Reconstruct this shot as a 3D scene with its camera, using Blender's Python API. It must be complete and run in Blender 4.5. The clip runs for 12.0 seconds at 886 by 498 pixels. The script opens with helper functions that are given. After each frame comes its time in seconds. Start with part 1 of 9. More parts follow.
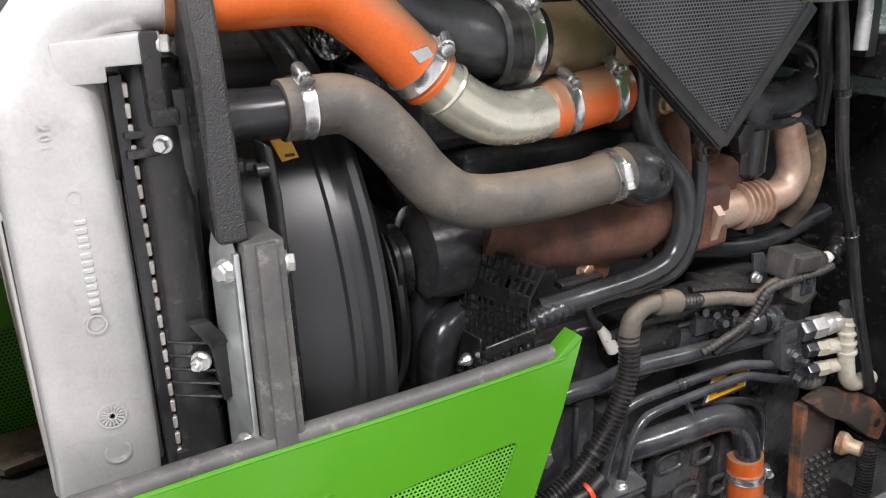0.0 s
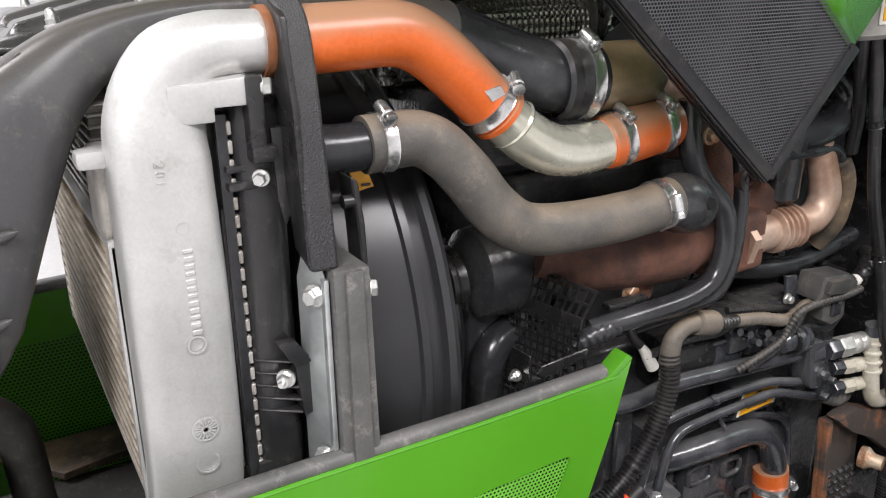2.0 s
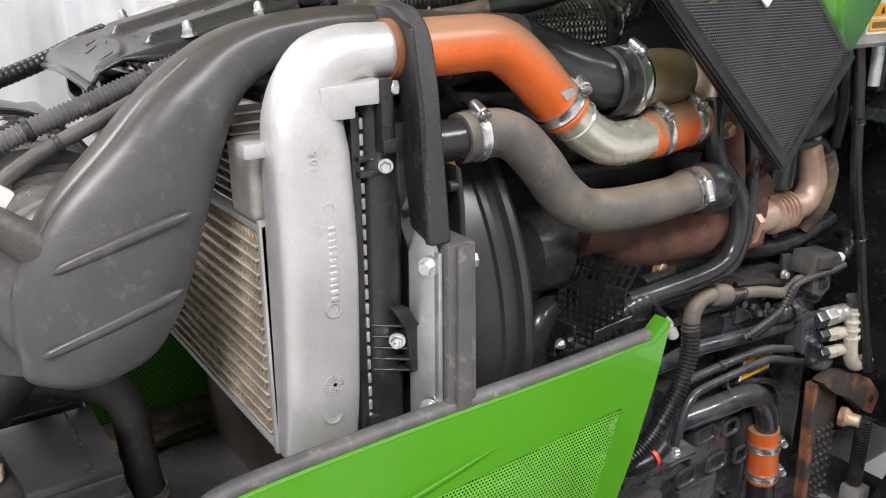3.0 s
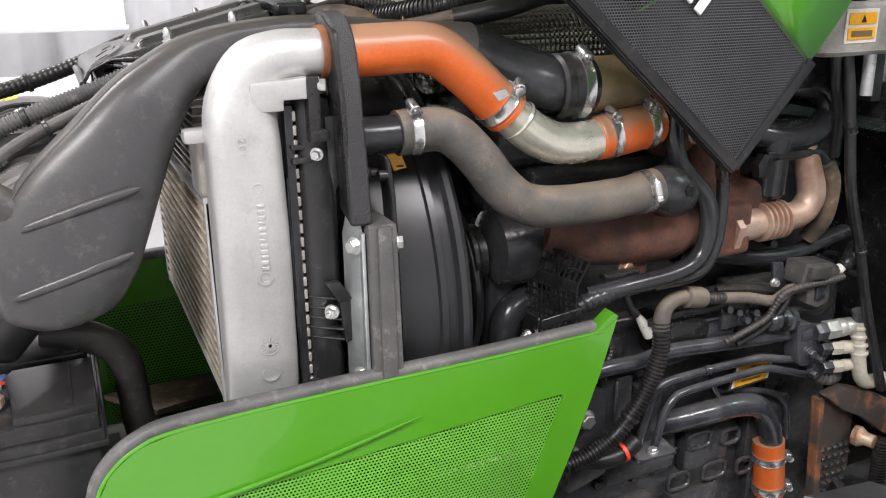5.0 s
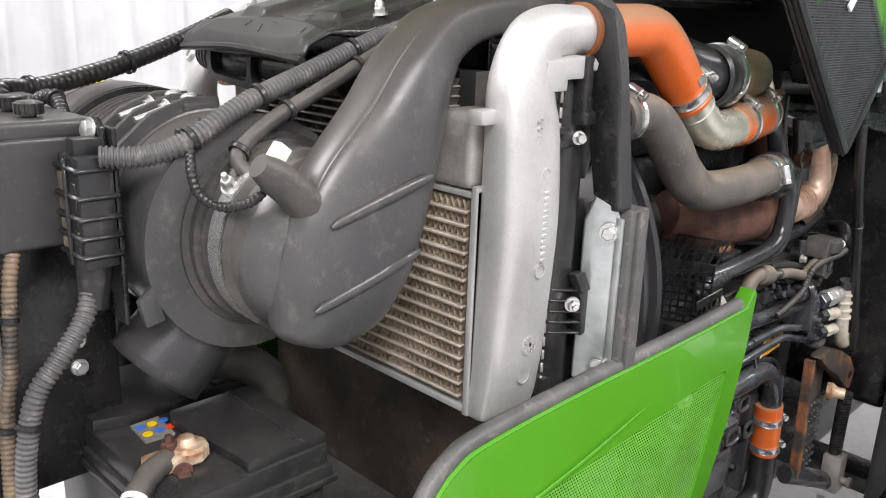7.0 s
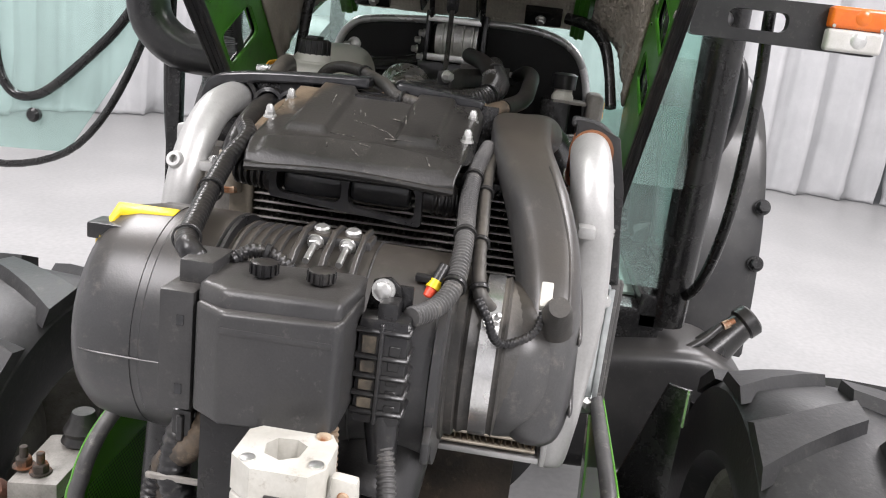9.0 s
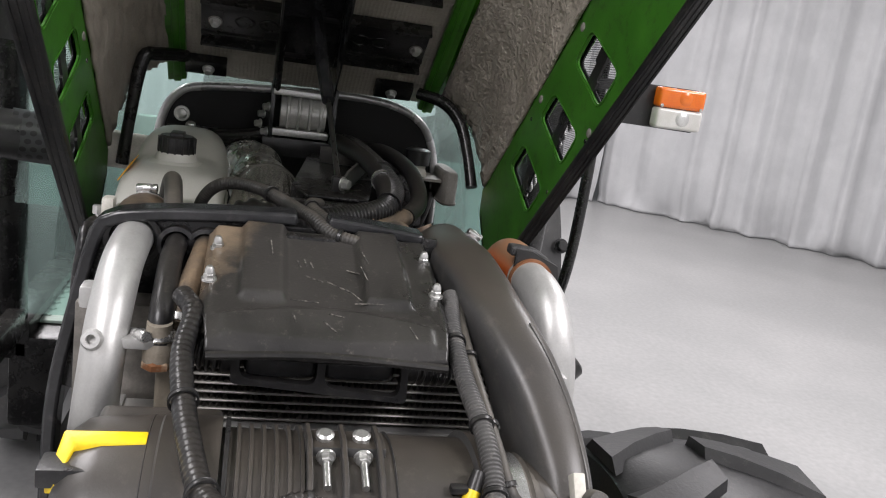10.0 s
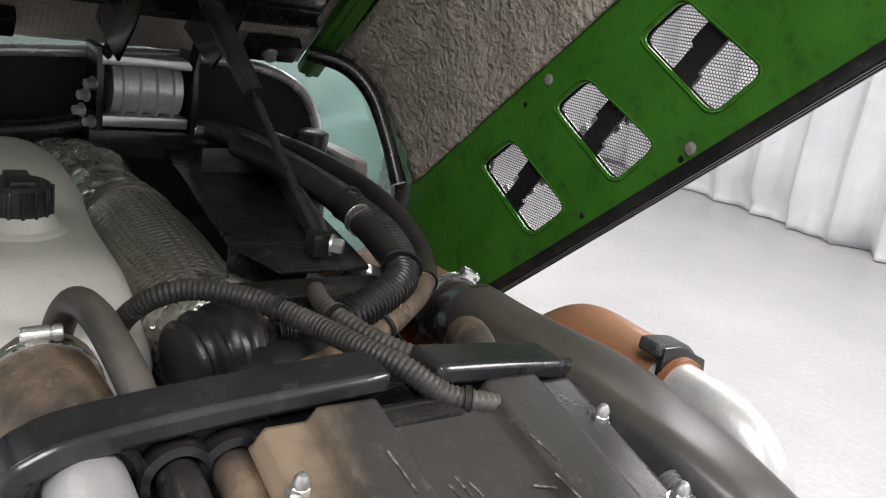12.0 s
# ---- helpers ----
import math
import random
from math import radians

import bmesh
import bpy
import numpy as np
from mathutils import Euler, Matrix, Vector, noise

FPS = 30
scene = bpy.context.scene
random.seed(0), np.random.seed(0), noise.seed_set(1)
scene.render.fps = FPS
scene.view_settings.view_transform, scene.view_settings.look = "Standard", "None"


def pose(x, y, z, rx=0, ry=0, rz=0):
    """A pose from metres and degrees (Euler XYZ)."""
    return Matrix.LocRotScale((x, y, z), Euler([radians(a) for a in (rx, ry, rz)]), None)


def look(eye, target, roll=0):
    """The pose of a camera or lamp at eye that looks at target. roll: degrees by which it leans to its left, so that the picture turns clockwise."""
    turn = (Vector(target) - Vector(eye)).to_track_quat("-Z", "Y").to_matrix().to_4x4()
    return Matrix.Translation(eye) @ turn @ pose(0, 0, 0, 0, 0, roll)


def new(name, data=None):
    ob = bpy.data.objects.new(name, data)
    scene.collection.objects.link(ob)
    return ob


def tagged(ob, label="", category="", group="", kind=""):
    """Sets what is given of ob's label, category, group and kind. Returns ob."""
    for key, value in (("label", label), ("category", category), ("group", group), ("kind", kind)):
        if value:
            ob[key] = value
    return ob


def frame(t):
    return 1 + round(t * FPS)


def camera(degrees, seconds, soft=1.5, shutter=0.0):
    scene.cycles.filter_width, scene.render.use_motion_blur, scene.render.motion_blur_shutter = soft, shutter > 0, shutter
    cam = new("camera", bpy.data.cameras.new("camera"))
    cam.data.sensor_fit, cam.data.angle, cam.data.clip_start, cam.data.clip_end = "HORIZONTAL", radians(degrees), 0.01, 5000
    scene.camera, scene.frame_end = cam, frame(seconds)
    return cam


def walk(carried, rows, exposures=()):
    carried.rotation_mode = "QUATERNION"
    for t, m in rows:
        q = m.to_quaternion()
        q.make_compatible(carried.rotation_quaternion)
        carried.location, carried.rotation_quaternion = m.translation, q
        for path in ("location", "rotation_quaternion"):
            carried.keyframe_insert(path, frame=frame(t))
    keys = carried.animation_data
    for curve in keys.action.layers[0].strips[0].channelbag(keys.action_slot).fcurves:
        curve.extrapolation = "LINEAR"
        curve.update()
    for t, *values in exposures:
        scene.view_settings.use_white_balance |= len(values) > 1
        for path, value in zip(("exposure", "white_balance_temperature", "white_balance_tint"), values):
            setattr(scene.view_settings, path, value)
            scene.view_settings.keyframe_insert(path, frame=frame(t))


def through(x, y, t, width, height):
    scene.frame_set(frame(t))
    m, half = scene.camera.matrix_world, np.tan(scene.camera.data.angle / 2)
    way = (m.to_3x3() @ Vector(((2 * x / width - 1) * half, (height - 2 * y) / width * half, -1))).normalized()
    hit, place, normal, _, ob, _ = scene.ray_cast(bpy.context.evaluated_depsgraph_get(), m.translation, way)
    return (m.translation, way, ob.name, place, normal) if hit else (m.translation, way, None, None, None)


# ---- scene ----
cam = camera(56.1, 12.0, soft=1.1)
PATH = [
    (0, (-0.012, -0.954, 1.415), (0.93, 0.677, 0.742), -1.5),
    (0.5, (-0.016, -0.954, 1.423), (0.928, 0.674, 0.745), -1.2),
    (1, (-0.014, -0.955, 1.429), (0.932, 0.672, 0.752), -0.9),
    (1.5, (-0.024, -0.96, 1.453), (0.925, 0.667, 0.779), -0.7),
    (2, (-0.085, -0.954, 1.454), (0.858, 0.677, 0.784), -0.7),
    (2.5, (-0.204, -0.96, 1.458), (0.758, 0.666, 0.803), -0.9),
    (3, (-0.279, -0.979, 1.47), (0.792, 0.577, 0.81), -0.2),
    (3.2, (-0.297, -0.991, 1.471), (0.842, 0.514, 0.808), 0.4),
    (4.8, (-0.096, -1.17, 1.449), (0.727, 0.544, 0.827), -0.7),
    (5, (-0.131, -1.176, 1.461), (0.662, 0.554, 0.845), -0.9),
    (5.5, (-0.256, -1.145, 1.493), (0.557, 0.577, 0.879), -0.5),
    (6, (-0.38, -1.105, 1.498), (0.55, 0.556, 0.885), -0.3),
    (6.5, (-0.502, -1.002, 1.474), (0.686, 0.488, 0.867), 1.4),
    (7, (-0.593, -0.812, 1.414), (0.774, 0.531, 0.841), 2.1),
    (7.2, (-0.636, -0.741, 1.394), (0.785, 0.548, 0.831), 2.2),
    (8.8, (-0.974, -0.272, 1.492), (0.931, 0.038, 0.97), 6.3),
    (9, (-0.992, -0.199, 1.524), (0.935, -0.029, 1.015), 6.8),
    (9.5, (-1.023, -0.026, 1.627), (0.911, -0.197, 1.15), 7.5),
    (10, (-0.863, 0.086, 1.654), (1.031, -0.379, 1.211), 8.3),
    (10.5, (-0.646, 0.177, 1.694), (1.226, -0.36, 1.239), 8.1),
    (11, (-0.472, 0.197, 1.714), (1.376, -0.365, 1.196), 8.2),
    (11.5, (-0.346, 0.23, 1.729), (1.445, -0.398, 1.097), 7.7),
    (12, (-0.286, 0.303, 1.688), (1.263, -0.822, 1.111), 9.2),
]
walk(cam, [(t, look(eye, target, roll)) for t, eye, target, roll in PATH], [(0.0, 0.55), (2.0, 0.49), (3.2, 0.47), (5.0, 0.4), (6.0, 0.12), (7.2, 0.64), (9.0, 0.36), (9.5, 0.17), (10.0, -0.03), (10.5, -0.1), (11.0, 0.11), (11.4, 0.29), (12.0, 0.33)])

# ---- light ----
scene.view_settings.exposure = 0.0
world = bpy.data.worlds.new("hall")
world.use_nodes = True
world.node_tree.nodes["Background"].inputs[0].default_value = (0.9, 0.93, 1.0, 1)
world.node_tree.nodes["Background"].inputs[1].default_value = 0.12
scene.world = world
CEIL = 4.8


def panel_lamp(x, y, sx, sy, watts):
    data = bpy.data.lights.new("ceiling_lamp", "AREA")
    data.shape, data.size, data.size_y, data.energy, data.color = "RECTANGLE", sx, sy, watts, (1.0, 0.962, 0.985)
    ob = new("ceiling_lamp", data)
    ob.location = (x, y, CEIL - 0.14)
    return ob


for lx, ly, watts in ((-2.6, -3.4, 330), (2.2, -3.6, 185), (-2.6, 2.2, 200), (2.2, 2.4, 200), (6.6, -2.6, 150), (6.6, 2.4, 150)):
    panel_lamp(lx, ly, 2.6, 1.4, watts)


# ---- materials ----
def material(name, base, second=None, rough=0.5, metal=0.0, big=7.0, fine=160.0, bump=0.12, edge=(0.42, 0.68), rough_var=0.12, coat=0.0, stretch=None, trans=0.0, wear=None, wear_at=0.5, wear_max=0.8, wear_size=40.0, dust_light=None, dust_light_max=0.5, dust_light_from=0.95, grain_var=0.2):
    m = bpy.data.materials.new(name)
    m.use_nodes = True
    nt = m.node_tree
    n, l = nt.nodes, nt.links
    bsdf = n["Principled BSDF"]
    co = n.new("ShaderNodeTexCoord")
    src = co.outputs["Object"]
    if stretch:
        mp = n.new("ShaderNodeMapping")
        mp.inputs["Scale"].default_value = stretch
        l.new(src, mp.inputs["Vector"])
        src = mp.outputs["Vector"]
    a = n.new("ShaderNodeTexNoise")
    a.inputs["Scale"].default_value, a.inputs["Detail"].default_value, a.inputs["Roughness"].default_value = big, 6.0, 0.62
    b = n.new("ShaderNodeTexNoise")
    b.inputs["Scale"].default_value, b.inputs["Detail"].default_value = fine, 3.0
    l.new(src, a.inputs["Vector"])
    l.new(src, b.inputs["Vector"])
    second = second or tuple(min(1.0, c * 1.35 + 0.004) for c in base)
    ramp = n.new("ShaderNodeValToRGB")
    ramp.color_ramp.elements[0].position, ramp.color_ramp.elements[1].position = edge
    ramp.color_ramp.elements[0].color, ramp.color_ramp.elements[1].color = (*base, 1), (*second, 1)
    l.new(a.outputs["Fac"], ramp.inputs["Fac"])
    grain = n.new("ShaderNodeMapRange")
    grain.inputs["To Min"].default_value, grain.inputs["To Max"].default_value = 1 - grain_var, 1 + grain_var
    l.new(b.outputs["Fac"], grain.inputs["Value"])
    mul = n.new("ShaderNodeVectorMath")
    mul.operation = "SCALE"
    l.new(ramp.outputs["Color"], mul.inputs[0])
    l.new(grain.outputs["Result"], mul.inputs["Scale"])
    tone = mul.outputs["Vector"]
    if wear:
        # dust, rubbed spots and fine scratches
        w = n.new("ShaderNodeTexNoise")
        w.inputs["Scale"].default_value, w.inputs["Detail"].default_value, w.inputs["Roughness"].default_value = wear_size, 10.0, 0.78
        l.new(co.outputs["Object"], w.inputs["Vector"])
        wr = n.new("ShaderNodeMapRange")
        wr.inputs["From Min"].default_value, wr.inputs["From Max"].default_value, wr.inputs["To Max"].default_value = wear_at, wear_at + 0.17, wear_max
        l.new(w.outputs["Fac"], wr.inputs["Value"])
        wm = n.new("ShaderNodeMix")
        wm.data_type = "RGBA"
        l.new(wr.outputs["Result"], wm.inputs[0])
        l.new(tone, wm.inputs[6])
        wm.inputs[7].default_value = (*wear, 1)
        tone = wm.outputs[2]
    if dust_light:
        # tone on upward faces, in uneven patches: resting dust and painted light
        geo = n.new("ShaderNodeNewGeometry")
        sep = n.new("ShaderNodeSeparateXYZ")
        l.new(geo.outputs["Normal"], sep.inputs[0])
        patchy = n.new("ShaderNodeMath")
        patchy.operation = "MULTIPLY_ADD"
        l.new(a.outputs["Fac"], patchy.inputs[0])
        patchy.inputs[1].default_value = 1.1
        l.new(sep.outputs["Z"], patchy.inputs[2])
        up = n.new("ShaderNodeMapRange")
        up.inputs["From Min"].default_value, up.inputs["From Max"].default_value, up.inputs["To Max"].default_value = dust_light_from, dust_light_from + 0.65, dust_light_max
        l.new(patchy.outputs[0], up.inputs["Value"])
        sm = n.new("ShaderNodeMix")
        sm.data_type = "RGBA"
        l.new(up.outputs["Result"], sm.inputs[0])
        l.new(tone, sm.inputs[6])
        sm.inputs[7].default_value = (*dust_light, 1)
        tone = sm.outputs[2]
    l.new(tone, bsdf.inputs["Base Color"])
    rr = n.new("ShaderNodeMapRange")
    rr.inputs["To Min"].default_value, rr.inputs["To Max"].default_value = max(0.02, rough - rough_var), min(1.0, rough + rough_var)
    l.new(a.outputs["Fac"], rr.inputs["Value"])
    l.new(rr.outputs["Result"], bsdf.inputs["Roughness"])
    bsdf.inputs["Metallic"].default_value = metal
    bsdf.inputs["Coat Weight"].default_value = coat
    bsdf.inputs["Transmission Weight"].default_value = trans
    if bump:
        bp = n.new("ShaderNodeBump")
        bp.inputs["Strength"].default_value, bp.inputs["Distance"].default_value = bump, 0.002
        l.new(b.outputs["Fac"], bp.inputs["Height"])
        l.new(bp.outputs["Normal"], bsdf.inputs["Normal"])
    return m


def relief(m, scale, depth, kind="crinkle"):
    """Coarse relief on top of a material: crinkled sheet or woven mesh."""
    n, l = m.node_tree.nodes, m.node_tree.links
    bsdf = n["Principled BSDF"]
    co = n.new("ShaderNodeTexCoord")
    if kind == "crinkle":
        t = n.new("ShaderNodeTexNoise")
        t.inputs["Detail"].default_value, t.inputs["Distortion"].default_value = 2.0, 0.35
        out = t.outputs["Fac"]
    else:
        t = n.new("ShaderNodeTexVoronoi")
        t.inputs["Randomness"].default_value = 0.12 if kind == "woven" else 1.0
        out = t.outputs["Distance"]
    t.inputs["Scale"].default_value = scale
    l.new(co.outputs["Object"], t.inputs["Vector"])
    bp = n.new("ShaderNodeBump")
    bp.inputs["Strength"].default_value, bp.inputs["Distance"].default_value = 1.0, depth
    l.new(out, bp.inputs["Height"])
    if bsdf.inputs["Normal"].links:
        l.new(bsdf.inputs["Normal"].links[0].from_socket, bp.inputs["Normal"])
    l.new(bp.outputs["Normal"], bsdf.inputs["Normal"])
    return m


def dotted(name, base, hole, pitch, rough=0.4, size=0.36, through=False, plane="xz"):
    """Sheet with a staggered grid of round holes of the given pitch; through: real see-through holes."""
    m = material(name, base, rough=rough, bump=0.05)
    nt = m.node_tree
    n, l = nt.nodes, nt.links
    bsdf, outp = n["Principled BSDF"], n["Material Output"]
    co = n.new("ShaderNodeTexCoord")
    sep = n.new("ShaderNodeSeparateXYZ")
    l.new(co.outputs["Object"], sep.inputs[0])

    def math_node(op, a, b=None):
        k = n.new("ShaderNodeMath")
        k.operation = op
        for i, v in enumerate((a, b)):
            if v is None:
                continue
            if isinstance(v, (int, float)):
                k.inputs[i].default_value = v
            else:
                l.new(v, k.inputs[i])
        return k.outputs[0]

    pa = math_node("DIVIDE", sep.outputs[plane[0].upper()], pitch)
    pb = math_node("DIVIDE", sep.outputs[plane[1].upper()], pitch * 0.866)
    row = math_node("FLOOR", pb)
    shift = math_node("MULTIPLY", math_node("MODULO", row, 2.0), 0.5)
    fa = math_node("SUBTRACT", math_node("FRACT", math_node("ADD", pa, shift)), 0.5)
    fb = math_node("SUBTRACT", math_node("FRACT", pb), 0.5)
    d = math_node("SQRT", math_node("ADD", math_node("MULTIPLY", fa, fa), math_node("MULTIPLY", fb, fb)))
    inside = math_node("LESS_THAN", d, size)
    if through:
        tr = n.new("ShaderNodeBsdfTransparent")
        mix = n.new("ShaderNodeMixShader")
        l.new(inside, mix.inputs[0])
        l.new(bsdf.outputs[0], mix.inputs[1])
        l.new(tr.outputs[0], mix.inputs[2])
        l.new(mix.outputs[0], outp.inputs["Surface"])
    else:
        old = bsdf.inputs["Base Color"].links[0].from_socket
        mx = n.new("ShaderNodeMix")
        mx.data_type = "RGBA"
        l.new(inside, mx.inputs[0])
        l.new(old, mx.inputs[6])
        mx.inputs[7].default_value = (*hole, 1)
        l.new(mx.outputs[2], bsdf.inputs["Base Color"])
    return m


def glass(name, tint, rough=0.02, clear=0.75):
    m = bpy.data.materials.new(name)
    m.use_nodes = True
    n, l = m.node_tree.nodes, m.node_tree.links
    bsdf, outp = n["Principled BSDF"], n["Material Output"]
    bsdf.inputs["Base Color"].default_value = (*tint, 1)
    bsdf.inputs["Roughness"].default_value = rough
    tr = n.new("ShaderNodeBsdfTransparent")
    tr.inputs[0].default_value = (*tint, 1)
    mix = n.new("ShaderNodeMixShader")
    mix.inputs[0].default_value = clear
    l.new(bsdf.outputs[0], mix.inputs[1])
    l.new(tr.outputs[0], mix.inputs[2])
    l.new(mix.outputs[0], outp.inputs["Surface"])
    return m


# up-facing dust tone also paints extra light onto tops of black parts
PLASTIC = material("black_plastic", (0.014, 0.014, 0.015), (0.03, 0.0295, 0.029), 0.3, fine=420, bump=0.12, wear=(0.16, 0.15, 0.135), wear_at=0.55, wear_max=0.35, wear_size=70.0, dust_light=(0.1, 0.093, 0.083), dust_light_max=0.12)
# dark up-facing tone: shade under the hood painted on duct tops, with brown dirt
DUCT = material("duct_plastic", (0.052, 0.052, 0.053), (0.088, 0.086, 0.083), 0.33, big=4, fine=500, bump=0.06, wear=(0.22, 0.2, 0.175), wear_at=0.54, wear_max=0.4, wear_size=45.0, dust_light=(0.052, 0.043, 0.033), dust_light_max=0.75, dust_light_from=0.9)
DUSTY = material("dusty_plastic", (0.016, 0.0157, 0.0153), (0.034, 0.0325, 0.031), 0.3, big=6, fine=300, wear=(0.26, 0.235, 0.2), wear_at=0.555, wear_max=0.6, wear_size=55.0, dust_light=(0.09, 0.08, 0.066), dust_light_max=0.1)
BOXPL = material("scuffed_box_plastic", (0.027, 0.027, 0.028), (0.048, 0.047, 0.046), 0.34, big=5, fine=420, bump=0.1, wear=(0.22, 0.21, 0.19), wear_at=0.57, wear_max=0.4, wear_size=50.0, dust_light=(0.11, 0.1, 0.086), dust_light_max=0.22)


def mud_stain(m, colour, start, end, keep=0.92):
    """Dried mud that fades in towards one corner of the sheet, broken up by noise."""
    n, l = m.node_tree.nodes, m.node_tree.links
    bsdf = n["Principled BSDF"]
    co = n.new("ShaderNodeTexCoord")
    sep = n.new("ShaderNodeSeparateXYZ")
    l.new(co.outputs["Object"], sep.inputs[0])
    fade = n.new("ShaderNodeMapRange")
    fade.inputs["From Min"].default_value, fade.inputs["From Max"].default_value = start, end
    corner = n.new("ShaderNodeMath")
    corner.operation = "MULTIPLY_ADD"
    l.new(sep.outputs["X"], corner.inputs[0])
    corner.inputs[1].default_value = 0.45
    l.new(sep.outputs["Y"], corner.inputs[2])
    l.new(corner.outputs[0], fade.inputs["Value"])
    noisy = n.new("ShaderNodeTexNoise")
    noisy.inputs["Scale"].default_value, noisy.inputs["Detail"].default_value, noisy.inputs["Roughness"].default_value = 22.0, 8.0, 0.7
    l.new(co.outputs["Object"], noisy.inputs["Vector"])
    add = n.new("ShaderNodeMath")
    add.operation = "ADD"
    l.new(fade.outputs["Result"], add.inputs[0])
    l.new(noisy.outputs["Fac"], add.inputs[1])
    cover = n.new("ShaderNodeMapRange")
    cover.inputs["From Min"].default_value, cover.inputs["From Max"].default_value, cover.inputs["To Max"].default_value = 0.85, 1.35, keep
    l.new(add.outputs[0], cover.inputs["Value"])
    mx = n.new("ShaderNodeMix")
    mx.data_type = "RGBA"
    l.new(cover.outputs["Result"], mx.inputs[0])
    l.new(bsdf.inputs["Base Color"].links[0].from_socket, mx.inputs[6])
    mx.inputs[7].default_value = (*colour, 1)
    l.new(mx.outputs[2], bsdf.inputs["Base Color"])
    return m


# pale up-facing tone paints the curtain's sheen on the cover, along with dust
COVERPL = mud_stain(material("cover_plastic", (0.015, 0.0147, 0.0145), (0.033, 0.0315, 0.03), 0.3, big=6, fine=300, wear=(0.27, 0.245, 0.21), wear_at=0.57, wear_max=0.45, wear_size=95.0, dust_light=(0.15, 0.14, 0.125), dust_light_max=0.16), (0.27, 0.205, 0.14), 0.075, 0.165)
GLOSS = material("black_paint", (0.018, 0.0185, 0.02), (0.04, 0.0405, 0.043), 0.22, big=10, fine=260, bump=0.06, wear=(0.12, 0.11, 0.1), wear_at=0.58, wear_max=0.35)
SATIN = material("satin_black_paint", (0.009, 0.009, 0.0095), (0.022, 0.0215, 0.021), 0.26, big=12, fine=200, bump=0.12, wear=(0.16, 0.15, 0.135), wear_at=0.56, wear_max=0.4, wear_size=70.0, dust_light=(0.09, 0.083, 0.074), dust_light_max=0.18)
ENGINE = material("engine_paint", (0.034, 0.035, 0.038), (0.1, 0.099, 0.096), 0.22, big=14, fine=140, bump=0.3, edge=(0.5, 0.8), wear=(0.17, 0.155, 0.13), wear_at=0.54, wear_max=0.45, wear_size=60.0, dust_light=(0.12, 0.107, 0.09), dust_light_max=0.25)
SHROUD = material("smooth_shroud_plastic", (0.018, 0.018, 0.019), (0.026, 0.026, 0.027), 0.3, big=3, fine=300, bump=0.03, wear=(0.07, 0.066, 0.06), wear_at=0.6, wear_max=0.25, wear_size=30.0)
# near-black base holds the shade of the recess inside the arch
DEEP = material("matt_recess_black", (0.006, 0.006, 0.0065), (0.012, 0.012, 0.012), 0.7, big=6, fine=200, bump=0.1)
FOAM = material("stippled_rubber", (0.026, 0.026, 0.027), (0.05, 0.05, 0.05), 0.5, big=8, fine=620, bump=0.9)
RUBBER = material("black_rubber", (0.011, 0.011, 0.012), (0.028, 0.027, 0.026), 0.34, big=9, fine=260, bump=0.16, wear=(0.16, 0.145, 0.12), wear_at=0.54, wear_max=0.35, wear_size=60.0, dust_light=(0.13, 0.112, 0.09), dust_light_max=0.14)
SEALRUB = material("grey_rubber_seal", (0.07, 0.069, 0.068), (0.12, 0.117, 0.112), 0.5, big=9, fine=330, bump=0.14, wear=(0.3, 0.28, 0.25), wear_at=0.54)
HOSE = material("dusty_grey_hose", (0.07, 0.066, 0.06), (0.17, 0.145, 0.115), 0.58, big=8, fine=420, bump=0.2, edge=(0.4, 0.7), wear=(0.3, 0.26, 0.2), wear_at=0.54, wear_max=0.4, dust_light=(0.32, 0.25, 0.17), dust_light_max=0.5)
HOSEBR = material("brown_dusty_hose", (0.045, 0.038, 0.031), (0.24, 0.17, 0.105), 0.62, big=9, fine=260, bump=0.2, edge=(0.42, 0.66), wear=(0.36, 0.27, 0.17), wear_at=0.54)
CONDUIT = material("dusty_conduit", (0.034, 0.033, 0.031), (0.075, 0.07, 0.063), 0.5, big=12, fine=300, bump=0.15, wear=(0.2, 0.18, 0.15), wear_at=0.54, wear_max=0.4, wear_size=60.0, dust_light=(0.17, 0.148, 0.118), dust_light_max=0.36)
HINGEM = material("silver_hinge_casting", (0.72, 0.71, 0.68), (0.84, 0.83, 0.8), 0.36, metal=0.35, big=14, fine=300, bump=0.1)
BROWN = material("oily_brown_plastic", (0.1, 0.074, 0.04), (0.22, 0.16, 0.085), 0.42, big=8, fine=240)
ORANGE = material("orange_silicone", (0.53, 0.098, 0.014), (0.66, 0.145, 0.03), 0.33, big=6, fine=300, bump=0.04, wear=(0.34, 0.17, 0.09), wear_at=0.6, dust_light=(0.32, 0.18, 0.105), dust_light_max=0.95, dust_light_from=0.52)
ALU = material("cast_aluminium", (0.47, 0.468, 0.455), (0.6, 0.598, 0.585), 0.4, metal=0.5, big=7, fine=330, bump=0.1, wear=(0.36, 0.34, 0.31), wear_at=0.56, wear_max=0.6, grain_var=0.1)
# pale up-facing tone paints soft highlights along the pipes, over some dust
PIPEM = material("dusty_pipe_paint", (0.026, 0.028, 0.033), (0.06, 0.062, 0.068), 0.2, big=11, fine=240, bump=0.08, wear=(0.2, 0.19, 0.17), wear_at=0.57, wear_max=0.4, wear_size=70.0, dust_light=(0.24, 0.235, 0.225), dust_light_max=0.3, coat=0.4)
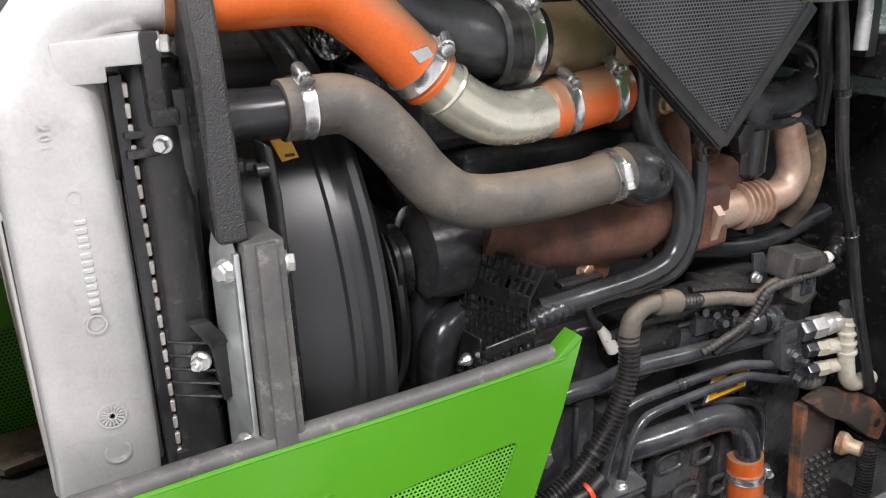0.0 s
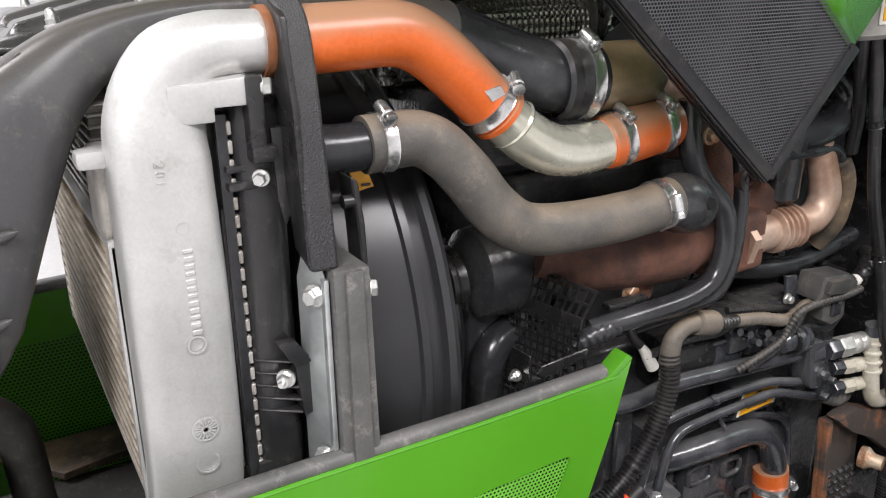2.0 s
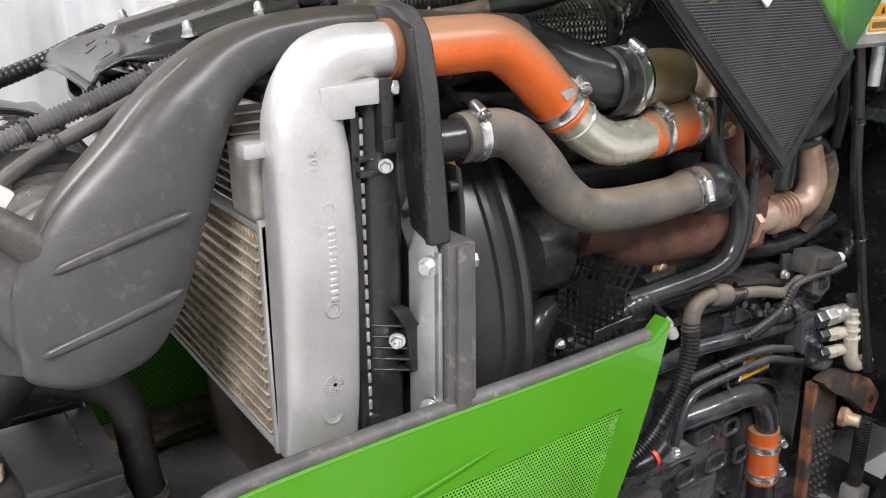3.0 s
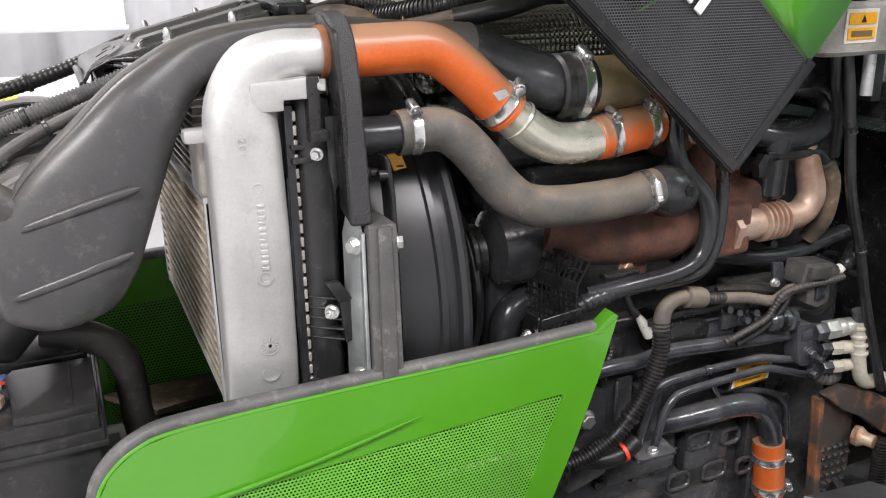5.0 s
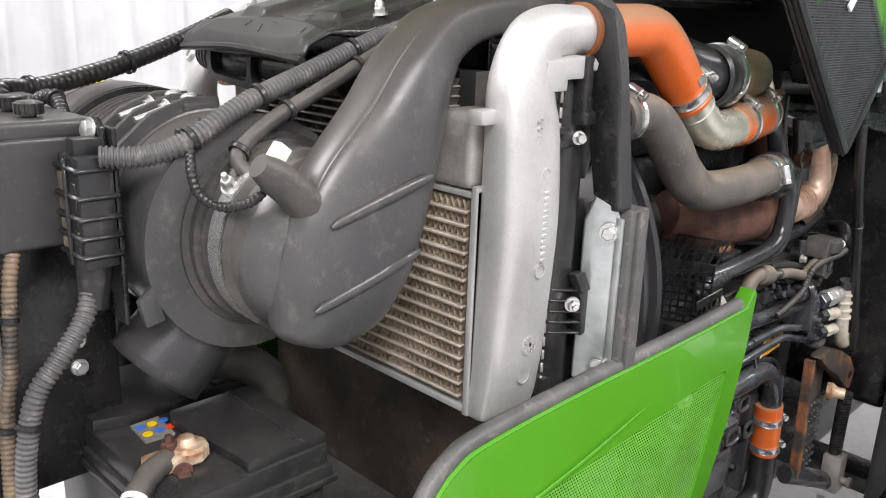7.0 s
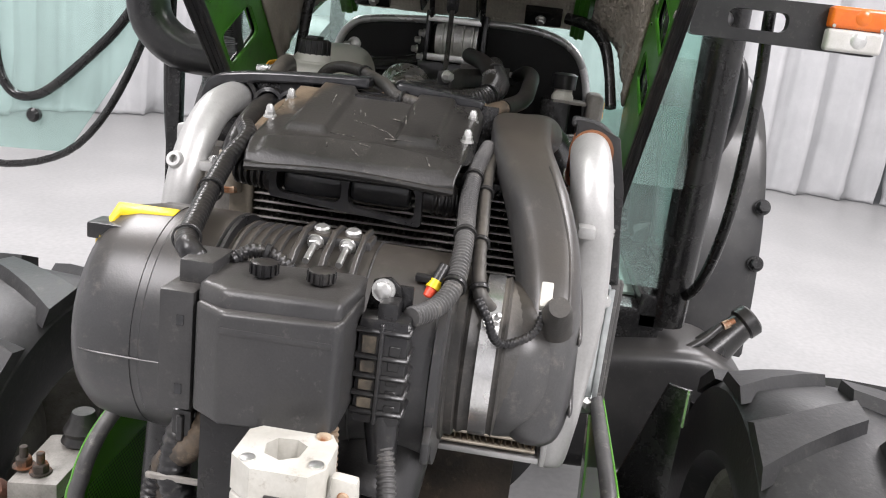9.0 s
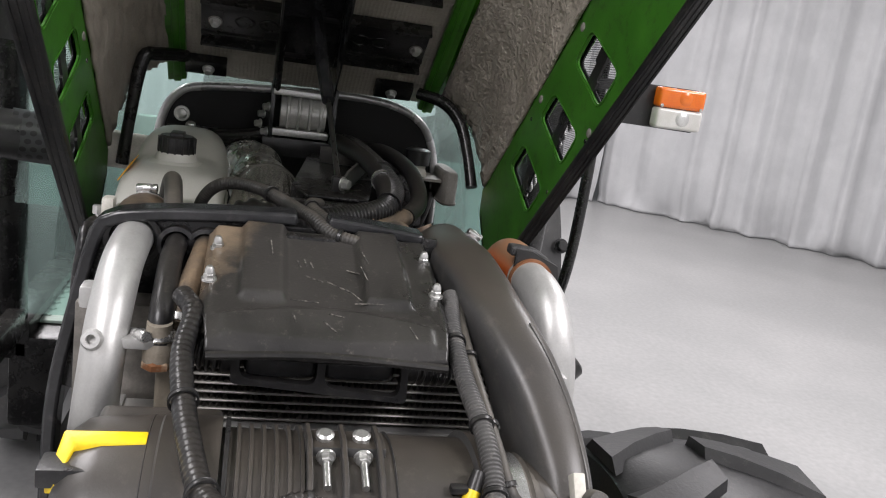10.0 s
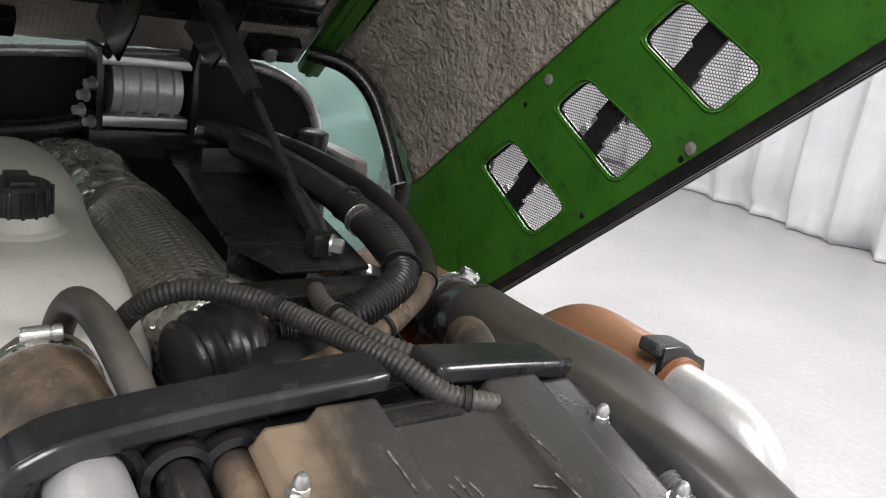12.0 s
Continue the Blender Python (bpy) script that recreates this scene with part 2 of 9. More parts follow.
ZINCFIT = material("zinc_fitting", (0.5, 0.49, 0.45), (0.68, 0.67, 0.63), 0.32, metal=0.55, big=25, fine=300, wear=(0.25, 0.22, 0.17), wear_at=0.55, wear_max=0.6)
CREAMPL = material("cream_plastic", (0.42, 0.385, 0.3), (0.55, 0.52, 0.43), 0.45, big=14, fine=260, wear=(0.2, 0.17, 0.12), wear_at=0.56, wear_max=0.5)
GROMMET = material("brown_grommet", (0.2, 0.075, 0.028), (0.3, 0.13, 0.06), 0.5, big=20, fine=260)
ALUDK = material("dull_aluminium", (0.3, 0.28, 0.25), (0.48, 0.46, 0.43), 0.5, metal=0.5, big=12, fine=300)
COREMAT = material("dusty_cooler_core", (0.27, 0.235, 0.185), (0.47, 0.42, 0.35), 0.6, metal=0.35, big=15, fine=300)
FINMAT = material("cooler_fins", (0.34, 0.275, 0.19), (0.52, 0.435, 0.32), 0.6, metal=0.3, big=15, fine=300)
FINDK = material("black_cooler_fins", (0.15, 0.14, 0.128), (0.32, 0.3, 0.27), 0.35, metal=0.4, big=15, fine=300)
STEEL = material("drawn_steel_pipe", (0.62, 0.61, 0.5), (0.74, 0.73, 0.62), 0.25, metal=0.65, big=6, fine=120, bump=0.04)
ZINC = material("zinc_plate", (0.5, 0.53, 0.53), (0.7, 0.73, 0.72), 0.34, metal=0.8, big=10, fine=90, bump=0.05)
BOLTM = material("zinc_bolt", (0.62, 0.62, 0.6), (0.78, 0.78, 0.76), 0.32, metal=0.85, big=30, fine=400, bump=0.05)
CLAMP = material("stainless_band", (0.66, 0.66, 0.65), (0.8, 0.8, 0.79), 0.25, metal=0.9, big=25, fine=400, bump=0.03)
RUST = material("rusty_cast_iron", (0.055, 0.026, 0.019), (0.17, 0.072, 0.042), 0.78, big=16, fine=300, bump=0.5)
RUSTPIPE = material("rust_tinted_steel", (0.36, 0.2, 0.13), (0.6, 0.47, 0.38), 0.45, metal=0.45, big=9, fine=160, edge=(0.35, 0.65))
RUSTOR = material("orange_rust", (0.05, 0.04, 0.033), (0.3, 0.115, 0.045), 0.8, big=16, fine=220, bump=0.4, edge=(0.49, 0.66))
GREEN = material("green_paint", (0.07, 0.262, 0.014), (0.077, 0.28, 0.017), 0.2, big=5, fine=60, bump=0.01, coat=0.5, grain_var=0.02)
# darker copy of GREEN; base and blotches hold hood shade as well as grime
GREENIN = material("shaded_inner_green", (0.036, 0.15, 0.013), (0.05, 0.19, 0.018), 0.34, big=9, fine=300, bump=0.04, grain_var=0.06, wear=(0.022, 0.04, 0.012), wear_at=0.51, wear_max=0.8)
INSUL = relief(material("grey_insulation", (0.34, 0.305, 0.255), (0.48, 0.435, 0.375), 0.32, big=6, fine=240, bump=0.3), 105.0, 0.007)
# hue of INSUL, a quarter darker for shade on this hood side
SMOOTHMAT = relief(material("shaded_smooth_insulation", (0.25, 0.222, 0.185), (0.34, 0.305, 0.26), 0.45, big=5, fine=300, bump=0.35), 60.0, 0.002)
WEAVE = relief(material("woven_insulation", (0.36, 0.33, 0.28), (0.48, 0.44, 0.38), 0.6, big=8, fine=300, bump=0.3), 130.0, 0.003, "woven")
FOIL = relief(material("crumpled_foil", (0.66, 0.64, 0.6), (0.82, 0.81, 0.78), 0.28, metal=0.85, big=40, fine=120, bump=0.4), 42.0, 0.012)
WIRECL = relief(material("woven_heat_sleeve", (0.7, 0.67, 0.6), (0.9, 0.87, 0.82), 0.22, metal=0.75, big=10, fine=240, bump=0.3), 110.0, 0.004, "woven")
POLY = material("milky_plastic", (0.62, 0.61, 0.56), (0.72, 0.71, 0.66), 0.36, big=5, fine=300, bump=0.03, grain_var=0.05, wear=(0.4, 0.36, 0.29), wear_at=0.58, wear_max=0.6)
GREYPL = material("grey_plastic", (0.2, 0.19, 0.172), (0.34, 0.32, 0.29), 0.5, big=12, fine=250, wear=(0.09, 0.075, 0.06), wear_at=0.53, wear_max=0.7)
WHITEPL = material("dirty_white_plastic", (0.62, 0.6, 0.53), (0.76, 0.74, 0.68), 0.5, big=14, fine=260)
WHITEMET = material("chipped_white_paint", (0.5, 0.485, 0.43), (0.62, 0.61, 0.56), 0.45, big=18, fine=260, grain_var=0.08, wear=(0.2, 0.15, 0.1), wear_at=0.57, wear_max=0.9)
YELLOW = material("yellow_plastic", (0.86, 0.6, 0.01), (0.9, 0.66, 0.03), 0.4, big=9)
STICK = material("orange_label", (0.78, 0.36, 0.01), (0.82, 0.4, 0.02), 0.4, big=20)
REDPL = material("red_plastic", (0.7, 0.05, 0.02), (0.78, 0.1, 0.04), 0.4, big=20)
BLUEPL = material("blue_label", (0.05, 0.15, 0.5), rough=0.4, big=20)
BRASS = material("corroded_brass", (0.3, 0.13, 0.06), (0.62, 0.5, 0.36), 0.5, metal=0.4, big=40, fine=300, edge=(0.4, 0.6))
TYRE = material("tyre_rubber", (0.02, 0.02, 0.021), (0.035, 0.035, 0.035), 0.45, big=6, fine=120, bump=0.25, wear=(0.15, 0.14, 0.125), wear_at=0.55, wear_max=0.35)
CURTAIN = material("white_curtain", (0.52, 0.524, 0.533), (0.6, 0.602, 0.61), 0.85, big=2, fine=40, bump=0.1, grain_var=0.03)
FLOORM = material("grey_white_floor", (0.34, 0.34, 0.337), (0.395, 0.392, 0.388), 0.34, big=0.9, fine=30, bump=0.01, rough_var=0.06)
GUARDM = material("dusty_black_sheet", (0.045, 0.045, 0.045), (0.09, 0.085, 0.08), 0.4, big=12, fine=300, wear=(0.16, 0.15, 0.13))
COOLBAR = material("dull_cooler_tube", (0.36, 0.35, 0.325), (0.52, 0.505, 0.475), 0.35, metal=0.4, big=20, fine=300)
GRIME = material("grimy_brown_sheet", (0.022, 0.018, 0.014), (0.07, 0.05, 0.034), 0.6, big=9, fine=200, bump=0.3, wear=(0.14, 0.1, 0.065), wear_at=0.55)
CEILM = material("white_ceiling", (0.8, 0.8, 0.79), rough=0.9, big=1)
WHITEBD = material("white_board", (0.84, 0.84, 0.84), (0.86, 0.86, 0.86), 0.5, big=3)
AMBER = material("amber_lens", (0.78, 0.15, 0.008), (0.85, 0.2, 0.015), 0.2, big=20, fine=700, bump=0.2, coat=0.5)
CLEARL = material("clear_lens", (0.62, 0.6, 0.57), (0.72, 0.7, 0.68), 0.2, big=20, fine=700, bump=0.2, coat=0.5)
GLASSG = glass("green_tinted_glass", (0.76, 0.89, 0.86), clear=0.84)
CABIN = material("pale_cab_interior", (0.36, 0.45, 0.4), (0.5, 0.58, 0.52), 0.7, big=4)
SCUFF = material("pale_scuff", (0.04, 0.038, 0.035), (0.22, 0.205, 0.18), 0.8, big=150, edge=(0.45, 0.6))
SAND = material("sandy_dust", (0.045, 0.04, 0.033), (0.17, 0.14, 0.1), 0.8, big=45)
GREENMESH = dotted("green_perforated_sheet", (0.112, 0.345, 0.034), (0.014, 0.08, 0.007), 0.0046, 0.35, 0.3, through=True)
GREENDOT = dotted("green_punched_sheet", (0.07, 0.262, 0.014), (0.01, 0.04, 0.005), 0.0062, 0.35, 0.37)
SEEMESH = dotted("see_through_grille", (0.055, 0.055, 0.059), (0, 0, 0), 0.0038, 0.5, 0.42, through=True)
PERF = dotted("perforated_pipe_guard", (0.03, 0.031, 0.033), (0.004, 0.004, 0.004), 0.017, 0.42, 0.33, plane="yz")


# ---- mesh helpers ----
def V(*a):
    return Vector(a)


def finish(bm, name, sharp=38.0):
    bmesh.ops.recalc_face_normals(bm, faces=bm.faces)
    me = bpy.data.meshes.new(name)
    bm.to_mesh(me)
    bm.free()
    for p in me.polygons:
        p.use_smooth = True
    me.set_sharp_from_angle(angle=radians(sharp))
    return me


def part(name, bm, mat, parent=None, label="", sharp=38.0):
    me = finish(bm, name, sharp)
    me.materials.append(mat)
    ob = new(name, me)
    if parent is not None:
        ob.parent = parent
        ob.matrix_parent_inverse = parent.matrix_basis.inverted() if parent.parent is None else Matrix.Identity(4)
    if label:
        ob["label"] = label
    return ob


def thing(name, label, category, at=(0, 0, 0), group="", kind=""):
    ob = new(name)
    ob.empty_display_size = 0.05
    ob.location = at
    ob.matrix_basis = Matrix.Translation(at)
    return tagged(ob, label, category, group, kind)


def join(bm, tmp):
    me = bpy.data.meshes.new("tmp")
    tmp.to_mesh(me)
    tmp.free()
    bm.from_mesh(me)
    bpy.data.meshes.remove(me)
    return bm


def rbox(bm, lo, hi, bevel=0.004, seg=2, m=None):
    t = bmesh.new()
    bmesh.ops.create_cube(t, size=1.0)
    lo, hi = Vector(lo), Vector(hi)
    for v in t.verts:
        v.co = Vector(((lo[i] + hi[i]) / 2 + v.co[i] * (hi[i] - lo[i]) for i in range(3)))
    bevel = min(bevel, 0.45 * min(hi - lo))
    if bevel > 0:
        bmesh.ops.bevel(t, geom=list(t.edges), offset=bevel, segments=seg, affect="EDGES", profile=0.6)
    if m is not None:
        bmesh.ops.transform(t, matrix=m, verts=t.verts)
    return join(bm, t)


def prism(bm, pts, off, bevel=0.003, seg=2):
    """A plate: the polygon pts pushed by the vector off."""
    t = bmesh.new()
    vs = [t.verts.new(p) for p in pts]
    f = t.faces.new(vs)
    ex = bmesh.ops.extrude_face_region(t, geom=[f])
    for v in ex["geom"]:
        if isinstance(v, bmesh.types.BMVert):
            v.co += Vector(off)
    if bevel > 0:
        bmesh.ops.bevel(t, geom=list(t.edges), offset=bevel, segments=seg, affect="EDGES", profile=0.6)
    return join(bm, t)


def spline(pts, n=6):
    p = [np.array(q, float) for q in pts]
    if len(p) == 2:
        return [p[0] + (p[1] - p[0]) * i / n for i in range(n + 1)]
    p = [2 * p[0] - p[1]] + p + [2 * p[-1] - p[-2]]
    out = []
    for i in range(1, len(p) - 2):
        a, b, c, d = p[i - 1 : i + 3]
        for k in range(n):
            t = k / n
            out.append(0.5 * (2 * b + (c - a) * t + (2 * a - 5 * b + 4 * c - d) * t * t + (3 * b - a - 3 * c + d) * t**3))
    return out + [p[-2]]


def rings(bm, loops, closed=False, caps=True):
    vs = [[bm.verts.new(p) for p in loop] for loop in loops]
    n = len(vs[0])
    for a, b in zip(vs, vs[1:] + ([vs[0]] if closed else [])):
        for i in range(n):
            bm.faces.new((a[i], a[(i + 1) % n], b[(i + 1) % n], b[i]))
    if caps and not closed:
        bm.faces.new(list(reversed(vs[0])))
        bm.faces.new(vs[-1])
    return bm


def tube(bm, pts, r, seg=14, n=6, rib=0.0, pitch=0.006, caps=True, wobble=0.0):
    """A round tube through pts. r: one radius, or one for each point. rib: depth of corrugation."""
    rr = r if isinstance(r, (list, tuple)) else [r] * len(pts)
    path = spline([(*p, q) for p, q in zip(pts, rr)], n)
    if rib:
        d = [0.0]
        for a, b in zip(path, path[1:]):
            d.append(d[-1] + float(np.linalg.norm(b[:3] - a[:3])))
        count = max(4, int(d[-1] / pitch * 4))
        cols = np.array(path)
        s = np.linspace(0, d[-1], count)
        path = [np.array([np.interp(q, d, cols[:, c]) for c in range(4)]) for q in s]
        for i, q in enumerate(path):
            q[3] *= 1 + rib * (0.5 if i % 4 in (1, 2) else -0.5)
    cs = [Vector(q[:3]) for q in path]
    up = None
    loops = []
    for i, c in enumerate(cs):
        t = (cs[min(i + 1, len(cs) - 1)] - cs[max(i - 1, 0)]).normalized()
        if up is None:
            up = t.orthogonal().normalized()
        up = (up - t * up.dot(t)).normalized()
        side = t.cross(up)
        rad = path[i][3] * (1 + (wobble * noise.noise(c * 40) if wobble else 0))
        loops.append([c + (up * math.cos(2 * math.pi * k / seg) + side * math.sin(2 * math.pi * k / seg)) * rad for k in range(seg)])
    return rings(bm, loops, caps=caps)


def loft(bm, secs, seg=24, n=5):
    """secs: rows of centre (3), first axis (3), second axis (3), half widths a, b and squareness; blended smoothly."""
    loops = []
    for q in spline(secs, n):
        c, u, v, a, b, e = Vector(q[0:3]), Vector(q[3:6]).normalized(), Vector(q[6:9]).normalized(), q[9], q[10], q[11]
        loop = []
        for k in range(seg):
            t = 2 * math.pi * k / seg
            cx, sx = math.cos(t), math.sin(t)
            loop.append(c + u * (a * math.copysign(abs(cx) ** (2 / e), cx)) + v * (b * math.copysign(abs(sx) ** (2 / e), sx)))
        loops.append(loop)
    return rings(bm, loops)


def lathe(bm, profile, origin, axis, seg=40, caps=True):
    """profile: rows of (distance along the axis, radius)."""
    axis = Vector(axis).normalized()
    u = axis.orthogonal().normalized()
    v = axis.cross(u)
    o = Vector(origin)
    loops = [[o + axis * d + (u * math.cos(2 * math.pi * k / seg) + v * math.sin(2 * math.pi * k / seg)) * r for k in range(seg)] for d, r in profile]
    return rings(bm, loops, caps=caps)


def band(bm, c, axis, r, width, thick=0.0012, screw=None, seg=28):
    """A worm-drive clamp: a band with rolled edges, and its screw housing in the direction screw."""
    axis = Vector(axis).normalized()
    w = width / 2
    lathe(bm, [(-w, r), (-w, r + thick * 1.6), (-w * 0.8, r + thick), (w * 0.8, r + thick), (w, r + thick * 1.6), (w, r)], c, axis, seg, caps=False)
    if screw is not None:
        s = Vector(screw)
        s = (s - axis * s.dot(axis)).normalized()
        along = axis.cross(s).normalized()
        o = Vector(c) + s * (r + 0.006)
        lathe(bm, [(-0.012, 0.0055), (-0.01, 0.0065), (0.006, 0.0065), (0.007, 0.005), (0.009, 0.0062), (0.014, 0.0062), (0.0145, 0.004)], o, along, 10)
        m = Matrix((along, axis, s)).transposed().to_4x4()
        m.translation = o
        rbox(bm, (-0.009, -w * 0.9, -0.008), (0.006, w * 0.9, 0.002), 0.0015, 1, m)
    return bm


def hexbolt(bm, c, axis, r=0.008, h=0.007, stud=0.0):
    axis = Vector(axis).normalized()
    lathe(bm, [(0, r * 1.35), (0.0022, r * 1.3), (0.0022, r * 1.02)], c, axis, 18)
    lathe(bm, [(0.002, r), (0.002 + h * 0.85, r), (0.002 + h, r * 0.85)], c, axis, 6)
    if stud:
        lathe(bm, [(h, r * 0.5), (h + stud, r * 0.5), (h + stud + 0.001, r * 0.4)], c, axis, 10)
    return bm


def bolts(parent, rows, axis, r=0.008, h=0.007, stud=0.0, mat=None):
    for c in rows:
        part("bolt", hexbolt(bmesh.new(), c, axis, r, h, stud), mat or BOLTM, parent)


def lettering(text, size, m, mat, parent, depth=0.0006, name="lettering"):
    cu = bpy.data.curves.new(name, "FONT")
    cu.body, cu.size, cu.extrude, cu.align_x, cu.align_y = text, size, depth, "CENTER", "CENTER"
    tmp = bpy.data.objects.new(name, cu)
    me = bpy.data.meshes.new_from_object(tmp)
    bpy.data.objects.remove(tmp)
    me.transform(m)
    me.materials.clear()
    me.materials.append(mat)
    ob = new(name, me)
    ob.parent = parent
    ob.matrix_parent_inverse = parent.matrix_basis.inverted() if parent.parent is None else Matrix.Identity(4)
    return ob


def face_matrix(origin, right, up):
    r, u = Vector(right).normalized(), Vector(up).normalized()
    m = Matrix((r, u, r.cross(u))).transposed().to_4x4()
    m.translation = origin
    return m


def plate_holes(bm, outer, holes, to3, off):
    """A plate with openings: outline and holes in the plane, to3 lays them into the world, off is the thickness vector."""
    t = bmesh.new()
    edges = []
    for loop in (outer, *holes):
        vs = [t.verts.new(to3(*p)) for p in loop]
        edges += [t.edges.new((a, b)) for a, b in zip(vs, vs[1:] + vs[:1])]
    bmesh.ops.triangle_fill(t, use_beauty=True, use_dissolve=False, edges=edges)
    ex = bmesh.ops.extrude_face_region(t, geom=list(t.faces))
    for v in ex["geom"]:
        if isinstance(v, bmesh.types.BMVert):
            v.co += Vector(off)
    return join(bm, t)


def rounded(corners, r, n=4):
    out = []
    k = len(corners)
    for i in range(k):
        a, b, c = (np.array(corners[(i + j - 1) % k], float) for j in range(3))
        p, q = b + (a - b) / np.linalg.norm(a - b) * r, b + (c - b) / np.linalg.norm(c - b) * r
        for j in range(n + 1):
            s = j / n
            out.append(tuple((1 - s) ** 2 * p + 2 * s * (1 - s) * b + s * s * q))
    return out


# ---- hall ----
def hall():
    bm = bmesh.new()
    bmesh.ops.create_grid(bm, x_segments=30, y_segments=30, size=40)
    part("floor", bm, FLOORM)
    tagged(bpy.data.objects["floor"], "pale grey polished hall floor", "floor", kind="structure")
    bm = rbox(bmesh.new(), (-6.5, -8.4, CEIL), (11, 6.4, CEIL + 0.15), 0)
    tagged(part("ceiling", bm, CEILM), "plain white hall ceiling", "ceiling", kind="structure")
    for lx, ly in ((-2.6, -3.4), (2.2, -3.6), (-2.6, 2.2), (2.2, 2.4), (6.6, -2.6), (6.6, 2.4)):
        bm = rbox(bmesh.new(), (lx - 1.35, ly - 0.75, CEIL - 0.1), (lx + 1.35, ly + 0.75, CEIL - 0.004), 0.01)
        tagged(part("ceiling_light_housing", bm, CEILM), "white flat ceiling light housing", "ceiling light", "ceiling lights")
    # one long curtain that runs round the hall with rounded corners
    corners = [(-5.6, -6.6), (7.0, -7.4), (9.9, -4.6), (9.7, 4.4), (8.4, 5.7), (-5.2, 5.7), (-6.2, 4.6), (-6.2, -5.6), (-5.6, -6.6)]
    walls = (("curtain_left", corners[0:3]), ("curtain_back", corners[2:5]), ("curtain_right", corners[4:7]), ("curtain_front", corners[6:9]))
    for name, pts in walls:
        p = [Vector((*q, 0)) for q in pts]
        dist = [0, (p[1] - p[0]).length, (p[1] - p[0]).length + (p[2] - p[1]).length]
        count = int(dist[2] / 0.045)
        phase, amp = 0.0, 0.05
        bm = bmesh.new()
        cols = []
        for i in range(count + 1):
            s = dist[2] * i / count
            a = p[0].lerp(p[1], s / dist[1]) if s < dist[1] else p[1].lerp(p[2], (s - dist[1]) / (dist[2] - dist[1]))
            d = (p[1] - p[0]) if s < dist[1] else (p[2] - p[1])
            nrm = Vector((-d.y, d.x, 0)).normalized()
            phase += 0.045 / (0.055 + 0.05 * (0.5 + 0.5 * noise.noise(Vector((s * 0.9, 3.0, len(name))))))
            amp = 0.075 + 0.06 * noise.noise(Vector((s * 0.6, 9.0, len(name))))
            wave = amp * (1.2 - 2.4 * abs(math.sin(phase / 2)) ** 0.75) + 0.018 * math.sin(phase * 2.3 + 1)
            col = []
            for k, z in enumerate((0.012, 0.03, 0.12, 0.3, 0.7, 1.4, 2.4, 3.4, CEIL)):
                loose = max(0.0, 1 - z / 0.45)
                c = a + nrm * (wave * (1 + 0.25 * math.sin(z * 1.3 + s)) - 0.16 * loose * (0.5 + noise.noise(Vector((s * 2.2, z * 4, 1)))))
                z2 = z + (0.03 * (1 + noise.noise(Vector((s * 3.0, 5, 2)))) if k == 1 else 0) + loose * 0.05 * noise.noise(Vector((s * 4.0, z * 7, 7))) * (k > 0)
                col.append(bm.verts.new((c.x, c.y, max(0.006, z2))))
            cols.append(col)
        for a, b in zip(cols, cols[1:]):
            for k in range(len(a) - 1):
                bm.faces.new((a[k], b[k], b[k + 1], a[k + 1]))
        ob = part(name, bm, CURTAIN, sharp=180)
        tagged(ob, "long white curtain in loose folds reaching the floor", "curtain", kind="structure")
        so = ob.modifiers.new("thickness", "SOLIDIFY")
        so.thickness = 0.004
    # plain white boards before the far curtain
    t = thing("white_board", "blank white board standing before a curtain", "board", (-0.75, 4.7, 0))
    part("panel", prism(bmesh.new(), [V(-1.7, 4.62, 0.06), V(0.3, 4.62, 0.06), V(0.085, 4.67, 0.93), V(-1.7, 4.67, 0.93)], (0, 0.03, 0), 0.004), WHITEBD, t)
    for x in (-1.5, 0.1):
        part("leg", rbox(bmesh.new(), (x - 0.02, 4.6, 0.0), (x + 0.02, 4.72, 0.08), 0.003), WHITEBD, t)
    t = thing("hanging_board", "blank white board hung before a curtain", "board", (-0.9, 4.5, 1.21))
    part("panel", rbox(bmesh.new(), (-2.2, 4.5, 1.205), (0.33, 4.53, 2.3), 0.004), WHITEBD, t)
    part("lower_rail", rbox(bmesh.new(), (-2.2, 4.49, 1.195), (0.345, 4.535, 1.225), 0.004), CURTAIN, t)
    for x in (-1.9, 0.2):
        part("cord", tube(bmesh.new(), [(x, 4.515, 2.29), (x, 4.515, CEIL)], 0.003, 6), CLAMP, t)


hall()


# ---- cooler pack ----
def zigzag(y0, y1, z0, z1, x0, x1, pitch):
    """Rows of folded fins between two tubes, as one mesh."""
    verts, faces = [], []
    n = int((y1 - y0) / pitch)
    for i in range(n + 1):
        y = y0 + (y1 - y0) * i / n
        z = z0 if i % 2 else z1
        verts += [(x0, y, z), (x1, y, z)]
    for i in range(n):
        a = 2 * i
        faces.append((a, a + 1, a + 3, a + 2))
    return verts, faces


def fin_mesh(name, rows, y0, y1, x0, x1, pitch, mat, parent):
    for z0, z1 in rows:
        verts, faces = zigzag(y0, y1, z0, z1, x0, x1, pitch)
        me = bpy.data.meshes.new(name)
        me.from_pydata(verts, [], faces)
        me.materials.append(mat)
        ob = new(name, me)
        ob.parent = parent
        ob.matrix_parent_inverse = parent.matrix_basis.inverted()


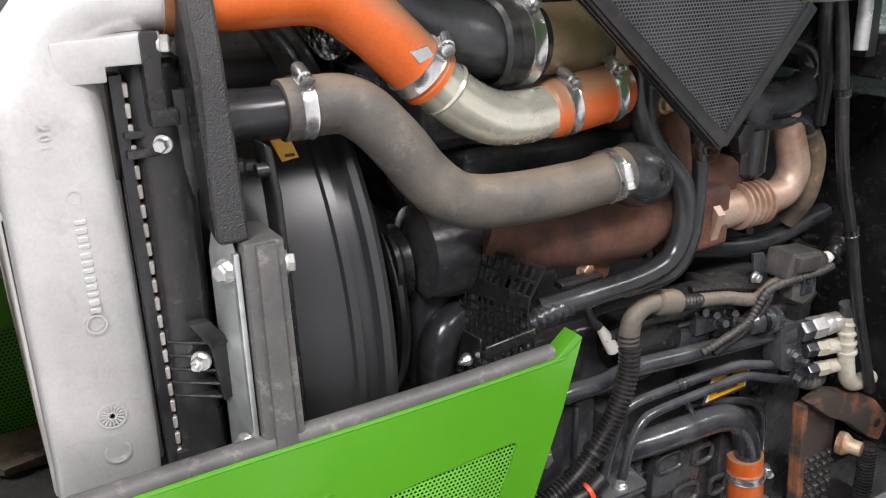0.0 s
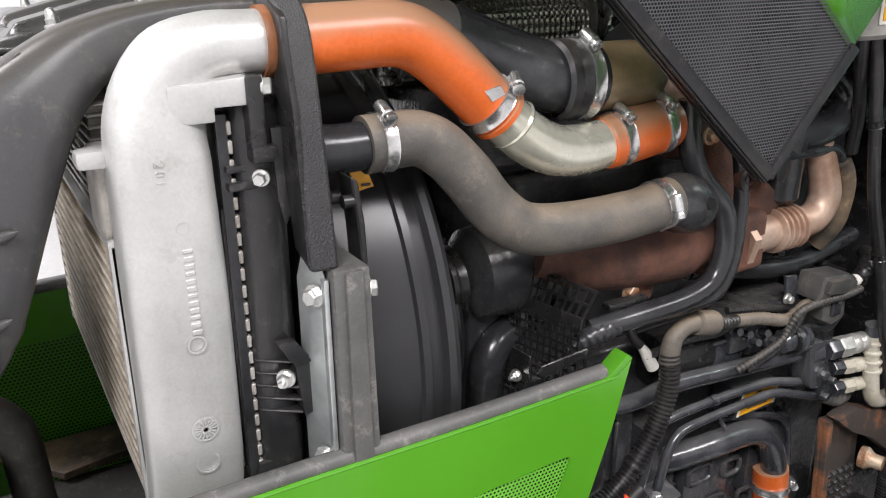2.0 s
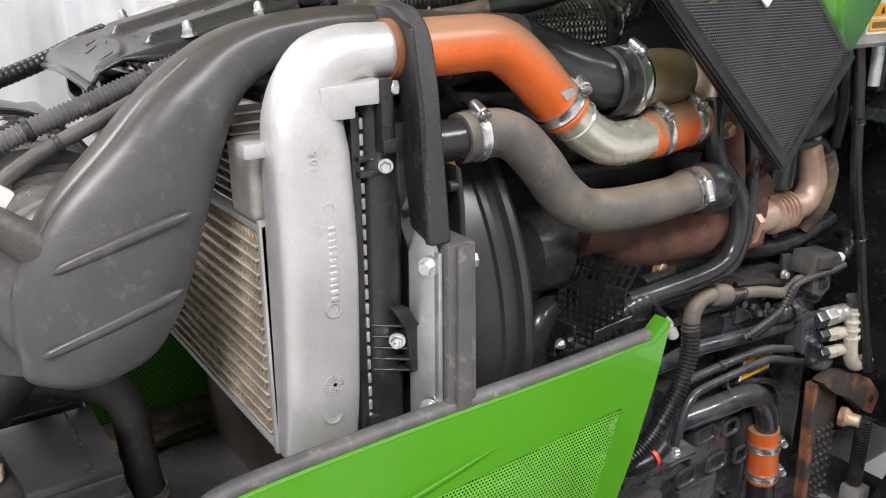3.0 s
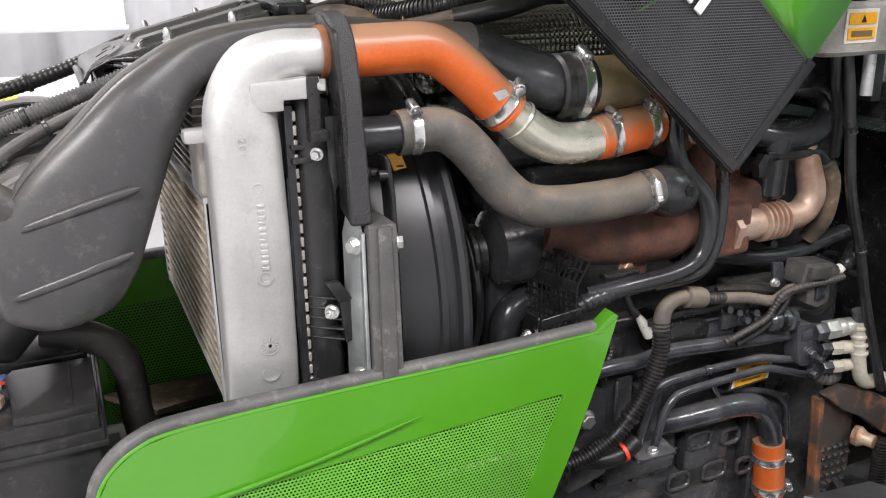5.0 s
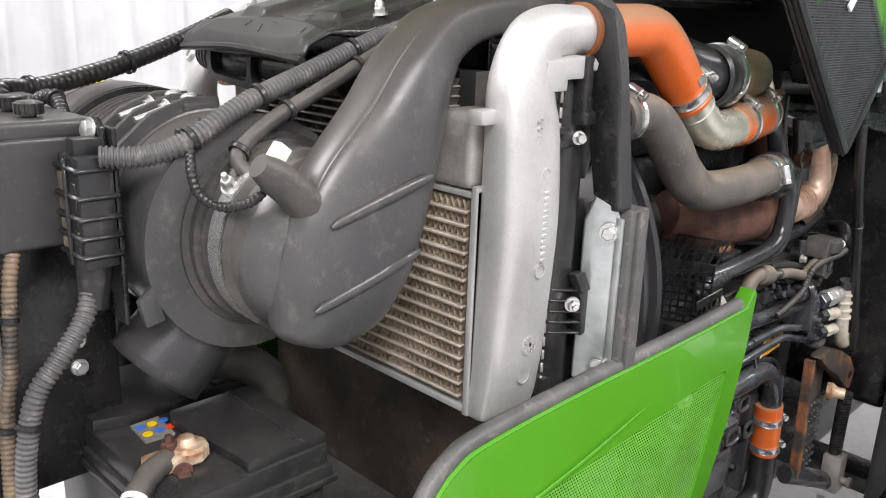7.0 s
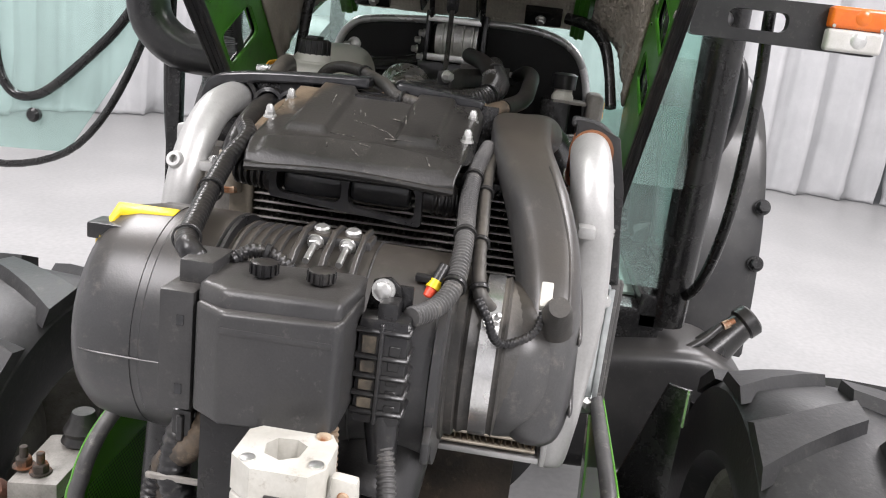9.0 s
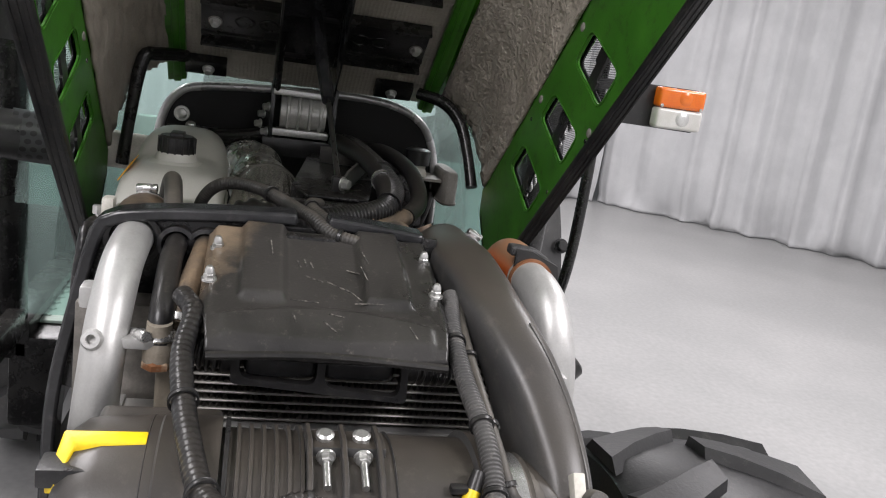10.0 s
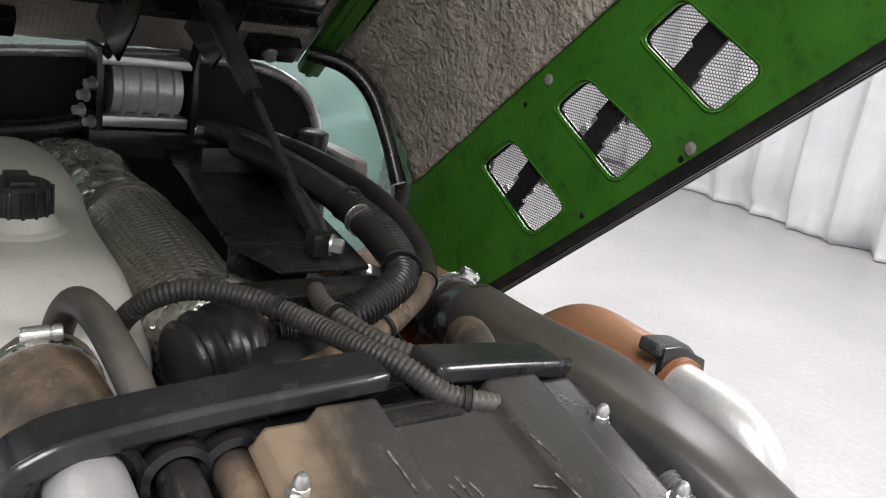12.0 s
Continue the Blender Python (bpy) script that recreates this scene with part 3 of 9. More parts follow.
def intercooler():
    t = thing("intercooler", "cast aluminium charge air cooler with dusty finned core", "cooler", (0.03, 0, 0.985))
    part("core_backing", rbox(bmesh.new(), (0.03, -0.262, 1.0), (0.062, 0.2, 1.232), 0.002), FINDK, t)
    rows, z = [], 1.006
    pitch = 0.0145
    while z + pitch < 1.236:
        part("tube_bar", rbox(bmesh.new(), (-0.0028, -0.262, z), (0.032, 0.2, z + 0.0039), 0.0012, 1), COREMAT, t)
        rows.append((z + 0.004, z + pitch - 0.0001))
        z += pitch
    fin_mesh("cooling_fin", rows, -0.262, 0.2, 0.0008, 0.03, 0.0042, FINMAT, t)
    part("top_plate", rbox(bmesh.new(), (-0.0015, -0.268, 1.2265), (0.06, 0.205, 1.233), 0.002), ALU, t)
    part("bottom_plate", rbox(bmesh.new(), (-0.0015, -0.268, 0.992), (0.06, 0.205, 1.0), 0.002), ALU, t)
    for y, s in ((-0.268, -1), (0.2, 1)):
        part("header_plate", rbox(bmesh.new(), (-0.0025, y - 0.008 if s < 0 else y, 0.99), (0.064, y if s < 0 else y + 0.008, 1.236), 0.002), ALU, t)
    # left cast tank, swept up into a round pipe that turns to the rear
    X, Y, Z = (1, 0, 0), (0, 1, 0), (0, 0, 1)
    d1 = (0.93, 0, -0.37)
    d2 = (0.6, 0, -0.8)
    d3 = (0.2, 0, -0.98)
    N = (0, 0, -1)
    secs = [
        (0.04, -0.281, 0.986, *X, *Y, 0.034, 0.012, 3.4),
        (0.04, -0.284, 0.996, *X, *Y, 0.041, 0.0185, 4.4),
        (0.041, -0.2885, 1.035, *X, *Y, 0.041, 0.0205, 4.6),
        (0.041, -0.2915, 1.08, *X, *Y, 0.041, 0.0225, 4.6),
        (0.041, -0.2955, 1.2, *X, *Y, 0.0405, 0.027, 4.2),
        (0.0415, -0.2925, 1.29, *X, *Y, 0.0395, 0.0262, 3.4),
        (0.045, -0.286, 1.335, *d1, *Y, 0.039, 0.0265, 2.6),
        (0.062, -0.281, 1.371, *d2, *Y, 0.0345, 0.0265, 2.1),
        (0.09, -0.279, 1.386, *d3, *Y, 0.028, 0.0262, 2.0),
        (0.118, -0.28, 1.388, *N, *Y, 0.0262, 0.0262, 2.0),
        (0.152, -0.281, 1.388, *N, *Y, 0.0262, 0.0262, 2.0),
    ]
    tank = part("tank", loft(bmesh.new(), secs, 28, 5), ALU, t, "bare cast aluminium side tank with a pipe elbow", 60)
    part("tank_flange", rbox(bmesh.new(), (-0.003, -0.276, 0.992), (0.012, -0.268, 1.24), 0.003), ALU, tank)
    part("tank_rib", rbox(bmesh.new(), (0.074, -0.282, 1.0), (0.088, -0.27, 1.255), 0.005), ALU, tank)
    bm = prism(bmesh.new(), [V(0.05, -0.311, 1.332), V(0.085, -0.311, 1.332), V(0.085, -0.311, 1.343), V(0.117, -0.311, 1.343), V(0.117, -0.311, 1.366), V(0.05, -0.311, 1.362)], (0, 0.036, 0), 0.0025)
    part("mounting_boss", bm, ALU, tank)
    part("side_lug", rbox(bmesh.new(), (-0.018, -0.292, 1.302), (0.02, -0.27, 1.317), 0.005), ALU, tank)
    # raised casting marks on the outer face
    face = face_matrix(V(0.036, -0.3178, 1.285), (0, 0, -1), (1, 0, 0))
    for i, ch in enumerate("2010879"):
        lettering(ch, 0.0105, Matrix.Translation((0, 0, (3 - i) * 0.0072)) @ face, ALU, tank, 0.0013, "casting_digit")
    for i in range(12):
        z = 1.238 - i * 0.0063
        part("casting_mark", rbox(bmesh.new(), (0.0452, -0.3232, z - (0.0044 if i % 3 else 0.0034)), (0.0532, -0.3205, z), 0.0005, 1), ALU, tank)
    for z, r, yf in ((1.072, 0.0115, -0.3132), (1.036, 0.0105, -0.3088), (1.155, 0.008, -0.3208), (1.255, 0.006, -0.3205)):
        bm = bmesh.new()
        lathe(bm, [(0, r), (0.0012, r), (0.0012, r - 0.0016), (0, r - 0.0016)], (0.048, yf, z), (0, -1, 0), 24, caps=False)
        part("casting_emblem", bm, ALU, tank)
        for k in range(8 if z == 1.072 else 0):
            part("emblem_ray", rbox(bmesh.new(), (-0.0095, -0.0006, -0.0006), (0.0095, 0.0006, 0.0006), 0, 1, Matrix.Translation((0.048, yf - 0.0013, z)) @ Matrix.Rotation(k * math.pi / 8, 4, "Y")), ALU, tank)
    # right cast tank and its pipe
    secs = [
        (0.035, 0.226, 0.995, *X, *Y, 0.036, 0.025, 4.0),
        (0.035, 0.226, 1.1, *X, *Y, 0.036, 0.026, 4.4),
        (0.03, 0.226, 1.2, *X, *Y, 0.036, 0.026, 4.0),
        (-0.008, 0.222, 1.235, 0.95, 0, -0.3, *Y, 0.029, 0.024, 2.6),
        (-0.022, 0.217, 1.29, 1, 0, 0.1, *Y, 0.0225, 0.0225, 2.0),
        (0.005, 0.215, 1.345, 0.85, 0, -0.5, *Y, 0.0225, 0.0225, 2.0),
        (0.055, 0.213, 1.385, 0.5, 0, -0.85, *Y, 0.0225, 0.0225, 2.0),
        (0.11, 0.212, 1.398, 0.1, 0, -1, *Y, 0.0225, 0.0225, 2.0),
        (0.155, 0.212, 1.399, *N, *Y, 0.0225, 0.0225, 2.0),
    ]
    tank = part("tank", loft(bmesh.new(), secs, 26, 5), ALU, t, "bare cast aluminium side tank with a long pipe", 60)
    part("pipe_boss", lathe(bmesh.new(), [(0, 0.013), (0.026, 0.011), (0.03, 0.009), (0.03, 0.005), (0.015, 0.005)], (-0.005, 0.222, 1.325), (-0.92, 0.1, 0.35), 18), ALU, tank)
    part("pipe_bracket", rbox(bmesh.new(), (-0.02, 0.165, 1.322), (0.016, 0.2, 1.334), 0.003), ALU, tank)
    part("side_lug", rbox(bmesh.new(), (0.03, 0.234, 1.345), (0.06, 0.25, 1.37), 0.005), ALU, tank)


def oil_cooler():
    t = thing("oil_cooler", "black finned oil cooler with dull metal end tanks", "cooler", (0.04, -0.05, 1.233))
    rows, z = [], 1.238
    while z + 0.01 < 1.34:
        part("tube_bar", rbox(bmesh.new(), (0.004, -0.21, z), (0.04, 0.135, z + 0.0027), 0.001, 1), COOLBAR, t)
        rows.append((z + 0.0029, z + 0.0098))
        z += 0.01
    fin_mesh("cooling_fin", rows, -0.21, 0.135, 0.0055, 0.036, 0.0034, FINDK, t)
    part("backing", rbox(bmesh.new(), (0.036, -0.21, 1.236), (0.06, 0.135, 1.345), 0.001), PLASTIC, t)
    part("end_tank", rbox(bmesh.new(), (-0.004, -0.268, 1.2345), (0.058, -0.21, 1.31), 0.01, 3), ALUDK, t)
    part("end_tank", rbox(bmesh.new(), (-0.002, 0.135, 1.2345), (0.05, 0.165, 1.318), 0.006, 3), COREMAT, t)
    part("pipe_stub", lathe(bmesh.new(), [(0, 0.016), (0.025, 0.016), (0.03, 0.013), (0.05, 0.013)], (-0.004, 0.163, 1.3), (-0.1, 0.0, 1), 18), COREMAT, t)


def radiator():
    t = thing("radiator", "black plastic radiator with ribbed brackets and crimped tabs", "radiator", (0.1, 0, 0.99))
    part("core", rbox(bmesh.new(), (0.07, -0.268, 1.0), (0.118, 0.26, 1.34), 0.002), FINDK, t)
    bm = bmesh.new()
    loft(bm, [(0.121, -0.281, z, 1, 0, 0, 0, 1, 0, a, b, 2.8) for z, a, b in ((0.975, 0.016, 0.014), (0.99, 0.021, 0.02), (1.1, 0.022, 0.021), (1.25, 0.022, 0.021), (1.33, 0.022, 0.02), (1.345, 0.016, 0.014))], 22, 4)
    part("side_tank", bm, PLASTIC, t)
    part("crimp_rail", rbox(bmesh.new(), (0.088, -0.294, 0.995), (0.0975, -0.266, 1.335), 0.001), GLOSS, t)
    for i in range(21):
        z = 1.002 + i * 0.0158
        part("crimp_tab", rbox(bmesh.new(), (0.0965, -0.2955, z), (0.1005, -0.282, z + 0.0112), 0.0008, 1), ALUDK, t)
    # upper bracket
    bk = part("upper_bracket", rbox(bmesh.new(), (0.092, -0.302, 1.272), (0.132, -0.286, 1.279), 0.002), PLASTIC, t)
    part("bracket_plate", prism(bmesh.new(), [V(0.13, -0.304, 1.322), V(0.15, -0.304, 1.322), V(0.149, -0.304, 1.262), V(0.137, -0.304, 1.235), V(0.132, -0.304, 1.262)], (0, 0.01, 0), 0.002), PLASTIC, bk)
    part("bracket_rib", rbox(bmesh.new(), (0.092, -0.3, 1.287), (0.132, -0.286, 1.293), 0.002), PLASTIC, bk)
    part("strap", rbox(bmesh.new(), (0.11, -0.314, 1.305), (0.124, -0.296, 1.366), 0.003), SATIN, t)
    part("strap_foot", rbox(bmesh.new(), (0.11, -0.316, 1.296), (0.132, -0.29, 1.31), 0.003), SATIN, t)
    # lower bracket with ribs
    bk = part("lower_bracket", prism(bmesh.new(), [V(0.129, -0.316, 1.13), V(0.145, -0.316, 1.118), V(0.146, -0.316, 1.06), V(0.137, -0.316, 1.058)], (0, 0.04, 0), 0.002), PLASTIC, t)
    part("bracket_plate", prism(bmesh.new(), [V(0.116, -0.318, 1.135), V(0.133, -0.318, 1.135), V(0.147, -0.318, 1.112), V(0.131, -0.318, 1.11)], (0, 0.012, 0), 0.0015), PLASTIC, bk)
    for i in range(5):
        z = 1.113 - i * 0.0125
        part("bracket_rib", prism(bmesh.new(), [V(0.101, -0.298, z + 0.004), V(0.136, -0.315, z), V(0.136, -0.285, z), V(0.101, -0.285, z + 0.004)], (0, 0, -0.0025), 0.0008, 1), PLASTIC, bk)
    bolts(t, [(0.119, -0.304, 1.282)], (-0.5, -0.85, 0), 0.0056, 0.009, 0.0)
    bolts(t, [(0.124, -0.31, 1.098)], (-0.6, -0.75, 0), 0.0066, 0.008, 0.006)
    bolts(t, [(0.124, -0.305, 1.356)], (1, -0.3, 0), 0.0072, 0.007)
    part("outlet", tube(bmesh.new(), [(0.135, -0.262, 1.282), (0.165, -0.272, 1.29), (0.2, -0.279, 1.291), (0.24, -0.28, 1.292)], [0.03, 0.025, 0.0225, 0.0225], 20), GLOSS, t)
    part("drain_spout", lathe(bmesh.new(), [(0, 0.008), (0.014, 0.008), (0.016, 0.006), (0.024, 0.006)], (0.168, -0.29, 1.252), (0.9, -0.2, 0), 14), PLASTIC, t)
    part("foot", rbox(bmesh.new(), (0.095, -0.3, 0.985), (0.118, -0.27, 1.012), 0.004), PLASTIC, t)


def sweep_frame(name, pts, x0, x1, thick, parent, mat):
    """A strip of rectangular profile along a path in the y-z plane."""
    loops = []
    path = [np.array(p) for p in spline(pts, 6)]
    for i, p in enumerate(path):
        d = path[min(i + 1, len(path) - 1)] - path[max(i - 1, 0)]
        d = d / np.linalg.norm(d)
        nrm = np.array((-d[1], d[0])) * thick
        a, b = p, p + nrm
        loops.append([V(x0, a[0], a[1]), V(x1, a[0], a[1]), V(x1, b[0], b[1]), V(x0, b[0], b[1])])
    bm = rings(bmesh.new(), loops)
    ob = part(name, bm, mat, parent)
    bv = ob.modifiers.new("edge", "BEVEL")
    bv.width, bv.segments, bv.limit_method = 0.004, 2, "ANGLE"
    return ob


def seal_frame():
    t = thing("seal_frame", "black stippled seal frame round the cooler pack", "frame", (0.15, 0, 1.2))
    left = [(-0.349, 1.207), (-0.344, 1.25), (-0.334, 1.32), (-0.327, 1.365), (-0.317, 1.402), (-0.296, 1.424), (-0.272, 1.43), (-0.252, 1.431)]
    sweep_frame("seal_strip", left, 0.141, 0.165, -0.013, t, FOAM)
    sweep_frame("seal_strip", [(0.026, 1.449), (0.14, 1.443), (0.21, 1.436), (0.24, 1.428), (0.258, 1.41), (0.275, 1.34), (0.3, 1.2), (0.305, 1.05)], 0.128, 0.168, -0.016, t, GLOSS)
    sweep_frame("seal_strip", [(-0.132, 1.437), (-0.075, 1.443), (-0.012, 1.448)], 0.128, 0.168, -0.016, t, GLOSS)
    part("corner_plate", prism(bmesh.new(), [V(0.139, -0.345, 1.21), V(0.139, -0.334, 1.34), V(0.139, -0.318, 1.41), V(0.139, -0.28, 1.427), V(0.139, -0.258, 1.428), V(0.139, -0.258, 1.35), V(0.139, -0.29, 1.345), V(0.139, -0.315, 1.22)], (0.006, 0, 0), 0.002), SATIN, t)
    part("corner_plate", prism(bmesh.new(), [V(0.142, 0.29, 1.21), V(0.142, 0.25, 1.41), V(0.142, 0.2, 1.43), V(0.142, -0.152, 1.43), V(0.142, -0.152, 1.33), V(0.142, 0.2, 1.33), V(0.142, 0.26, 1.2)], (0.006, 0, 0), 0.002), SATIN, t)
    for y, z, r in ((0.212, 1.399, 0.034), (-0.282, 1.388, 0.0305)):
        part("grommet", lathe(bmesh.new(), [(-0.003, r - 0.007), (-0.004, r - 0.001), (0.004, r - 0.001), (0.003, r - 0.007)], (0.136, y, z), (1, 0, 0), 28, caps=False), GROMMET if y < 0 else RUBBER, t)
    for y in (0.163, 0.13):
        part("grommet", lathe(bmesh.new(), [(-0.002, 0.013), (-0.01, 0.017), (-0.008, 0.022), (0.004, 0.022)], (0.136, y, 1.398), (1, 0, 0), 22, caps=False), RUBBER, t)
    for y in (0.075, -0.05, -0.065):
        part("bolt", lathe(bmesh.new(), [(0, 0.009), (0.003, 0.009), (0.004, 0.006), (0.007, 0.006), (0.007, 0.003)], (0.141, y, 1.407), (-1, 0, 0), 14), SATIN, t)
    # rubber block on the left post, and the zinc plate that holds it
    bm = prism(bmesh.new(), [V(0.157, -0.354, 1.207), V(0.19, -0.356, 1.207), V(0.194, -0.356, 1.0), V(0.157, -0.354, 1.0)], (0, 0.06, 0), 0.004)
    blk = part("rubber_block", bm, SEALRUB, t, "worn grey rubber sealing block")
    part("rubber_ridge", prism(bmesh.new(), [V(0.166, -0.36, 1.205), V(0.182, -0.36, 1.206), V(0.185, -0.36, 1.0), V(0.166, -0.36, 1.0)], (0, 0.006, 0), 0.002), SEALRUB, blk)
    face = [V(0.1465, -0.329, 1.297), V(0.1505, -0.331, 1.297), V(0.1515, -0.334, 1.218), V(0.1535, -0.342, 1.2), V(0.154, -0.343, 1.006), V(0.141, -0.306, 1.004), V(0.142, -0.306, 1.19), V(0.146, -0.318, 1.225)]
    plate = part("zinc_plate", prism(bmesh.new(), face, (0.0015, 0.003, 0), 0.001), ZINC, t, "bright zinc-plated holding plate")
    part("plate_lip", rbox(bmesh.new(), (0.1505, -0.3475, 1.012), (0.1552, -0.339, 1.198), 0.0012), ZINC, plate)
    part("plate_fold", rbox(bmesh.new(), (0.1475, -0.336, 1.215), (0.1515, -0.326, 1.296), 0.0012), ZINC, plate)
    for z in (1.181, 1.022):
        part("bolt", hexbolt(bmesh.new(), (0.148, -0.333, z), (-0.85, -0.5, 0), 0.0078, 0.008), BOLTM, plate)
    part("bolt", hexbolt(bmesh.new(), (0.194, -0.34, 1.18), (1, -0.3, 0), 0.008, 0.006), BOLTM, t)


def fan_shroud():
    t = thing("fan_shroud", "large black plastic fan shroud ring", "fan shroud", (0.25, 0, 0.72))
    prof = [(0.16, 0.2), (0.162, 0.304), (0.175, 0.307), (0.2, 0.31), (0.22, 0.3125), (0.242, 0.315), (0.258, 0.316), (0.26, 0.321), (0.268, 0.321), (0.27, 0.315), (0.284, 0.314), (0.287, 0.323), (0.294, 0.325), (0.3, 0.322), (0.301, 0.3), (0.28, 0.292), (0.2, 0.285), (0.18, 0.2)]
    part("ring", lathe(bmesh.new(), prof, (0, 0, 1.045), (1, 0, 0), 96, caps=False), SHROUD, t)
    lab = part("warning_label", prism(bmesh.new(), [V(0.222, -0.246, 1.261), V(0.241, -0.246, 1.261), V(0.25, -0.246, 1.237), V(0.236, -0.246, 1.23)], (0, 0.002, 0), 0.0005, 1), STICK, t, "orange warning label on a tab")
    part("label_bar", rbox(bmesh.new(), (0.2345, -0.2476, 1.244), (0.2435, -0.2458, 1.2465), 0), PLASTIC, lab)
    part("label_edge", prism(bmesh.new(), [V(0.236, -0.2464, 1.23), V(0.25, -0.2464, 1.237), V(0.2515, -0.2464, 1.234), V(0.2375, -0.2464, 1.227)], (0, 0.002, 0), 0), WHITEPL, lab)
    strip = part("bracket_strip", prism(bmesh.new(), [V(0.193, -0.318, 1.275), V(0.1995, -0.318, 1.27), V(0.2045, -0.318, 1.23), V(0.207, -0.318, 1.15), V(0.21, -0.316, 1.02), V(0.204, -0.316, 1.02), V(0.2015, -0.318, 1.15), V(0.198, -0.318, 1.225)], (0, 0.03, 0), 0.0015, 1), PLASTIC, t)
    part("strip_peg", lathe(bmesh.new(), [(0, 0.006), (0.012, 0.006), (0.014, 0.004)], (0.186, -0.312, 1.252), (1, 0, 0), 14), PLASTIC, strip)
    fan = part("fan_hub", lathe(bmesh.new(), [(0.2, 0.02), (0.2, 0.07), (0.26, 0.075), (0.3, 0.06), (0.32, 0.03)], (0, 0, 1.045), (1, 0, 0), 32), PLASTIC, t)
    for k in range(9):
        a = k * 2 * math.pi / 9
        c, s = math.cos(a), math.sin(a)
        bm = bmesh.new()
        pts = []
        for r, w, tw in ((0.065, 0.03, 0.025), (0.15, 0.045, 0.018), (0.27, 0.05, 0.012)):
            for e in (-1, 1):
                pts.append(V(0.245 + e * tw, c * r - s * w * e, 1.045 + s * r + c * w * e))
        vs = [bm.verts.new(p) for p in pts]
        for i in (0, 2):
            bm.faces.new((vs[i], vs[i + 1], vs[i + 3], vs[i + 2]))
        blade = part("blade", bm, PLASTIC, fan)
        so = blade.modifiers.new("thickness", "SOLIDIFY")
        so.thickness = 0.003


intercooler()
oil_cooler()
radiator()
seal_frame()
fan_shroud()


# ---- air and coolant hoses on the left ----
def charge_hose():
    t = thing("charge_air_hose", "orange silicone charge air hose with steel pipe", "hose", (0.36, -0.29, 1.26))
    o = [(0.15, -0.29, 1.388), (0.205, -0.29, 1.389), (0.25, -0.29, 1.389), (0.278, -0.29, 1.38), (0.31, -0.29, 1.356), (0.342, -0.29, 1.326), (0.362, -0.29, 1.308)]
    part("hose", tube(bmesh.new(), o, 0.0285, 28, 8), ORANGE, t)
    ax = V(0.02, 0, -0.0185)
    part("hose_lip", lathe(bmesh.new(), [(-0.002, 0.0285), (-0.001, 0.03), (0.004, 0.03), (0.005, 0.028)], (0.36, -0.29, 1.31), ax, 28, caps=False), ORANGE, t)
    part("hose_clamp", band(bmesh.new(), (0.35, -0.29, 1.3185), ax, 0.0288, 0.0135, screw=(0.4, -0.55, 0.75)), CLAMP, t)
    part("clamp_mark", prism(bmesh.new(), [V(0.336, -0.3175, 1.325), V(0.328, -0.317, 1.336), V(0.345, -0.317, 1.34), V(0.352, -0.316, 1.331)], (0, -0.002, 0), 0.0005, 1), CLAMP, t)
    s = [(0.352, -0.29, 1.317), (0.372, -0.29, 1.3), (0.397, -0.29, 1.28), (0.43, -0.29, 1.264), (0.465, -0.29, 1.26), (0.5, -0.29, 1.264), (0.52, -0.29, 1.267)]
    part("steel_pipe", tube(bmesh.new(), s, 0.0265, 28, 8), STEEL, t, "bright drawn steel elbow pipe")
    part("pipe_bead", lathe(bmesh.new(), [(-0.003, 0.0265), (0, 0.028), (0.003, 0.0265)], (0.378, -0.29, 1.296), (0.7, 0, -0.6), 28, caps=False), STEEL, t)
    c = [(0.492, -0.29, 1.263), (0.5, -0.29, 1.264), (0.54, -0.29, 1.269), (0.578, -0.29, 1.274), (0.59, -0.29, 1.275)]
    part("coupling_hose", tube(bmesh.new(), c, [0.0275, 0.0292, 0.0305, 0.0292, 0.0275], 28, 6), ORANGE, t)
    for x, z in ((0.512, 1.2655), (0.57, 1.273)):
        part("hose_clamp", band(bmesh.new(), (x, -0.29, z), (1, 0, 0.13), 0.0296, 0.0125, screw=(-0.1, -0.45, 0.85)), CLAMP, t)


def coolant_hose():
    t = thing("coolant_hose", "dusty grey bent rubber coolant hose with clamps", "hose", (0.4, -0.3, 1.17))
    g = [(0.222, -0.28, 1.292), (0.252, -0.28, 1.293), (0.278, -0.282, 1.292), (0.3, -0.287, 1.28), (0.325, -0.294, 1.252), (0.347, -0.299, 1.222), (0.372, -0.304, 1.199), (0.402, -0.307, 1.188), (0.45, -0.311, 1.185), (0.52, -0.315, 1.187), (0.575, -0.317, 1.194)]
    part("hose", tube(bmesh.new(), g, 0.0265, 26, 7, wobble=0.02), HOSE, t)
    part("hose_clamp", band(bmesh.new(), (0.24, -0.28, 1.2925), (1, 0, 0.03), 0.0268, 0.013, screw=(0.1, -0.4, 0.9)), CLAMP, t)
    part("hose_clamp", band(bmesh.new(), (0.556, -0.3165, 1.1915), (1, -0.03, 0.12), 0.0268, 0.013, screw=(0, -0.95, 0.25)), CLAMP, t)


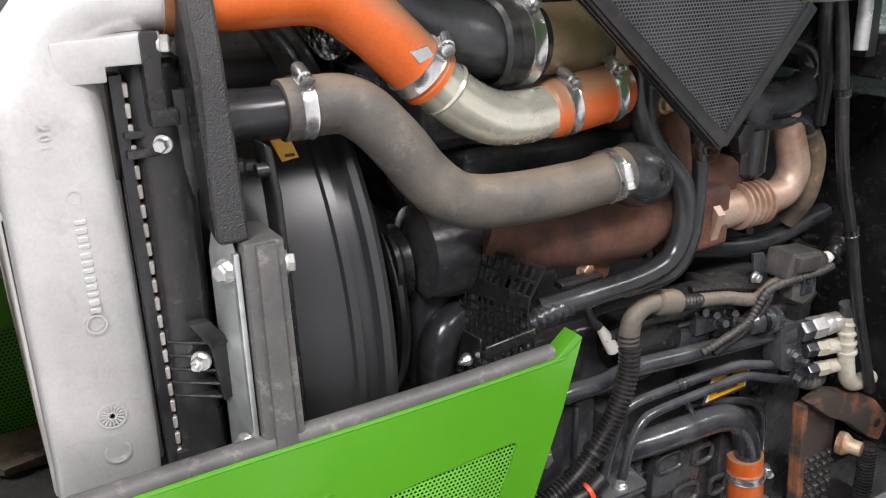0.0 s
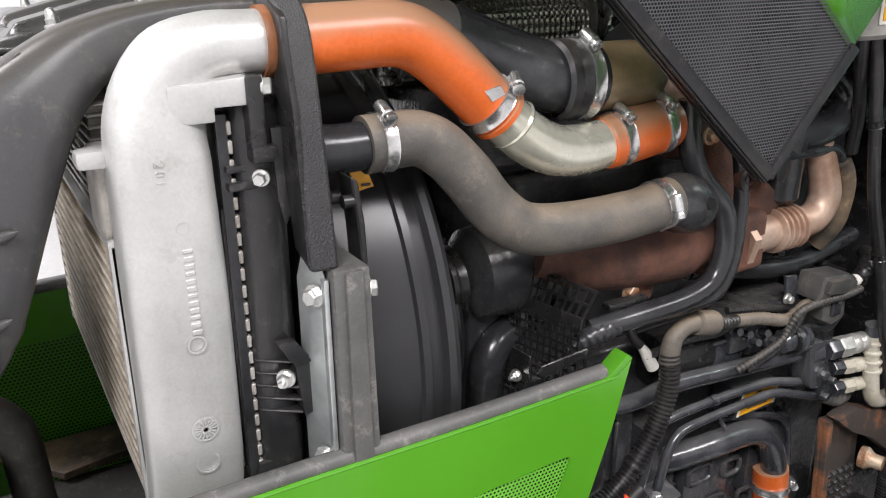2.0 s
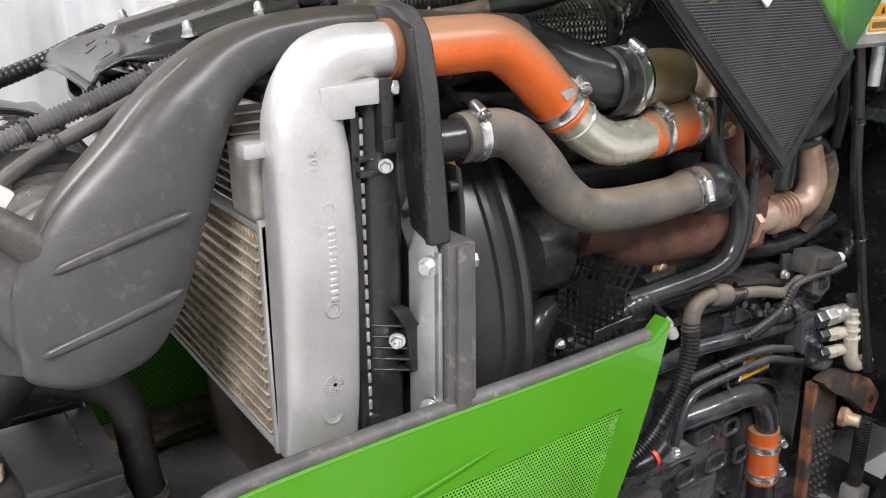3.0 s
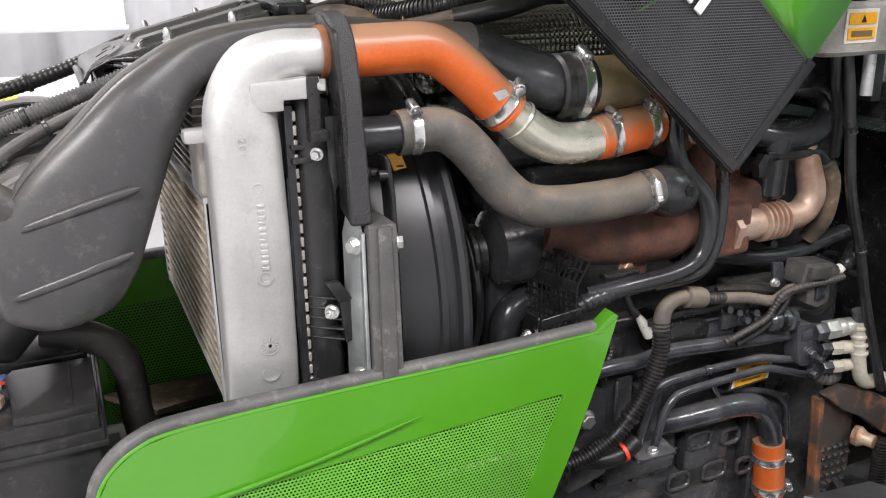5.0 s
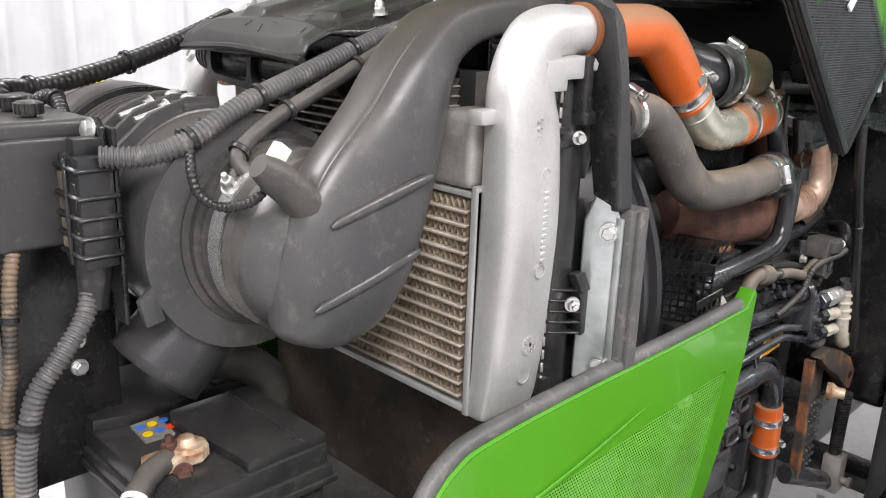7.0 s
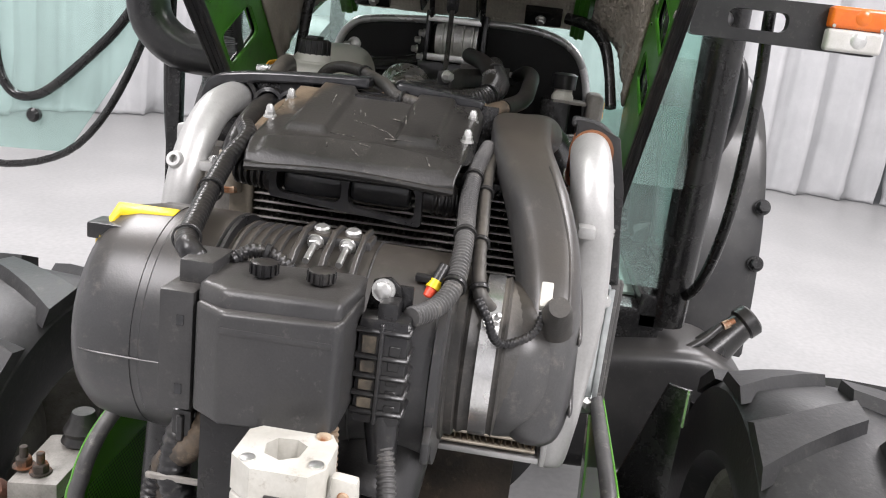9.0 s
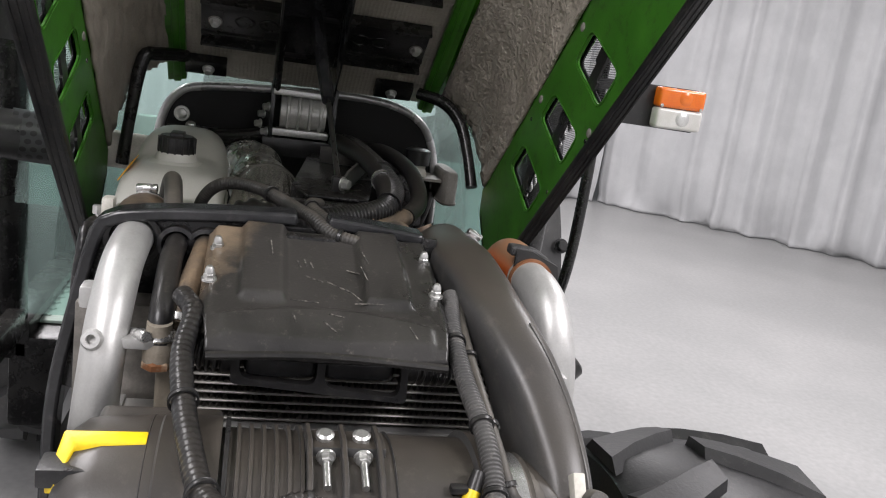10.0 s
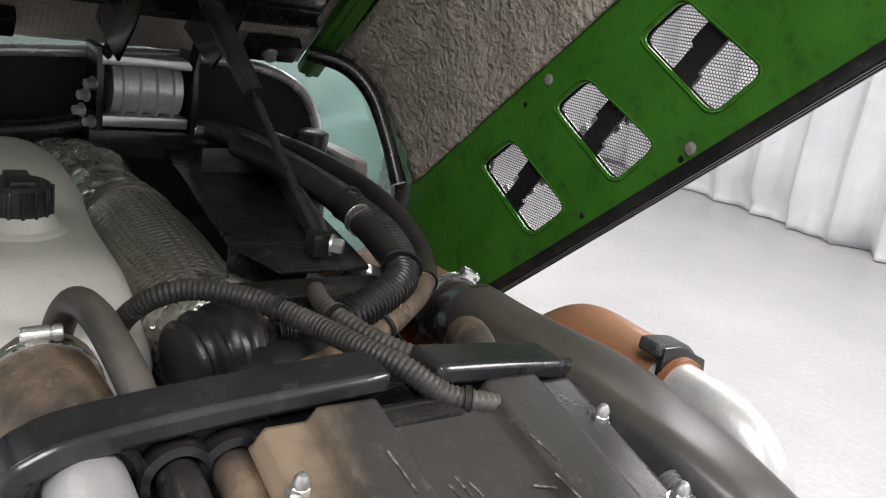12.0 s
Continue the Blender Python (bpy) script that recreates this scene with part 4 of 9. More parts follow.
def intake_duct():
    t = thing("intake_duct", "black moulded plastic air intake duct", "air duct", (-0.1, -0.24, 1.1))
    Y = (0, 1, 0)
    secs = [
        (-0.16, -0.2446, 1.114, 1, 0, 0, *Y, 0.028, 0.022, 2.2),
        (-0.1565, -0.2427, 1.127, 1, 0, 0, *Y, 0.0557, 0.031, 2.4),
        (-0.1464, -0.243, 1.1554, 1, 0, 0.1, *Y, 0.0705, 0.0366, 2.8),
        (-0.1395, -0.2435, 1.1967, 0.95, 0, -0.2, *Y, 0.0736, 0.0365, 3.0),
        (-0.1181, -0.2438, 1.2409, 0.86, 0, -0.42, *Y, 0.0693, 0.0342, 3.0),
        (-0.081, -0.2351, 1.2899, 0.8, 0, -0.6, *Y, 0.0553, 0.0362, 3.0),
        (-0.0465, -0.2201, 1.3348, 0.77, 0, -0.64, *Y, 0.0429, 0.037, 3.0),
        (-0.015, -0.2063, 1.3632, 0.66, 0, -0.75, *Y, 0.0333, 0.037, 2.9),
        (0.0173, -0.1945, 1.3815, 0.4, 0, -0.92, *Y, 0.0275, 0.036, 3.4),
        (0.0664, -0.188, 1.3965, 0.15, 0, -0.98, *Y, 0.0222, 0.0368, 4.2),
        (0.1534, -0.1867, 1.402, 0, 0, -1, *Y, 0.0222, 0.0405, 4.4),
        (0.2742, -0.194, 1.389, 0, 0, -1, *Y, 0.0255, 0.041, 3.2),
        (0.345, -0.211, 1.377, -0.2, 0, -1, *Y, 0.034, 0.038, 2.1),
        (0.4, -0.238, 1.35, -0.4, 0, -1, *Y, 0.037, 0.037, 2.0),
        (0.44, -0.262, 1.333, -0.15, 0, -1, *Y, 0.0375, 0.0375, 2.0),
        (0.49, -0.27, 1.33, 0, 0, -1, *Y, 0.0375, 0.0375, 2.0),
    ]
    body = part("duct", loft(bmesh.new(), secs[:13], 30, 6), DUCT, t, "", 70)
    part("boot", loft(bmesh.new(), [(0.33, -0.208, 1.38, -0.2, 0, -1, 0, 1, 0, 0.03, 0.034, 2.1)] + [(*s[:9], s[9] - 0.001, s[10] - 0.001, s[11]) for s in secs[12:]], 30, 6), GLOSS, t, "glossy black rubber boot", 70)
    # pressed creases on the outer side of the lower lobe
    part("crease", loft(bmesh.new(), [(x, -0.2775, z, -0.2, 0, 1, 0, 1, 0, a * 1.8, a * 1.35, 2) for x, z, a in ((-0.182, 1.229, 0.0008), (-0.17, 1.233, 0.0026), (-0.12, 1.246, 0.0034), (-0.075, 1.257, 0.0026), (-0.064, 1.26, 0.0006))], 10, 4), DUCT, body)
    part("crease", loft(bmesh.new(), [(x, -0.278, z, -0.2, 0, 1, 0, 1, 0, a * 1.8, a * 1.35, 2) for x, z, a in ((-0.2, 1.158, 0.0008), (-0.188, 1.161, 0.0026), (-0.14, 1.173, 0.0034), (-0.09, 1.187, 0.0026), (-0.079, 1.191, 0.0006))], 10, 4), DUCT, body)
    part("seam", tube(bmesh.new(), [(-0.207, -0.262, 1.212), (-0.178, -0.262, 1.269), (-0.123, -0.255, 1.32), (-0.078, -0.24, 1.36), (-0.038, -0.226, 1.386)], 0.0016, 6), DUCT, body)
    part("restriction_gauge", tube(bmesh.new(), [(-0.176, -0.251, 1.236), (-0.199, -0.25, 1.256), (-0.218, -0.249, 1.272), (-0.233, -0.249, 1.283)], [0.02, 0.0165, 0.015, 0.0105], 18, 4), CONDUIT, t, "grimy grey restriction gauge")
    part("gauge_cable", tube(bmesh.new(), [(-0.25, -0.172, 1.285), (-0.256, -0.184, 1.268), (-0.254, -0.19, 1.252), (-0.242, -0.2, 1.241), (-0.231, -0.218, 1.244), (-0.222, -0.23, 1.252), (-0.212, -0.236, 1.268)], 0.0042, 12, 8, rib=0.2, pitch=0.0045), RUBBER, t, "thin ribbed black cable")
    part("gauge_plug", rbox(bmesh.new(), (-0.007, -0.006, -0.013), (0.007, 0.006, 0.013), 0.002, 2, Matrix.Translation((-0.208, -0.236, 1.284)) @ Matrix.Rotation(radians(38), 4, "Y")), WHITEPL, t)
    for x, y, z in ((0.462, -0.269, 1.33),):
        part("duct_bead", lathe(bmesh.new(), [(-0.022, 0.0375), (-0.018, 0.0415), (-0.008, 0.0415), (-0.006, 0.039), (0.002, 0.0415), (0.012, 0.0415), (0.016, 0.038)], (x, y, z), (1, -0.05, 0), 30, caps=False), RUBBER, t)
    part("hose_clamp", band(bmesh.new(), (0.471, -0.27, 1.33), (1, 0, 0), 0.0415, 0.014, screw=(0, -0.45, 0.9)), CLAMP, t)
    part("neck_ring", lathe(bmesh.new(), [(0.012, 0.097), (0.02, 0.096), (0.022, 0.09), (0.03, 0.09), (0.032, 0.0835), (0.036, 0.086), (0.042, 0.0835), (0.068, 0.0835), (0.071, 0.086), (0.074, 0.08), (0.09, 0.074)], (-0.155, -0.13, 1.195), (0, -1, 0), 48, caps=False), CONDUIT, t, "dusty rubber sleeve")
    part("elbow", lathe(bmesh.new(), [(0, 0.078), (0.004, 0.083), (0.014, 0.0835), (0.03, 0.081), (0.044, 0.0755), (0.056, 0.066)], (-0.149, -0.194, 1.191), (0, -1, 0), 48), DUCT, body)
    part("neck_clamp", lathe(bmesh.new(), [(-0.009, 0.0838), (-0.009, 0.0862), (0.009, 0.0862), (0.009, 0.0838)], (-0.155, -0.186, 1.195), (0, -1, 0), 44, caps=False), CLAMP, t)
    part("clamp_bolt", hexbolt(bmesh.new(), (-0.221, -0.185, 1.251), (-0.5, -0.4, 0.7), 0.006, 0.012, 0.008), BOLTM, t)
    part("turbo_inlet", lathe(bmesh.new(), [(0, 0.0335), (0.01, 0.036), (0.06, 0.0365), (0.085, 0.034), (0.098, 0.024), (0.102, 0.01)], (0.482, -0.27, 1.33), (1, 0.0, -0.02), 32), BROWN, t, "oil-stained brown plastic inlet")


charge_hose()
coolant_hose()
intake_duct()


# ---- front: air cleaner, cover, boxes, battery ----
def air_cleaner():
    t = thing("air_cleaner", "large black plastic air cleaner drum", "air filter", (-0.17, 0.05, 1.07))
    o = (-0.17, 0, 1.193)
    cap = part("cap", lathe(bmesh.new(), [(-0.09, 0.1), (-0.09, 0.119), (-0.14, 0.1195), (-0.142, 0.1175), (-0.185, 0.117), (-0.205, 0.113), (-0.216, 0.104), (-0.219, 0.096), (-0.219, 0.02)], o, (0, -1, 0), 56), DUCT, t, "smooth round service cap")
    part("cap_seam", lathe(bmesh.new(), [(-0.001, 0.1165), (0, 0.1182), (0.001, 0.1165)], (-0.17, 0.15, 1.193), (0, 1, 0), 56, caps=False), DUCT, cap)
    part("cap_seam", tube(bmesh.new(), [(-0.2885, 0.093, 1.188), (-0.2885, 0.14, 1.188), (-0.2865, 0.185, 1.188), (-0.283, 0.203, 1.188)], 0.0012, 6), DUCT, cap)
    part("body", lathe(bmesh.new(), [(-0.092, 0.1), (-0.092, 0.109), (0.136, 0.107), (0.138, 0.114), (0.146, 0.114), (0.147, 0.1), (0.147, 0.03)], o, (0, -1, 0), 56), DUCT, t)
    part("arch_rib", lathe(bmesh.new(), [(-0.0025, 0.108), (-0.002, 0.118), (0.002, 0.118), (0.0025, 0.108)], (-0.17, 0.085, 1.193), (0, -1, 0), 56, caps=False), PLASTIC, t)
    part("flange_tab", prism(bmesh.new(), [V(-0.276, -0.138, 1.165), V(-0.292, -0.138, 1.15), V(-0.286, -0.138, 1.125), V(-0.268, -0.138, 1.128)], (0, -0.008, 0), 0.002), DUCT, t)
    for y in (0.02, 0.031, 0.042, 0.053, 0.064, 0.075):
        part("body_rib", lathe(bmesh.new(), [(-0.002, 0.108), (-0.0015, 0.113), (0.0015, 0.113), (0.002, 0.108)], (-0.17, y, 1.193), (0, -1, 0), 56, caps=False), DUCT, t)
    part("shoulder", rbox(bmesh.new(), (-0.205, 0.09, 1.28), (-0.1, 0.2, 1.3), 0.008, 3), DUCT, t)
    part("latch", prism(bmesh.new(), [V(-0.196, 0.15, 1.301), V(-0.2, 0.205, 1.301), V(-0.224, 0.215, 1.277), V(-0.216, 0.224, 1.272), V(-0.182, 0.217, 1.304), V(-0.18, 0.15, 1.304)], (0.001, 0, 0.008), 0.002), YELLOW, t, "bright yellow locking latch")
    part("latch_seat", rbox(bmesh.new(), (-0.222, 0.13, 1.28), (-0.19, 0.23, 1.297), 0.003), PLASTIC, t)
    # saddle with the two clamp screws
    for y in (-0.05, -0.0185, 0.012):
        part("saddle_rib", prism(bmesh.new(), [V(-0.15, y, 1.312), V(-0.185, y, 1.314), V(-0.225, y, 1.3), V(-0.262, y, 1.27), V(-0.275, y, 1.24), V(-0.265, y, 1.24), V(-0.25, y, 1.262), V(-0.2, y, 1.294), V(-0.15, y, 1.298)], (0, 0.005, 0), 0.001, 1), DUCT, t)
    part("saddle", rbox(bmesh.new(), (-0.19, -0.055, 1.296), (-0.155, 0.018, 1.308), 0.003), DUCT, t)
    for y in (-0.033, 0.0):
        part("screw", lathe(bmesh.new(), [(0, 0.008), (0.005, 0.0085), (0.007, 0.006)], (-0.173, y, 1.308), (-0.2, 0, 1), 16), BOLTM, t)
        part("screw", tube(bmesh.new(), [(-0.195, y, 1.303), (-0.232, y, 1.292)], 0.0035, 10), BOLTM, t)
        part("nut", hexbolt(bmesh.new(), (-0.197, y, 1.303), (-1, 0, -0.3), 0.0065, 0.006), BOLTM, t)
    # dust outlet pointing forward and down
    spout = part("inlet_spout", tube(bmesh.new(), [(-0.165, -0.1, 1.152), (-0.195, -0.096, 1.119), (-0.225, -0.091, 1.086), (-0.254, -0.086, 1.054)], [0.048, 0.049, 0.0495, 0.05], 36, 4, caps=False), BOXPL, t)
    wall = spout.modifiers.new("thickness", "SOLIDIFY")
    wall.thickness = 0.003
    part("moulding_line", lathe(bmesh.new(), [(-0.001, 0.108), (0, 0.1102), (0.001, 0.108)], (-0.17, -0.062, 1.193), (0, -1, 0), 56, caps=False), DUCT, t)
    part("mount_leg", tube(bmesh.new(), [(-0.17, 0.15, 1.1), (-0.175, 0.16, 0.98), (-0.18, 0.165, 0.85)], [0.03, 0.026, 0.024], 18, 4), PLASTIC, t)


def filter_cover():
    t = thing("cooler_cover", "scuffed dusty black plastic cover with four bolts", "cover", (0, 0, 1.35))
    def step(v, a, b):
        k = min(1.0, max(0.0, (v - a) / (b - a)))
        return k * k * (3 - 2 * k)

    def top(x, y):
        """Height of the pressed cover: two raised pads, low corners for the bolts and a steeper skirt beyond a curved crease."""
        crease = -0.042 - 1.7 * y * y
        z = 1.398 + 0.255 * x if x > crease else 1.398 + 0.255 * crease + 0.48 * (x - crease)
        for y0, y1 in ((0.036, 0.09), (-0.098, -0.04)):
            z += 0.0085 * step(y, y0, y0 + 0.007) * (1 - step(y, y1 - 0.007, y1)) * step(x, -0.04, -0.027)
        z += 0.004 * (1 - step(abs(y + 0.005), 0.1, 0.112)) * (1 - step(x, crease - 0.004, crease)) * step(x, -0.094, -0.086)
        return z - 0.012 * step(abs(y + 0.005), 0.121, 0.131) - 0.008 * (1 - step(x, -0.1, -0.092))

    bm = bmesh.new()
    vs = []
    for i in range(76):
        x = -0.1 + 0.22 * i / 75
        wide = 0.119 + 0.012 * step(x, -0.1, -0.02)
        vs.append([bm.verts.new((x, -0.005 + wide * (1 - 2 * j / 80), top(x, -0.005 + wide * (1 - 2 * j / 80)))) for j in range(81)])
    for a, b in zip(vs, vs[1:]):
        for j in range(80):
            bm.faces.new((a[j], a[j + 1], b[j + 1], b[j]))
    ob = part("shell", bm, COVERPL, t, "", 60)
    so = ob.modifiers.new("thickness", "SOLIDIFY")
    so.thickness, so.offset = 0.004, -1
    part("front_lip", tube(bmesh.new(), [(-0.1, 0.112, 1.352), (-0.101, 0, 1.358), (-0.1, -0.124, 1.352)], 0.0045, 8), DUSTY, t)
    for c in ((0, -0.125, 1.397), (0, 0.118, 1.397), (0.078, -0.123, 1.413), (0.072, 0.114, 1.412)):
        bm = hexbolt(bmesh.new(), c, (-0.15, 0, 1), 0.0062, 0.006)
        lathe(bm, [(0.006, 0.0052), (0.012, 0.005), (0.0155, 0.003), (0.0165, 0.0005)], c, (-0.15, 0, 1), 12)
        part("dome_nut", bm, BOLTM, t)
    # scuffs
    for x, y, l, a in ((0.045, 0.024, 0.014, 12), (0.048, 0.017, 0.017, 8), (0.044, 0.01, 0.012, 14), (0.03, -0.042, 0.03, 68), (0.055, -0.05, 0.026, 12), (-0.055, -0.012, 0.016, 75), (-0.062, 0.03, 0.012, 15), (0.002, -0.018, 0.034, 52), (-0.012, -0.034, 0.026, 35), (-0.03, 0.02, 0.03, 85), (-0.034, -0.05, 0.036, 95), (0.02, -0.046, 0.03, 10), (-0.07, -0.005, 0.02, 40), (0.06, 0.055, 0.034, 4), (-0.075, -0.09, 0.018, 20), (0.015, 0.008, 0.02, 64)):
        bm = rbox(bmesh.new(), (-l / 2, -0.0007, -0.0004), (l / 2, 0.0007, 0.0004), 0, 1, Matrix.Translation((x, y, top(x, y) + 0.0004)) @ Matrix.Rotation(radians(-14 if x > -0.042 else -25), 4, "Y") @ Matrix.Rotation(radians(a), 4, "Z"))
        part("scuff", bm, SCUFF, t)


def actuator_tube():
    t = thing("actuator_unit", "black twin capsule unit with bellows boots", "valve unit", (-0.05, 0, 1.32))
    for y0, y1 in ((0.075, 0.003), (-0.003, -0.075)):
        part("capsule", loft(bmesh.new(), [(-0.055, y, 1.338, 1, 0, 0, 0, 0, 1, a, a * 0.95, 2.6) for y, a in ((y0, 0.016), (y0 - 0.006, 0.021), ((y0 + y1) / 2, 0.022), (y1 + 0.006, 0.021), (y1, 0.017))], 20, 4), GLOSS, t)
    outer = rounded([(0.088, 1.318), (0.088, 1.36), (-0.088, 1.354), (-0.09, 1.304)], 0.006)
    holes = [rounded([(0.08, 1.324), (0.08, 1.354), (0.004, 1.351), (0.004, 1.319)], 0.012), rounded([(-0.004, 1.318), (-0.004, 1.351), (-0.081, 1.348), (-0.082, 1.31)], 0.012)]
    part("cradle", plate_holes(bmesh.new(), outer, holes, lambda y, z: V(-0.083, y, z), (0.012, 0, 0)), PLASTIC, t)
    for y in (0.09, -0.094):
        part("collar", tube(bmesh.new(), [(-0.056, y - 0.006, 1.337), (-0.056, y + 0.006, 1.337)], 0.0195, 18), PLASTIC, t)
    part("boot", tube(bmesh.new(), [(-0.056, 0.092, 1.338), (-0.055, 0.112, 1.34), (-0.052, 0.136, 1.342)], 0.018, 18, 8, rib=0.22, pitch=0.007), RUBBER, t)
    part("boot", tube(bmesh.new(), [(-0.056, -0.096, 1.335), (-0.055, -0.112, 1.334), (-0.052, -0.136, 1.333)], 0.0175, 18, 8, rib=0.12, pitch=0.007), RUBBER, t)


def reservoir_box():
    t = thing("front_box", "black plastic box with two knurled knobs", "box", (-0.33, -0.01, 1.19))
    bm = prism(bmesh.new(), [V(-0.372, 0.052, 1.19), V(-0.388, 0.024, 1.188), V(-0.388, -0.07, 1.192), V(-0.372, -0.074, 1.192), V(-0.292, -0.074, 1.192), V(-0.292, 0.055, 1.19)], (0, 0, 0.098), 0.005, 3)
    part("body", bm, BOXPL, t)
    bm = prism(bmesh.new(), [V(-0.366, 0.054, 1.284), V(-0.38, 0.028, 1.284), V(-0.38, -0.07, 1.286), V(-0.292, -0.074, 1.286), V(-0.292, 0.056, 1.284)], (0.006, 0, 0.018), 0.006, 3)
    part("lid", bm, BOXPL, t)
    part("lid_ridge", rbox(bmesh.new(), (-0.389, -0.068, 1.268), (-0.382, 0.026, 1.275), 0.003, 2), BOXPL, t)
    for y in (0.009, -0.041):
        k = part("knob", lathe(bmesh.new(), [(0, 0.006), (0.007, 0.006), (0.007, 0.011), (0.017, 0.0115), (0.0185, 0.009)], (-0.331, y, 1.299), (0, 0, 1), 20), RUBBER, t)
        for j in range(14):
            a = 2 * math.pi * j / 14
            part("knurl", rbox(bmesh.new(), (0.0105, -0.0012, 0.0075), (0.0126, 0.0012, 0.0168), 0, 1, Matrix.Translation((-0.331, y, 1.299)) @ Matrix.Rotation(a, 4, "Z")), RUBBER, k)
    br = part("side_bracket", rbox(bmesh.new(), (-0.366, 0.056, 1.185), (-0.3, 0.086, 1.292), 0.003), BOXPL, t)
    for z in (1.2, 1.262):
        part("slot", rbox(bmesh.new(), (-0.3672, 0.064, z), (-0.3655, 0.07, z + 0.009), 0, 1), GLOSS, br)
    part("bracket_top", rbox(bmesh.new(), (-0.342, 0.05, 1.285), (-0.292, 0.08, 1.312), 0.003), BOXPL, t)
    part("support", rbox(bmesh.new(), (-0.372, -0.024, 0.93), (-0.262, 0.045, 1.192), 0.004), SATIN, t)
    bolts(t, [(-0.303, -0.024, 1.079), (-0.303, -0.024, 1.05)], (0, -1, 0), 0.0065, 0.006)


def white_latch():
    t = thing("hood_latch", "chipped white hood latch block on a black post", "latch", (-0.41, -0.04, 0.6))
    outer = [(-0.455, -0.028), (-0.438, -0.008), (-0.397, -0.008), (-0.382, -0.022), (-0.385, -0.074), (-0.4, -0.082), (-0.44, -0.082), (-0.455, -0.072)]
    hole = [(-0.437, -0.045), (-0.43, -0.031), (-0.415, -0.028), (-0.404, -0.034), (-0.402, -0.05), (-0.41, -0.06), (-0.428, -0.058)]
    part("block", plate_holes(bmesh.new(), outer, [hole], lambda x, y: V(x, y, 1.166), (0, 0, 0.029)), WHITEMET, t)
    part("lower_block", prism(bmesh.new(), [V(x * 1.004, y, 1.148) for x, y in outer], (0, 0, 0.016), 0.003), WHITEMET, t)
    part("socket", prism(bmesh.new(), [V(x, y, 1.1655) for x, y in hole], (0, 0, 0.006), 0), GRIME, t, "rusty bottom of the latch pocket")
    part("plate", prism(bmesh.new(), [V(x * 1.006, y * 1.02, 1.14) for x, y in outer], (0, 0, 0.007), 0.001), GREYPL, t)
    part("slot", rbox(bmesh.new(), (-0.4575, -0.066, 1.17), (-0.452, -0.04, 1.175), 0.001), PLASTIC, t)
    part("tab", prism(bmesh.new(), [V(-0.434, -0.085, 1.186), V(-0.434, -0.106, 1.184), V(-0.434, -0.108, 1.15), V(-0.434, -0.1, 1.142), V(-0.434, -0.087, 1.145)], (0.012, 0, 0), 0.003), WHITEMET, t)
    for x, y in ((-0.442, -0.022), (-0.392, -0.068), (-0.437, -0.074)):
        part("screw", lathe(bmesh.new(), [(0, 0.006), (0.002, 0.006), (0.003, 0.003)], (x, y, 1.195), (0, 0, 1), 14), BRASS if x == -0.392 else BOLTM, t)
    part("tab_rivet", lathe(bmesh.new(), [(0, 0.005), (0.002, 0.004)], (-0.434, -0.096, 1.17), (-1, 0, 0), 14), BRASS, t)
    part("post", rbox(bmesh.new(), (-0.43, -0.07, 0.55), (-0.395, -0.02, 1.156), 0.004), SATIN, t)
    part("post_eye", lathe(bmesh.new(), [(0, 0.007), (0.002, 0.006), (0.002, 0.0035), (0, 0.003)], (-0.43, -0.045, 1.118), (-1, 0, 0), 18), BOLTM, t)


def connector_block():
    t = thing("connector_block", "black ribbed cable connector block", "connector", (-0.31, -0.105, 1.19))
    bm = rbox(bmesh.new(), (-0.325, -0.12, 1.178), (-0.293, -0.075, 1.278), 0.006, 2)
    part("housing", bm, PLASTIC, t)
    for z in (1.188, 1.205, 1.222, 1.24, 1.264):
        part("rib", rbox(bmesh.new(), (-0.328, -0.1225, z), (-0.29, -0.0725, z + 0.005), 0.002, 1), PLASTIC, t)
    for z0, z1 in ((1.194, 1.204), (1.211, 1.221), (1.228, 1.239), (1.246, 1.262)):
        part("mud_pocket", rbox(bmesh.new(), (-0.3268, -0.0925, z0), (-0.3242, -0.0795, z1), 0.001, 1), SAND, t)
    part("side_rail", rbox(bmesh.new(), (-0.3285, -0.099, 1.18), (-0.324, -0.094, 1.275), 0.0015, 1), PLASTIC, t)
    for k in range(5):
        part("raised_bar", rbox(bmesh.new(), (-0.3262, -0.114, 1.19 + k * 0.014), (-0.3245, -0.104, 1.199 + k * 0.014), 0.0006, 1), PLASTIC, t)
    part("clip", rbox(bmesh.new(), (-0.322, -0.108, 1.27), (-0.296, -0.09, 1.292), 0.004, 2), PLASTIC, t)
    part("ear", prism(bmesh.new(), [V(-0.298, -0.075, 1.275), V(-0.298, -0.08, 1.304), V(-0.298, -0.095, 1.308), V(-0.298, -0.105, 1.3), V(-0.298, -0.11, 1.275)], (0.006, 0, 0), 0.002), SATIN, t)
    bolts(t, [(-0.299, -0.09, 1.296)], (-1, 0, 0.2), 0.008, 0.005)
    part("boot", tube(bmesh.new(), [(-0.31, -0.1, 1.185), (-0.312, -0.103, 1.165), (-0.316, -0.106, 1.14)], [0.016, 0.015, 0.0125], 14), PLASTIC, t)
    part("bracket", rbox(bmesh.new(), (-0.292, -0.116, 1.12), (-0.287, -0.09, 1.3), 0.002), SATIN, t)


